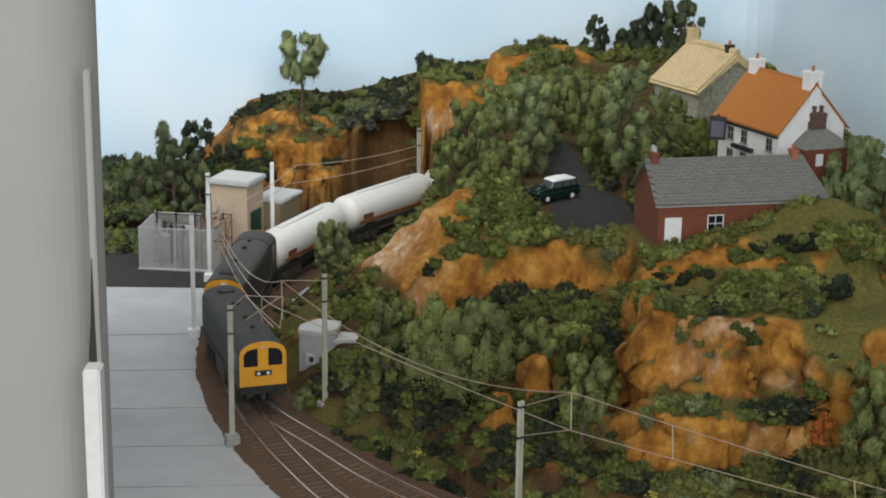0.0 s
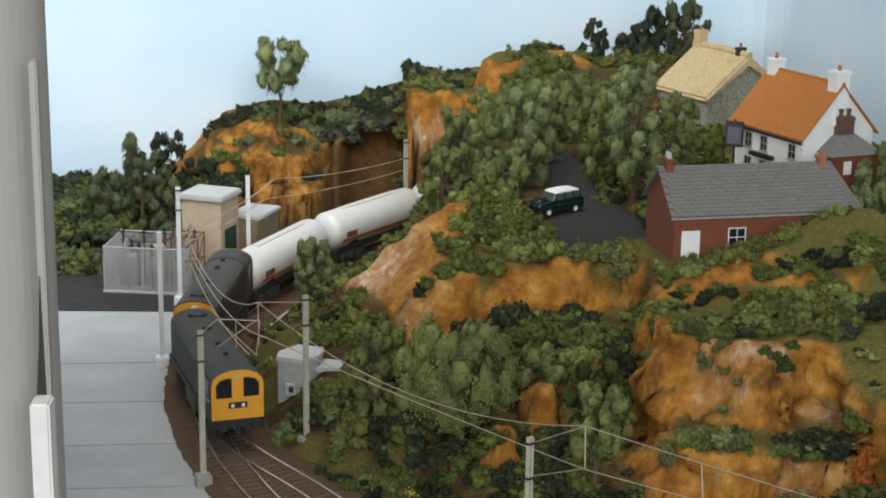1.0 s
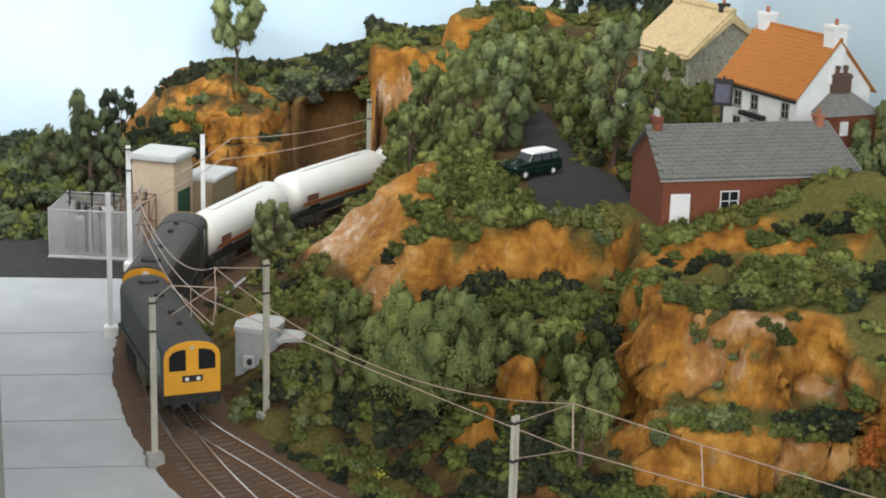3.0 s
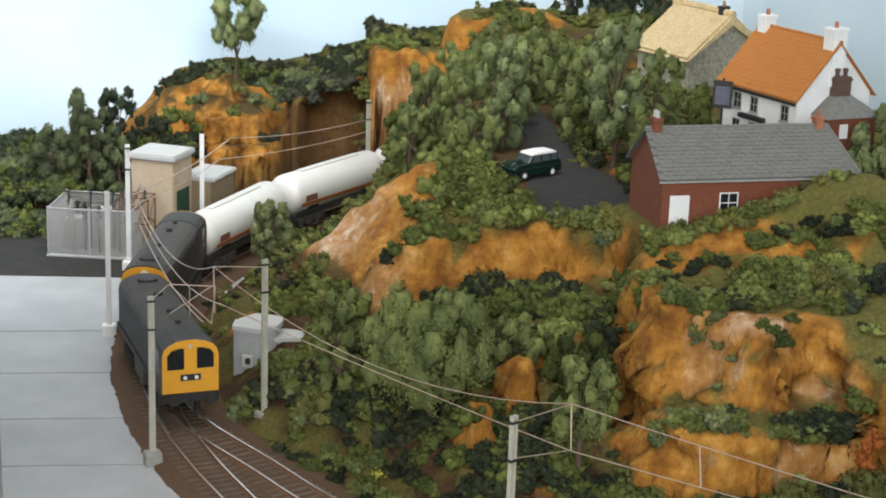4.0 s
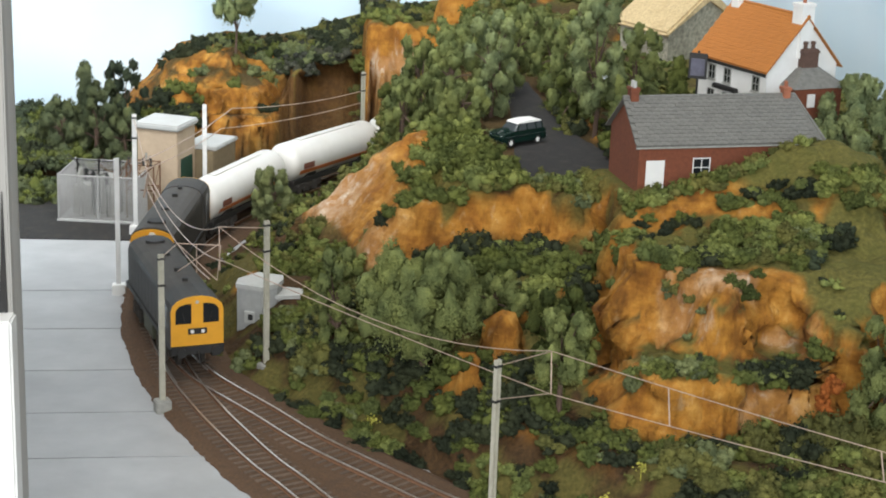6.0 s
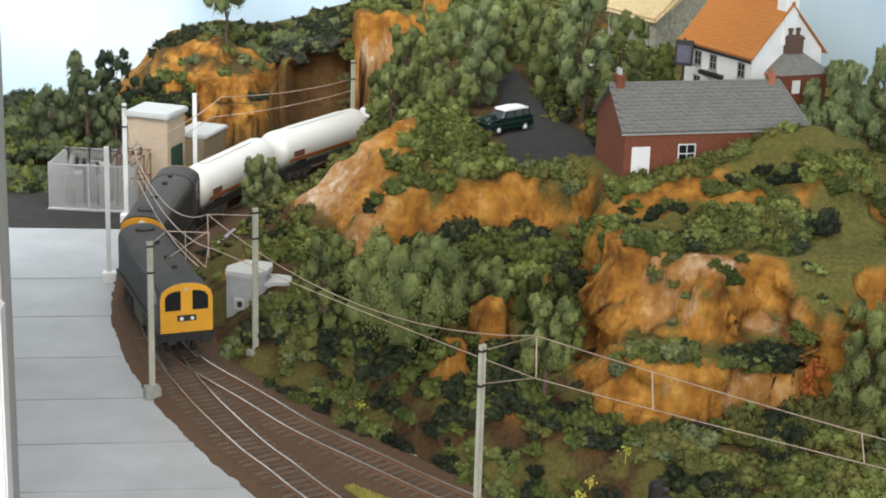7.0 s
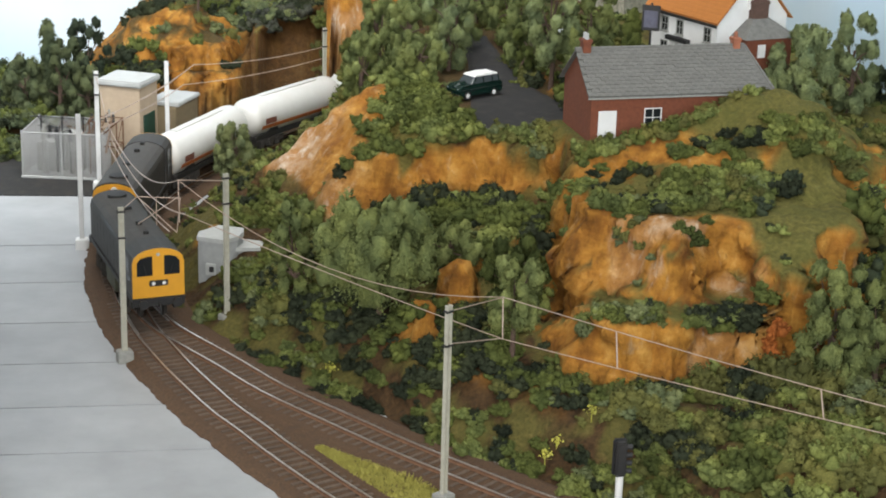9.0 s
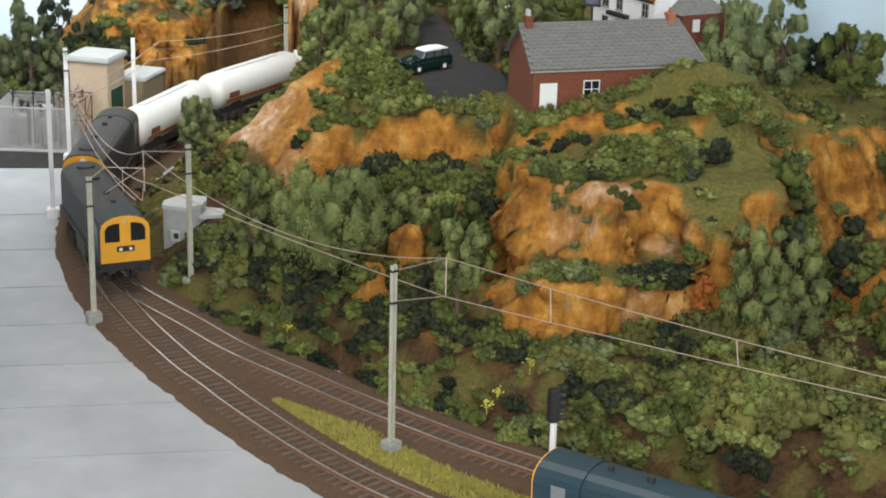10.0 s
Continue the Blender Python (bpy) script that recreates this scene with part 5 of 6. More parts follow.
# ---- estate car ----
def car(m, name="estate_car", label="dark green estate car with a white roof parked on the lane", k=0.0138, paint_m=None, roof_m=None):
    th = thing(name, m, label, "car")
    paint_m = paint_m or M_cargreen

    def loft(pts, w_low, w_top, z_mid, mat, nm):
        bm = bmesh.new()
        rings = []
        for f in (-1, -0.86, 0.86, 1):
            ring = []
            for x, z in pts:
                w = w_low if z < z_mid else w_low + (w_top - w_low) * min(1, (z - z_mid) / 0.5)
                inset = 1.0 if abs(f) < 0.9 else 0.955
                cx = sum(p[0] for p in pts) / len(pts)
                cz = sum(p[1] for p in pts) / len(pts)
                ring.append(bm.verts.new(((cx + (x - cx) * inset) * k, f * w / 2 * k, (cz + (z - cz) * (inset if z > 0.5 else 1)) * k)))
            rings.append(ring)
        n = len(pts)
        for a, c in zip(rings, rings[1:]):
            for i in range(n):
                bm.faces.new((a[i], a[(i + 1) % n], c[(i + 1) % n], c[i]))
        bm.faces.new(rings[0][::-1])
        bm.faces.new(rings[-1])
        return part(nm, bm, mat, th)

    loft([(-1.90, 0.30), (1.78, 0.30), (1.95, 0.45), (1.97, 0.70), (1.88, 0.88), (1.58, 1.00), (0.90, 1.06), (-1.80, 1.08), (-1.97, 0.90), (-2.00, 0.60)], 1.58, 1.42, 0.75, paint_m, "body")
    loft([(-1.78, 1.07), (0.88, 1.05), (0.48, 1.52), (-1.52, 1.54)], 1.40, 1.16, 1.05, M_carglass, "window_band")
    loft([(-1.64, 1.515), (0.54, 1.50), (0.36, 1.595), (-0.60, 1.65), (-1.54, 1.60)], 1.24, 1.10, 1.5, roof_m or M_white, "roof")
    for s in (-1, 1):
        part("chrome_strip", one(tube, [(-1.85 * k, s * 0.80 * k, 0.78 * k), (1.75 * k, s * 0.80 * k, 0.74 * k)], 0.02 * k, 5), M_chrome, th)
    part("bonnet", one(tube, [(0.95 * k, 0, 0.93 * k), (1.45 * k, 0, 0.92 * k), (1.86 * k, 0, 0.80 * k)], [0.30 * k, 0.27 * k, 0.16 * k], 12), paint_m, th)
    for x in (0.62, -0.25, -1.05, -1.62):
        for s in (-1, 1):
            top = x - 0.25 if x > 0.5 else x + 0.03
            part("pillar", one(tube, [(x * k, s * 0.70 * k, 1.05 * k), (top * k, s * 0.59 * k, 1.53 * k)], 0.045 * k, 6), paint_m, th)
    for x in (1.22, -1.15):
        for s in (-1, 1):
            wh = part("wheel", one(tube, [(x * k, s * 0.60 * k, 0.31 * k), (x * k, s * 0.79 * k, 0.31 * k)], 0.31 * k, 18), M_dark, th)
            part("hubcap", one(tube, [(x * k, s * 0.785 * k, 0.31 * k), (x * k, s * 0.81 * k, 0.31 * k)], [0.18 * k, 0.13 * k], 14), M_white, wh, "pale hubcap")
            part("wheel_arch", one(soft_box, (x - 0.40) * k, (x + 0.40) * k, *sorted((s * 0.70 * k, s * 0.785 * k)), 0.55 * k, 0.72 * k, 0.05 * k), paint_m, th)
    for x, s in ((1.97, 1), (-2.0, -1)):
        part("bumper", one(soft_box, (x - 0.06) * k, (x + 0.06) * k, -0.76 * k, 0.76 * k, 0.36 * k, 0.48 * k, 0.03 * k), M_chrome, th)
    part("grille", one(soft_box, 1.86 * k, 1.95 * k, -0.35 * k, 0.35 * k, 0.50 * k, 0.80 * k, 0.03 * k), M_chrome, th)
    for s in (-1, 1):
        part("headlight", one(tube, [(1.80 * k, s * 0.55 * k, 0.70 * k), (1.93 * k, s * 0.55 * k, 0.70 * k)], [0.14 * k, 0.12 * k], 12), M_flatroof, th)
    return th


car(pose(0.2645, 0.922, ground_z(0.2645, 0.922) + 0.0011, 0, 0, 216))
car(pose(0.362, 1.05, ground_z(0.362, 1.05) - 0.0001, 0, 0, 160), "parked_car", "pale car half hidden beneath the trees", 0.0125, M_flatroof, M_white)

# ---- lane ----
def lane():
    bm = bmesh.new()
    rows = []
    for i in range(0, len(ROAD)):
        f = i / (len(ROAD) - 1)
        t = ROAD[min(i + 1, len(ROAD) - 1)] - ROAD[max(i - 1, 0)]
        t /= np.hypot(*t)
        nrm = np.array((-t[1], t[0]))
        left = 0.050 - 0.034 * min(1, f * 1.3) + 0.007 * vnoise(f * 3, 1.5, 3)
        right = 0.062 - 0.044 * min(1, max(0.0, f - 0.25) * 1.5) + 0.010 * vnoise(f * 3, 7.5, 3)
        row = []
        for k in range(11):
            q = ROAD[i] + nrm * (left - (left + right) * k / 10)
            row.append(bm.verts.new((q[0], q[1], ground_z(q[0], q[1]) + (0.0012 if 0 < k < 10 else -0.002))))
        rows.append(row)
    for a, c in zip(rows, rows[1:]):
        for k in range(10):
            bm.faces.new((a[k], a[k + 1], c[k + 1], c[k]))
    tagged(part("road", bm, M_asphalt, smooth=True), "black tarmac lane between the trees", "road", kind="structure")


lane()


# ---- overhead wires ----
def wire(pts, sag=0.004, r=0.00055, label="thin copper overhead wire", name="overhead_wire"):
    out = []
    for a, b in zip(pts, pts[1:]):
        a, b = Vector(a), Vector(b)
        for k in range(12):
            t = k / 12
            p = a.lerp(b, t)
            p.z -= sag * 4 * t * (1 - t)
            out.append(p)
    out.append(Vector(pts[-1]))
    return tagged(part(name, one(tube, out, r, 6), M_wire), label, "wire", "overhead wires")


A1, B1 = (0.0053, 0.6515, 0.1403), (0.0110, 0.640, 0.115)
A2, B2 = (0.2479, 0.4267, 0.1215), (0.2460, 0.4020, 0.0995)
A3, B3 = (0.60, 0.105, 0.128), (0.60, 0.100, 0.118)
wire([A1, A2], 0.027, 0.00036)
wire([A2, A3], 0.004, 0.00036)
wire([B1, B2, B3], 0.002, 0.00036)
wire([(-0.083, 0.955, 0.103), A1], 0.02, 0.0005)
wire([(-0.083, 0.955, 0.095), B1], 0.016, 0.0005)
wire([(-0.085, 0.955, 0.088), (-0.002, 0.645, 0.099)], 0.010, 0.0005)
wire([(0.123, 1.407, 0.093), (-0.02, 1.21, 0.112), (-0.10, 1.02, 0.098)], 0.005, 0.0005)
wire([(0.123, 1.407, 0.079), (-0.03, 1.19, 0.094), (-0.10, 1.02, 0.088)], 0.004, 0.0005)


def strut(a, b, r=0.0006, label="slim metal registration arm of the overhead line", mat=None):
    return tagged(part("registration_arm", one(tube, [a, b], r, 6), mat or M_wire), label, "arm", "registration arms")


strut((0.041, 0.700, 0.126), A1, 0.0005)
strut(A1, (0.0065, 0.643, 0.107), 0.0005)
strut((-0.027, 0.645, 0.105), (0.0055, 0.645, 0.128), 0.00042)
strut((-0.027, 0.645, 0.128), (0.0040, 0.645, 0.098), 0.00042)
strut((-0.036, 0.611, 0.127), (-0.027, 0.645, 0.128), 0.00042)
strut((-0.027, 0.645, 0.128), (0.0072, 0.645, 0.127), 0.00042)
strut((-0.012, 0.645, 0.127), (-0.012, 0.645, 0.104), 0.00036)
strut((0.0072, 0.645, 0.127), (0.0040, 0.645, 0.098), 0.00036)
strut((0.205, 0.344, 0.141), (0.248, 0.4267, 0.1213), 0.0004)
strut((0.205, 0.344, 0.118), (0.246, 0.402, 0.1), 0.0004)
strut((-0.113, 1.10, 0.122), (-0.083, 0.955, 0.100), 0.00042)
strut((-0.083, 0.955, 0.104), (-0.088, 0.955, 0.080), 0.0012)
strut((-0.048, 1.185, 0.094), (-0.02, 1.21, 0.112), 0.0005)
for f in (0.0, 0.2, 0.52):
    a, b = Vector(A2).lerp(Vector(A3), f), Vector(B2).lerp(Vector(B3), f)
    a.z -= 0.004 * 4 * f * (1 - f)
    b.z -= 0.002 * 4 * f * (1 - f)
    tagged(part("dropper", one(tube, [a, b], 0.0005, 6), M_wire), "short wire dropper between the overhead wires", "dropper", "droppers")

# ---- vegetation ----
VR = random.Random(11)


def ico(n):
    t = bmesh.new()
    bmesh.ops.create_icosphere(t, subdivisions=n, radius=1)
    t.verts.index_update()
    out = [v.co.copy() for v in t.verts], [[v.index for v in f.verts] for f in t.faces]
    t.free()
    return out


ICO = {n: ico(n) for n in (1, 2)}


def lump(bm, c, r, rnd, squash=0.85, fine=2, rough=0.5):
    """One ragged clump of foam foliage."""
    k = Vector((rnd.random() * 50, rnd.random() * 50, 0))
    V, F = ICO[fine]
    vs = []
    for v in V:
        q = v * (r * (1 + rough * noise.noise(v * 1.7 + k) + 0.6 * rough * noise.noise(v * 4.3 + k)))
        vs.append(bm.verts.new((c.x + q.x, c.y + q.y, c.z + q.z * squash)))
    for f in F:
        bm.faces.new([vs[i] for i in f])


def leaf(bm, c, s, rnd, out=None, loose=0.6, hang=0.0):
    """A tiny flake of scatter, lying loosely over its clump when out is given."""
    b = Vector((rnd.uniform(-1, 1), rnd.uniform(-1, 1), rnd.uniform(-1, 1) - hang)).normalized()
    if out is not None:
        up = (out + Vector((rnd.uniform(-1, 1), rnd.uniform(-1, 1), rnd.uniform(-1, 1))) * loose).normalized()
        b = (b - up * b.dot(up)).normalized()
        d = up.cross(b)
    else:
        d = b.cross(Vector((rnd.uniform(-1, 1), rnd.uniform(-1, 1), rnd.uniform(-1, 1)))).normalized()
    w = 0.72 if hang else 1.0
    bm.faces.new([bm.verts.new(c + b * s * 1.2), bm.verts.new(c + d * s * w - b * s * 0.6), bm.verts.new(c - d * s * w - b * s * 0.6)])


def bush_mesh(mat, seed, lumps=30, leaves=1500, flat=0.75, grain=1.0, fine=1, size=(0.12, 0.25), core=2):
    """A ragged foam bush of unit radius resting on z = 0."""
    rnd = random.Random(seed)
    bm = bmesh.new()
    lobes = [Vector((rnd.uniform(-0.5, 0.5), rnd.uniform(-0.5, 0.5), rnd.uniform(0.2, 0.65))) for _ in range(5)]
    for lo in lobes:
        lump(bm, Vector((lo.x, lo.y, lo.z * flat)), 0.34, rnd, 0.9, core, 0.6)
    for k in range(lumps):
        lo = lobes[k % 5]
        d = Vector((rnd.gauss(0, 1), rnd.gauss(0, 1), rnd.gauss(0.35, 1))).normalized()
        r = rnd.uniform(*size)
        c = lo + d * rnd.uniform(0.28, 0.50)
        c.z = max(c.z, 0.05) * flat * 1.2
        lump(bm, c, r * 0.9, rnd, 0.9, fine, 0.8)
        for _ in range(leaves // lumps):
            q = Vector((rnd.gauss(0, 1), rnd.gauss(0, 1), rnd.gauss(0.3, 1))).normalized()
            leaf(bm, c + q * r * rnd.uniform(0.80, 1.35), rnd.uniform(0.028, 0.062) * grain, rnd, q, 0.9)
    return mesh_from(bm, "bush", mat, True, even=False)


BUSH = {key: [bush_mesh(m, 10 * i + k) for k in range(3)] for i, (key, m) in enumerate(LEAF.items())}
SMALL = {key: [bush_mesh(m, 900 + 10 * i + k, 5, 75, 0.7, 1.8, 1, (0.22, 0.36), 1) for k in range(3)] for i, (key, m) in enumerate(LEAF.items())}
LOOSE = {key: [bush_mesh(m, 1900 + 10 * i + k, 14, 280, 0.75, 1.4, 1, (0.16, 0.28)) for k in range(3)] for i, (key, m) in enumerate(LEAF.items())}
WORD = {"mid": "mid-green", "light": "light green", "olive": "olive green", "dark": "dark green", "grey": "grey-green", "willow": "soft green", "red": "rust-red", "far": "dusky green", "dusk": "deep dusky green", "muted": "muted green", "heath": "grey-brown heather"}
TINTS = list(LEAF)
count = [0]
spare = []


def bush(x, y, r, key, flat=1.0, small=False):
    """The first few hundred are things of their own, the rest go into the undergrowth."""
    z = ground_z(x, y)
    me = VR.choice((SMALL if small else BUSH)[key])
    m = Matrix.LocRotScale((x, y, z - r * 0.12), Euler((VR.uniform(-0.2, 0.2), VR.uniform(-0.2, 0.2), VR.uniform(0, 6.28))), (r * VR.uniform(0.9, 1.2), r * VR.uniform(0.9, 1.2), r * flat * VR.uniform(0.8, 1.15)))
    if small or count[0] >= 290:
        if not small:
            me = LOOSE[key][int(x * 1e5) % 3]
        spare.append((me, m, TINTS.index(key)))
        return
    ob = new("bush", me)
    ob.matrix_basis = m
    tagged(ob, WORD[key] + " foam bush growing on the hillside", "bush", "hillside bushes")
    count[0] += 1


def undergrowth():
    cache, V, F, MI, n0 = {}, [], [], [], 0
    for me, m, k in spare:
        if me.name not in cache:
            co = np.empty(len(me.vertices) * 3)
            me.vertices.foreach_get("co", co)
            tot = np.empty(len(me.polygons), int)
            me.polygons.foreach_get("loop_total", tot)
            idx = np.empty(len(me.loops), int)
            me.loops.foreach_get("vertex_index", idx)
            cache[me.name] = (co.reshape(-1, 3), tot, idx)
        co, tot, idx = cache[me.name]
        a = np.array(m)
        V.append(co @ a[:3, :3].T + a[:3, 3])
        F.append((tot, idx + n0))
        MI.append(np.full(len(tot), k))
        n0 += len(co)
    V = np.vstack(V)
    tot, idx = np.concatenate([f[0] for f in F]), np.concatenate([f[1] for f in F])
    me = bpy.data.meshes.new("undergrowth")
    me.vertices.add(len(V))
    me.vertices.foreach_set("co", V.ravel())
    me.loops.add(len(idx))
    me.loops.foreach_set("vertex_index", idx)
    me.polygons.add(len(tot))
    me.polygons.foreach_set("loop_start", np.concatenate([[0], np.cumsum(tot)[:-1]]))
    for k in TINTS:
        me.materials.append(LEAF[k])
    me.polygons.foreach_set("material_index", np.concatenate(MI))
    me.update(calc_edges=True)
    me.shade_smooth()
    tagged(new("undergrowth", me), "dense mixed green foam undergrowth over the hillside", "undergrowth", kind="stuff")


def clear(x, y, keep):
    """False over tracks, road and houses."""
    d = looked_up(GD, x, y)
    if abs(d) < keep or (d < 0 and y < 1.3):
        return False
    if min(np.hypot(ROAD[:, 0] - x, ROAD[:, 1] - y)) < (0.052 if y < 0.96 else 0.030) and 0.785 < y < 1.2:
        return False
    for hx, hy, ang, hl, hd, _ in HOUSES:
        c, q = math.cos(math.radians(ang)), math.sin(math.radians(ang))
        u, v = (x - hx) * c + (y - hy) * q, -(x - hx) * q + (y - hy) * c
        if -0.012 < u < hl + 0.012 and -0.014 < v < hd + 0.01:
            return False
    if looked_up(GF, x, y) > -0.003 or np.hypot((x - 0.162) / 0.042, (y - 1.422) / 0.020) < 1 or np.hypot((x - 0.258) / 0.044, (y - 1.428) / 0.016) < 1 or np.hypot((x - 0.312) / 0.026, (y - 1.412) / 0.018) < 1:
        return False
    if ((x - 0.42) / 0.075) ** 2 + ((y - 0.402) / 0.014) ** 2 < 1:      # bare earth path
        return False
    if np.hypot(x - 0.047, y - 0.674) < 0.021:
        return False
    if 0.0 < x < 0.08 and 0.735 < y < 0.83:
        return False
    return True


def patch(x, y, rx, ry, n, keys, lo, hi, turn=0.0, keep=0.030, flat=1.0):
    c, s = math.cos(math.radians(turn)), math.sin(math.radians(turn))
    for _ in range(n):
        a, q = VR.uniform(0, 6.28), math.sqrt(VR.random())
        u, v = math.cos(a) * q * rx, math.sin(a) * q * ry
        px_, py_ = x + u * c - v * s, y + u * s + v * c
        if clear(px_, py_, keep):
            bush(px_, py_, VR.uniform(lo, hi), VR.choice(keys), flat)


def crown_mesh(mat, seed, tall, wide, lobes, leaves, low):
    """A tree crown of separate hanging masses with gaps between them, trunk axis at x = y = 0."""
    rnd = random.Random(seed)
    bm = bmesh.new()
    tips = []
    turn = rnd.random() * 6.28
    for k in range(lobes):
        g = min(1.0, max(0.0, (k + rnd.uniform(-0.4, 0.7)) / (lobes - 1)))
        a = turn + 2.4 * k + rnd.gauss(0, 0.35)
        w = wide * (0.42 + 0.58 * math.sin(math.pi * (0.20 + 0.68 * g)))
        r = max(wide * rnd.uniform(0.22, 0.36) * (1 - 0.22 * g), 1.5 * tall * (1 - low) / lobes)
        q = math.sqrt(rnd.uniform(0.12, 1.0)) * max(0.0, w - r * 0.7)
        c = Vector((math.cos(a) * q, math.sin(a) * q, tall * (low + (1 - low) * g) - r * 0.7 * g + r * 0.2 * (1 - g)))
        tips.append(c)
        lump(bm, c, r * 0.60, rnd, 1.35, 2, 0.9)
        for _ in range(20):
            d = Vector((rnd.gauss(0, 1), rnd.gauss(0, 1), rnd.gauss(0.1, 1))).normalized()
            e = c + Vector((d.x, d.y, d.z * 1.25)) * r * rnd.uniform(0.50, 0.86)
            rr = r * rnd.uniform(0.13, 0.24)
            lump(bm, e, rr * 0.55, rnd, 1.9, 1, 0.9)
            for _ in range(leaves // (lobes * 20)):
                o = Vector((rnd.gauss(0, 1), rnd.gauss(0, 1), rnd.gauss(0, 1))).normalized()
                f = rnd.uniform(0.45, 1.35) if rnd.random() < 0.8 else rnd.uniform(1.3, 2.2)
                p = e + Vector((o.x, o.y, o.z * 1.7)) * rr * f
                p.z -= max(0.0, f - 1.0) * rr * 1.3
                leaf(bm, p, rnd.uniform(0.0007, 0.0014), rnd, (o * 0.5 + d + Vector((0, 0, 0.25))).normalized(), 0.45, 1.6)
    return mesh_from(bm, "crown", mat, True, even=False), tips


def tree(x, y, h, w, key="willow", lobes=18, leaves=9000, trunk=0.0022, label="", low=0.22):
    leaves = int(leaves * 2.2)
    z = ground_z(x, y)
    th = thing("tree", pose(x, y, z, 0, 0, VR.uniform(0, 360)), label or "leafy soft green model tree on a slim trunk", "tree", "scenic trees")
    me, tips = crown_mesh(LEAF[key], int(VR.random() * 9999), h, w, lobes, leaves, low)
    part("crown", me, None, th)
    bm = bmesh.new()
    top = h * max(0.62, low + 0.1)
    bend = [(VR.uniform(-0.03, 0.03) * h * k / 4, VR.uniform(-0.03, 0.03) * h * k / 4, -0.006 + (top + 0.006) * k / 4) for k in range(5)]
    tube(bm, bend, [trunk * (1.25 - 0.18 * k) for k in range(5)], 7)
    for t in tips[::2]:
        q = Vector(bend[VR.choice((2, 3, 3))])
        tube(bm, [q, q.lerp(t, 0.5) + Vector((0, 0, 0.04 * h * VR.random())), q.lerp(t, 0.92)], [trunk * 0.5, trunk * 0.35, trunk * 0.15], 5)
    part("trunk", bm, M_bark, th, "brown bare trunk with limbs")
    return th


def grown(x, y, top, w, key="willow", **more):
    """A tree whose crown reaches a given height above the board."""
    return tree(x, y, top - ground_z(x, y) - 0.004, w, key, **more)


# trees
grown(-0.034, 1.500, 0.228, 0.046, "far", lobes=17, leaves=7000, trunk=0.0015, label="lone slender tree on the far cliff top", low=0.50)
tree(-0.158, 1.375, 0.108, 0.032, "dusk", lobes=24, low=0.06)
tree(-0.176, 1.365, 0.086, 0.032, "muted", lobes=20, low=0.05)
tree(-0.185, 1.340, 0.085, 0.026, "muted", low=0.06)
tree(-0.225, 1.350, 0.066, 0.036, "muted", low=0.06)
tree(-0.198, 1.350, 0.108, 0.011, "muted", lobes=10, leaves=2500, low=0.30, label="thin young tree in a thicket")
tree(-0.150, 1.330, 0.060, 0.030, "muted", low=0.06)
grown(0.246, 1.020, 0.258, 0.034, "far", low=0.04, lobes=22, leaves=10000)
grown(0.205, 1.030, 0.236, 0.034, low=0.06)
grown(0.258, 1.090, 0.236, 0.032, low=0.06)
grown(0.180, 1.120, 0.215, 0.032, low=0.04)
grown(0.160, 1.060, 0.186, 0.026, low=0.04)
grown(0.214, 0.960, 0.205, 0.028, low=0.04)
grown(0.340, 0.945, 0.292, 0.038, "far", lobes=24, leaves=12000, low=0.22)
grown(0.380, 0.965, 0.258, 0.034, lobes=21, leaves=10000, low=0.16)
grown(0.330, 1.040, 0.250, 0.034, low=0.10)
grown(0.365, 0.905, 0.222, 0.024, low=0.12)
grown(0.318, 1.100, 0.240, 0.028, low=0.06)
grown(0.326, 1.000, 0.214, 0.022, "mid", low=0.06)
grown(0.284, 1.172, 0.226, 0.026, low=0.04)
grown(0.300, 1.230, 0.232, 0.040, low=0.06)
grown(0.245, 1.200, 0.228, 0.040, low=0.06)
grown(0.205, 1.240, 0.214, 0.034, low=0.06)
grown(0.150, 1.382, 0.112, 0.013, "mid", lobes=16, leaves=5000, low=0.04)
grown(0.166, 1.372, 0.126, 0.017, lobes=16, leaves=5000, low=0.04)
grown(0.182, 1.375, 0.138, 0.018, "far", lobes=16, leaves=5000, low=0.04)
grown(0.200, 1.372, 0.138, 0.020, "mid", lobes=16, leaves=5000, low=0.04)
grown(0.178, 1.330, 0.118, 0.024, low=0.04)
grown(0.166, 0.585, 0.150, 0.058, low=0.34, lobes=34, leaves=22000, label="broad willow-like tree below the bank")
grown(0.100, 0.650, 0.128, 0.026, low=0.12)
grown(0.140, 0.672, 0.112, 0.024, low=0.12)
grown(0.263, 0.490, 0.133, 0.027, low=0.40, lobes=20, leaves=10000)
grown(0.270, 0.570, 0.126, 0.028, "mid", low=0.06)
grown(0.225, 0.640, 0.112, 0.030, low=0.06)
grown(0.492, 0.445, 0.146, 0.035, lobes=24, leaves=14000, low=0.10, label="broad grey-green tree at the cliff foot")
grown(0.530, 0.460, 0.128, 0.032, low=0.08)
grown(0.600, 0.42, 0.115, 0.034, "mid")
grown(0.552, 0.815, 0.246, 0.040, "far", low=0.04, lobes=22, leaves=11000)
grown(0.606, 0.850, 0.252, 0.034, "far", low=0.05)
grown(0.526, 0.800, 0.214, 0.024, "far", low=0.04)
grown(0.660, 0.880, 0.200, 0.030, "dusk", low=0.04)
grown(0.690, 0.870, 0.206, 0.030, "far", low=0.04)
tree(0.655, 0.78, 0.075, 0.034, "mid")
tree(0.690, 0.70, 0.070, 0.032, "mid")
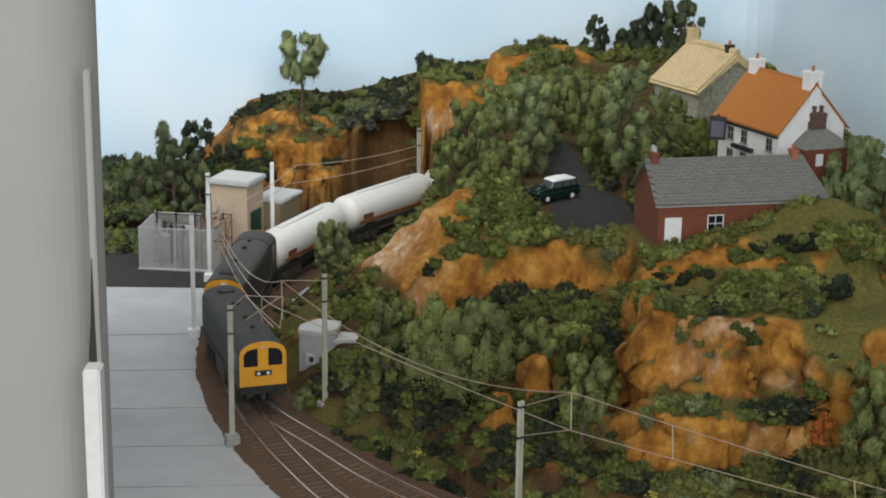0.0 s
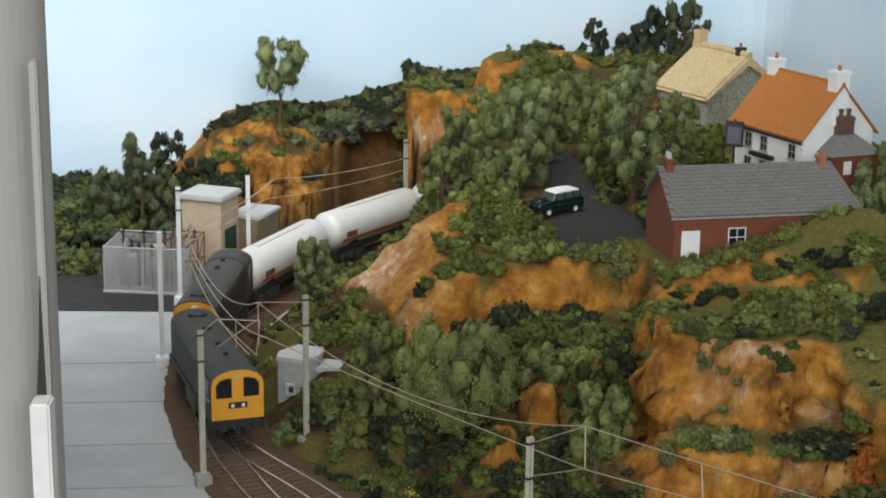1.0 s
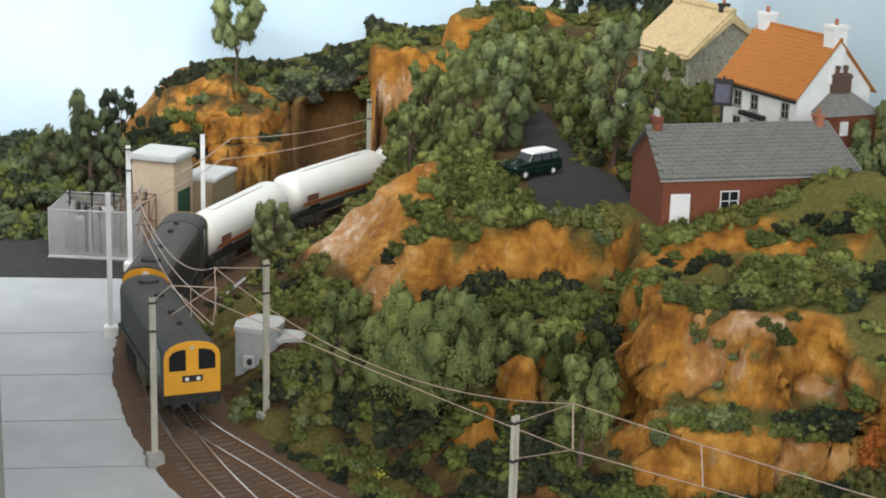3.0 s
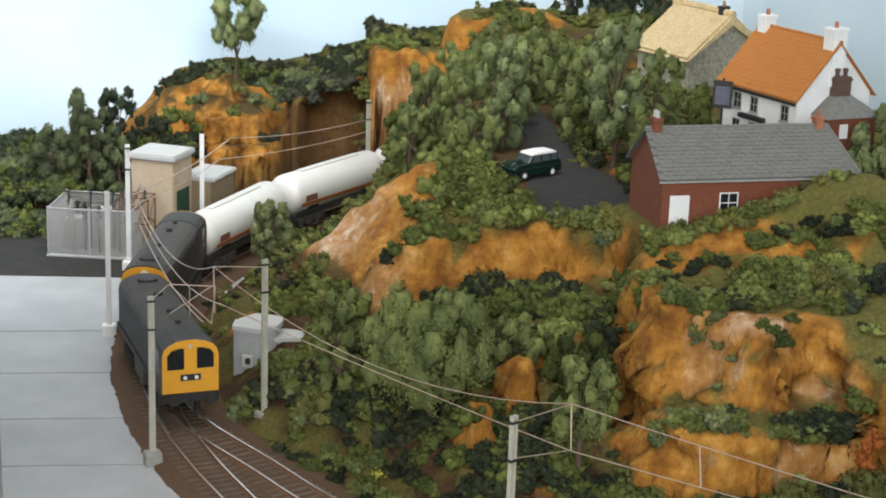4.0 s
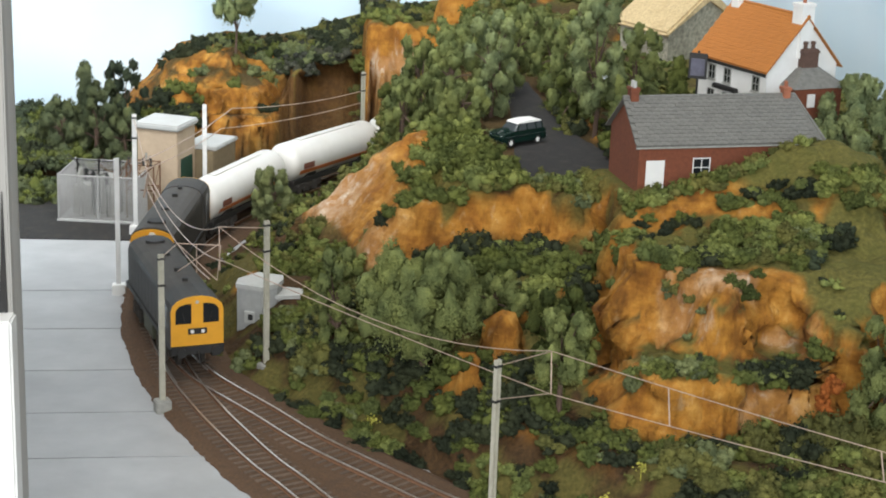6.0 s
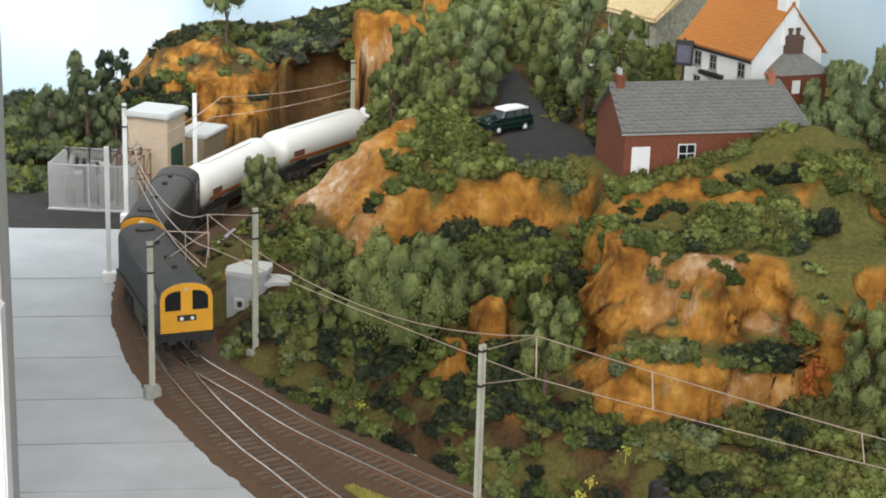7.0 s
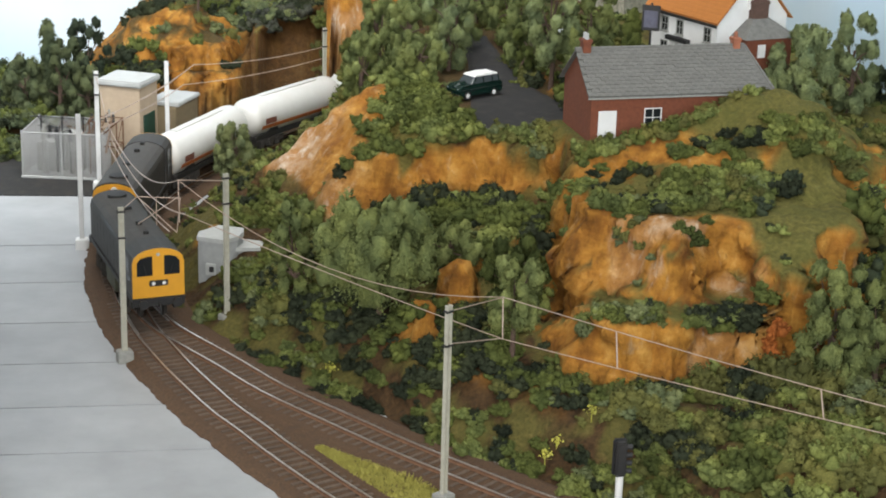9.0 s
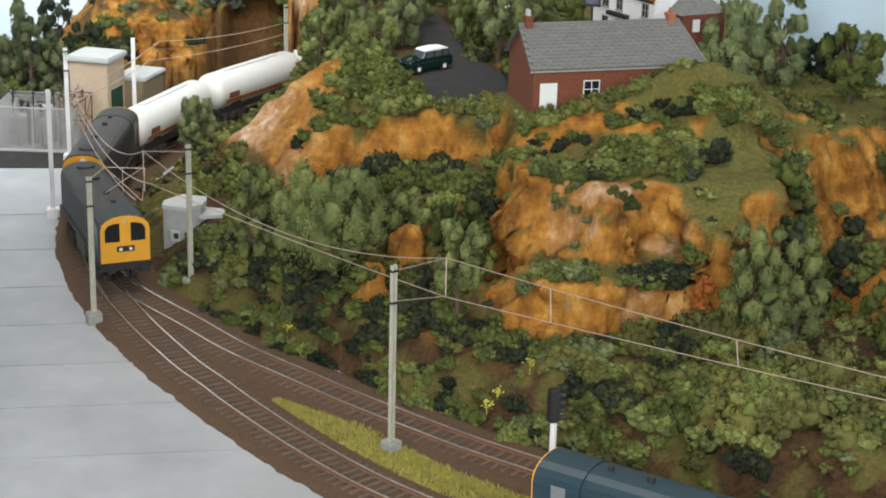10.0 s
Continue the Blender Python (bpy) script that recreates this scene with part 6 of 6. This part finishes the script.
tree(0.030, 1.050, 0.053, 0.026, "grey", lobes=36, leaves=7000, low=0.0, label="small oval grey-green tree beside the line")
grown(0.352, 1.470, 0.258, 0.021, "dusk", lobes=18, low=0.04)
grown(0.400, 1.475, 0.242, 0.032, "dusk", lobes=22, low=0.04)
grown(0.430, 1.470, 0.272, 0.034, "dusk", lobes=24, low=0.05)
grown(0.460, 1.455, 0.284, 0.034, "muted", lobes=24, low=0.06)
grown(0.418, 0.945, 0.232, 0.013, "mid", lobes=12, leaves=4000, low=0.10, label="narrow dark green tree beside the inn")

# bushes, area by area
def hedge(a, b, n, keys, lo, hi, spread=0.004, flat=1.0):
    """Bushes strung between two places, with a little scatter."""
    for k in range(n):
        f = (k + 0.5) / n
        bush(a[0] + (b[0] - a[0]) * f + VR.gauss(0, spread), a[1] + (b[1] - a[1]) * f + VR.gauss(0, spread), VR.uniform(lo, hi), keys[k % len(keys)] if k % 3 else VR.choice(keys), flat)


hedge((0.405, 0.662), (0.486, 0.642), 15, ("dark", "light", "mid", "dark", "light"), 0.0085, 0.0120)
hedge((0.350, 0.664), (0.384, 0.652), 7, ("dark", "mid", "dark"), 0.0070, 0.0105)
hedge((0.340, 0.582), (0.372, 0.566), 7, ("mid", "light", "mid"), 0.0110, 0.0145)
hedge((0.376, 0.568), (0.470, 0.582), 15, ("light", "mid", "light", "dark", "mid", "olive"), 0.0120, 0.0160)
hedge((0.384, 0.600), (0.478, 0.606), 14, ("mid", "light", "olive", "grey"), 0.0110, 0.0155)
hedge((0.400, 0.626), (0.474, 0.622), 9, ("mid", "light", "mid"), 0.0090, 0.0130)
hedge((0.470, 0.598), (0.497, 0.612), 6, ("dark", "dark", "dusk"), 0.0110, 0.0140)
hedge((0.446, 0.566), (0.458, 0.568), 2, ("mid", "dusk"), 0.0130, 0.0150)
hedge((0.336, 0.560), (0.372, 0.548), 7, ("olive", "grey"), 0.0050, 0.0080)
hedge((0.392, 0.526), (0.412, 0.535), 4, ("mid", "mid"), 0.0070, 0.0105)
hedge((0.316, 0.490), (0.372, 0.472), 14, ("mid", "light", "mid", "grey"), 0.0090, 0.0130)
hedge((0.388, 0.472), (0.450, 0.484), 15, ("dark", "dark", "light", "dark", "mid"), 0.0105, 0.0150)
hedge((0.490, 0.655), (0.512, 0.634), 8, ("mid", "light", "mid"), 0.0100, 0.0140)
hedge((0.512, 0.650), (0.560, 0.662), 13, ("light", "mid", "light", "olive"), 0.0100, 0.0140)
hedge((0.526, 0.634), (0.548, 0.640), 5, ("light", "olive"), 0.0080, 0.0110)
hedge((0.420, 0.700), (0.500, 0.716), 9, ("olive", "light"), 0.0070, 0.0100, 0.003)
for x, y, r, key in ((0.400, 0.436, 0.022, "olive"), (0.424, 0.428, 0.025, "dark"), (0.446, 0.434, 0.028, "olive"), (0.472, 0.428, 0.027, "olive"), (0.500, 0.408, 0.026, "grey"),
                     (0.376, 0.352, 0.018, "dark"), (0.440, 0.335, 0.023, "olive"), (0.474, 0.318, 0.025, "light"), (0.405, 0.322, 0.020, "mid"), (0.520, 0.360, 0.026, "olive")):
    bush(x, y, r, key, 1.2)
patch(0.125, 0.560, 0.075, 0.024, 34, ("mid", "light", "mid", "dark", "dark"), 0.007, 0.013, -50)
patch(0.230, 0.455, 0.090, 0.024, 36, ("mid", "light", "dark", "dark", "mid"), 0.007, 0.012, -48)
patch(0.340, 0.350, 0.080, 0.030, 40, ("mid", "light", "dark", "grey"), 0.007, 0.013, -42)
patch(0.420, 0.335, 0.090, 0.045, 34, ("mid", "olive", "light", "olive", "dark"), 0.012, 0.021, -30)
patch(0.365, 0.405, 0.030, 0.016, 12, ("olive", "grey", "olive"), 0.014, 0.021, -30)
patch(0.520, 0.32, 0.10, 0.06, 44, ("olive", "mid", "light", "olive"), 0.013, 0.024, -20)
patch(0.055, 0.700, 0.065, 0.030, 46, ("mid", "olive", "grey"), 0.008, 0.013, -60)
patch(0.035, 0.745, 0.030, 0.016, 8, ("grey", "olive"), 0.008, 0.012)
patch(0.120, 0.690, 0.080, 0.060, 74, ("mid", "dark", "olive"), 0.011, 0.020)
patch(0.230, 0.680, 0.090, 0.060, 54, ("mid", "dark", "mid", "light"), 0.011, 0.021)
patch(0.200, 0.560, 0.090, 0.040, 26, ("dark", "mid"), 0.010, 0.018, -40)
patch(0.300, 0.440, 0.060, 0.020, 14, ("mid", "dark", "olive"), 0.008, 0.013, -35)
patch(0.075, 0.800, 0.060, 0.075, 60, ("mid", "light", "olive"), 0.011, 0.019)
patch(0.310, 0.660, 0.030, 0.055, 18, ("mid", "light"), 0.010, 0.017)
patch(0.300, 0.760, 0.060, 0.010, 22, ("light", "olive", "mid"), 0.008, 0.013, -10, flat=0.9)
patch(0.345, 0.688, 0.050, 0.006, 16, ("olive", "light", "mid"), 0.009, 0.013, 10)
patch(0.275, 0.776, 0.055, 0.007, 18, ("light", "olive", "mid"), 0.010, 0.015, -4)
patch(0.430, 0.695, 0.055, 0.006, 12, ("olive", "light"), 0.006, 0.010)
patch(0.215, 0.800, 0.035, 0.045, 24, ("mid", "mid", "light"), 0.010, 0.018)
patch(0.205, 0.900, 0.030, 0.060, 26, ("mid", "light"), 0.010, 0.018)
patch(0.620, 0.62, 0.06, 0.06, 20, ("mid", "olive", "dark"), 0.011, 0.020)
patch(0.600, 0.520, 0.06, 0.05, 16, ("mid", "dark", "olive"), 0.012, 0.022)
patch(0.365, 0.860, 0.03, 0.04, 10, ("mid", "dark"), 0.009, 0.015)
patch(0.370, 0.93, 0.035, 0.04, 12, ("mid", "dark"), 0.010, 0.017)
patch(0.560, 0.780, 0.05, 0.05, 14, ("mid", "olive"), 0.011, 0.02)
patch(0.175, 1.22, 0.03, 0.10, 22, ("mid", "olive"), 0.011, 0.02)
patch(0.27, 1.475, 0.10, 0.018, 20, ("mid", "olive", "dark"), 0.011, 0.018)
patch(0.33, 1.33, 0.05, 0.03, 12, ("mid", "olive", "light"), 0.011, 0.018)
patch(0.215, 1.325, 0.03, 0.03, 8, ("mid", "olive", "light"), 0.009, 0.015)
patch(0.40, 1.43, 0.05, 0.03, 14, ("mid", "olive", "dark"), 0.011, 0.02)
patch(-0.125, 1.43, 0.035, 0.025, 12, ("dark", "dark", "mid"), 0.012, 0.02)
patch(-0.10, 1.53, 0.03, 0.02, 6, ("dark",), 0.012, 0.018)
patch(-0.20, 1.34, 0.10, 0.035, 22, ("mid", "muted", "dark"), 0.012, 0.022)
patch(0.452, 0.462, 0.006, 0.005, 2, ("red",), 0.010, 0.013)

patch(0.140, 1.200, 0.025, 0.110, 56, ("mid", "olive", "mid"), 0.011, 0.019)
patch(0.125, 1.240, 0.020, 0.070, 30, ("mid", "olive", "mid"), 0.012, 0.018, -30)
patch(0.075, 1.060, 0.035, 0.060, 30, ("mid", "olive", "dark"), 0.010, 0.016, -20)
patch(0.185, 0.960, 0.020, 0.080, 30, ("mid", "light", "mid"), 0.011, 0.018)
patch(0.310, 0.748, 0.055, 0.009, 26, ("olive", "light", "grey"), 0.010, 0.014, -18)
patch(0.395, 0.684, 0.055, 0.004, 20, ("olive", "light", "mid"), 0.009, 0.013, 10)
patch(0.150, 0.875, 0.022, 0.010, 10, ("mid", "dark", "light"), 0.010, 0.015, 20)
patch(0.175, 1.445, 0.035, 0.022, 18, ("mid", "olive", "light"), 0.009, 0.015)
patch(0.255, 0.792, 0.020, 0.015, 8, ("mid", "light"), 0.010, 0.015)
patch(0.290, 0.605, 0.022, 0.040, 22, ("light", "mid", "olive"), 0.012, 0.019)
patch(0.440, 0.434, 0.050, 0.013, 10, ("olive", "olive", "light", "dark"), 0.016, 0.025)
patch(0.450, 0.362, 0.055, 0.018, 18, ("olive", "mid", "light"), 0.013, 0.021)
patch(0.09, 1.545, 0.075, 0.030, 80, ("dark", "grey", "dark", "olive"), 0.010, 0.017)
patch(0.20, 1.53, 0.05, 0.03, 22, ("dark", "grey", "olive", "mid"), 0.010, 0.017)
patch(-0.105, 1.410, 0.03, 0.016, 18, ("dark", "mid", "dark"), 0.013, 0.021)
patch(0.165, 1.375, 0.018, 0.02, 8, ("mid", "olive"), 0.008, 0.013)

patch(-0.27, 1.33, 0.09, 0.05, 26, ("mid", "muted", "dark"), 0.012, 0.022)
patch(0.150, 0.800, 0.060, 0.014, 24, ("mid", "mid", "dark"), 0.010, 0.016, -25)
patch(0.215, 0.745, 0.055, 0.012, 26, ("dark", "mid", "olive", "dark"), 0.010, 0.017)
patch(0.285, 0.745, 0.030, 0.014, 14, ("mid", "dark", "light"), 0.010, 0.017)
patch(0.085, 0.870, 0.022, 0.045, 26, ("mid", "light", "olive"), 0.010, 0.016, 15)
patch(0.225, 0.575, 0.022, 0.012, 10, ("mid", "dark"), 0.009, 0.014)

for x, y, r, key in ((-0.118, 1.425, 0.020, "dark"), (-0.134, 1.418, 0.019, "dark"), (-0.100, 1.415, 0.017, "dark"), (-0.128, 1.405, 0.018, "mid"), (-0.146, 1.400, 0.016, "mid"), (-0.112, 1.400, 0.016, "dark"),
                     (-0.092, 1.510, 0.017, "dark"), (-0.104, 1.512, 0.014, "dark"), (-0.080, 1.512, 0.012, "dark"), (-0.084, 1.462, 0.012, "mid"), (-0.072, 1.462, 0.011, "grey"),
                     (-0.086, 1.432, 0.012, "mid"), (-0.074, 1.430, 0.011, "mid"), (-0.034, 1.432, 0.012, "mid"), (-0.022, 1.430, 0.013, "grey"), (0.004, 1.432, 0.011, "dark"), (0.013, 1.430, 0.010, "dark"),
                     (-0.030, 1.492, 0.012, "olive"), (-0.014, 1.490, 0.013, "grey"), (0.006, 1.488, 0.014, "olive"), (0.014, 1.492, 0.012, "grey"), (-0.058, 1.495, 0.011, "olive")):
    bush(x, y, r, key, 1.25)
patch(0.075, 1.530, 0.065, 0.030, 110, ("heath", "dark", "heath", "grey", "dark"), 0.009, 0.015)
patch(0.150, 1.500, 0.040, 0.035, 60, ("mid", "olive", "mid", "dark", "light"), 0.009, 0.015)
patch(0.250, 1.500, 0.080, 0.020, 70, ("mid", "olive", "dusk", "dark", "mid"), 0.011, 0.017)
patch(0.190, 1.445, 0.030, 0.018, 26, ("mid", "olive", "light"), 0.009, 0.014)
patch(0.180, 1.375, 0.028, 0.010, 30, ("mid", "mid", "olive", "dusk"), 0.012, 0.018, flat=1.4)
patch(0.250, 1.390, 0.060, 0.010, 40, ("mid", "olive", "grey"), 0.011, 0.017, flat=1.3)
patch(0.300, 1.330, 0.040, 0.030, 30, ("mid", "olive", "mid"), 0.010, 0.016)
patch(0.020, 1.555, 0.110, 0.022, 70, ("olive", "mid", "grey", "dark"), 0.009, 0.014)
patch(0.210, 1.470, 0.030, 0.026, 40, ("mid", "olive", "dusk", "mid"), 0.011, 0.017)
patch(-0.320, 1.420, 0.110, 0.030, 40, ("mid", "dusk", "dark", "muted"), 0.014, 0.022)
patch(0.318, 0.754, 0.030, 0.012, 34, ("olive", "light", "grey"), 0.009, 0.013, -20)
patch(-0.360, 1.500, 0.150, 0.050, 70, ("muted", "dusk", "mid", "muted"), 0.016, 0.026)
patch(0.285, 0.784, 0.050, 0.005, 40, ("olive", "light", "grey"), 0.009, 0.013, -6)
hedge((0.150, 0.898), (0.186, 0.872), 7, ("mid", "light", "mid"), 0.010, 0.014, 0.003)
hedge((0.170, 0.905), (0.190, 0.890), 4, ("mid", "light"), 0.011, 0.015, 0.003)
patch(0.175, 1.405, 0.022, 0.014, 12, ("mid", "olive", "light"), 0.008, 0.013)

patch(0.345, 1.090, 0.022, 0.090, 34, ("mid", "olive", "dark"), 0.011, 0.018)
patch(0.395, 1.060, 0.040, 0.070, 30, ("mid", "olive", "mid"), 0.011, 0.018)
patch(0.362, 0.885, 0.020, 0.040, 18, ("mid", "olive", "dark"), 0.010, 0.016)
patch(0.260, 1.415, 0.06, 0.02, 9, ("mid", "olive", "light"), 0.007, 0.011)
patch(0.316, 1.120, 0.012, 0.100, 30, ("mid", "olive", "mid"), 0.010, 0.015)
patch(0.217, 0.900, 0.008, 0.060, 22, ("mid", "light", "mid"), 0.010, 0.015)
patch(0.328, 1.040, 0.012, 0.090, 28, ("mid", "olive", "dark"), 0.010, 0.016)
patch(0.150, 1.290, 0.022, 0.050, 26, ("mid", "olive", "mid"), 0.013, 0.020)
patch(0.195, 1.465, 0.045, 0.020, 24, ("mid", "olive", "dark"), 0.009, 0.015)
patch(-0.31, 1.40, 0.08, 0.03, 16, ("mid", "olive", "dark"), 0.012, 0.02)
patch(0.190, 1.500, 0.050, 0.028, 34, ("mid", "olive", "dark"), 0.010, 0.016)
patch(0.250, 1.470, 0.045, 0.016, 14, ("mid", "olive", "dark"), 0.009, 0.014)
patch(0.146, 1.372, 0.010, 0.010, 8, ("mid", "dark", "olive"), 0.009, 0.014)
patch(0.395, 0.436, 0.075, 0.009, 30, ("mid", "dark", "olive"), 0.010, 0.016)
patch(0.580, 0.575, 0.035, 0.040, 46, ("mid", "light", "mid", "dark"), 0.011, 0.018, flat=1.3)
patch(0.555, 0.535, 0.016, 0.026, 20, ("dark", "mid", "dusk"), 0.012, 0.018, flat=1.3)
patch(0.570, 0.748, 0.060, 0.012, 22, ("mid", "olive", "dark"), 0.012, 0.018)
patch(0.085, 0.975, 0.025, 0.070, 30, ("mid", "light", "olive"), 0.010, 0.016, 10)
patch(0.050, 0.850, 0.022, 0.045, 20, ("mid", "olive", "light"), 0.010, 0.015)
patch(0.045, 0.960, 0.020, 0.060, 16, ("mid", "olive", "dark"), 0.008, 0.013)
patch(0.215, 0.520, 0.055, 0.022, 26, ("dark", "dark", "mid"), 0.009, 0.015, -42)
patch(0.150, 0.610, 0.050, 0.022, 22, ("dark", "dark", "mid"), 0.009, 0.015, -45)
patch(0.280, 0.470, 0.030, 0.014, 14, ("dark", "mid", "dark"), 0.009, 0.014, -30)
patch(-0.300, 1.290, 0.060, 0.050, 24, ("mid", "muted", "dark"), 0.012, 0.02)
hedge((0.100, 1.085), (0.128, 1.185), 12, ("mid", "light", "mid", "olive"), 0.011, 0.016)
hedge((0.126, 1.185), (0.146, 1.255), 9, ("mid", "mid", "olive"), 0.013, 0.018)
hedge((0.120, 1.060), (0.150, 1.160), 10, ("mid", "mid", "olive"), 0.011, 0.016)
hedge((-0.345, 1.225), (-0.214, 1.215), 16, ("muted", "mid", "dark", "muted"), 0.013, 0.020, 0.006)
hedge((-0.345, 1.262), (-0.214, 1.250), 16, ("muted", "mid", "muted"), 0.016, 0.024, 0.006, 1.2)
# hedge below the cottage wall
for k in range(17):
    u, v = -0.010 + 0.0048 * k, -0.021 + VR.uniform(-0.004, 0.003)
    c, q = math.cos(math.radians(10.5)), math.sin(math.radians(10.5))
    bush(0.3447 + u * c - v * q, 0.7040 + u * q + v * c, VR.uniform(0.0105, 0.0135), VR.choice(("olive", "light", "mid", "olive")))

# small scrub everywhere that is not rock, lawn, lane or track
def scrub(n):
    rnd = np.random.RandomState(4)
    X, Y = rnd.uniform(-0.2, 0.72, n), rnd.uniform(0.18, 1.6, n)
    Z = height(X, Y)
    gx, gy = (height(X + 0.004, Y) - Z) / 0.004, (height(X, Y + 0.004) - Z) / 0.004
    d = side_of(INNER, X, Y)
    lawn = np.exp(-(((X - 0.515) / 0.055) ** 2 + ((Y - 0.575) / 0.065) ** 2)) + np.exp(-(((X - 0.50) / 0.08) ** 2 + ((Y - 0.685) / 0.05) ** 2))
    ok = (d > 0.030) & (np.hypot(gx, gy) < 0.85) & (lawn < 0.45) & (fbm(X, Y, 18, 3) > -0.22) & (((X - 0.255) / 0.062) ** 2 + ((Y - 1.405) / 0.032) ** 2 > 1)
    for x, y in zip(X[ok], Y[ok]):
        if clear(x, y, 0.030):
            low = y < 0.62 or x < 0.2
            bush(x, y, rnd.uniform(0.004, 0.0095), TINTS[rnd.choice(5, p=(0.34, 0.16, 0.22, 0.18, 0.10) if low else (0.38, 0.2, 0.27, 0.08, 0.07))], 1.0, True)


scrub(5200)
undergrowth()

# gorse in flower
for x, y in ((0.128, 0.563), (0.279, 0.398), (0.287, 0.402), (0.312, 0.408)):
    rnd = random.Random(int(x * 1e4))
    bm = bmesh.new()
    for _ in range(7):
        lump(bm, Vector((rnd.gauss(0, 0.0022), rnd.gauss(0, 0.0022), abs(rnd.gauss(0.004, 0.0015)))), rnd.uniform(0.0007, 0.0013), rnd, 0.9, 1, 0.7)
    for _ in range(60):
        leaf(bm, Vector((rnd.gauss(0, 0.0024), rnd.gauss(0, 0.0024), abs(rnd.gauss(0.004, 0.0018)))), rnd.uniform(0.0005, 0.0010), rnd)
    tube(bm, [(0, 0, -0.010), (0, 0, 0.004)], 0.0004, 5)
    ob = part("gorse", bm, M_gorse, at=pose(x, y, ground_z(x, y) + 0.006))
    tagged(ob, "small clump of yellow gorse flowers", "gorse", "flowering gorse")
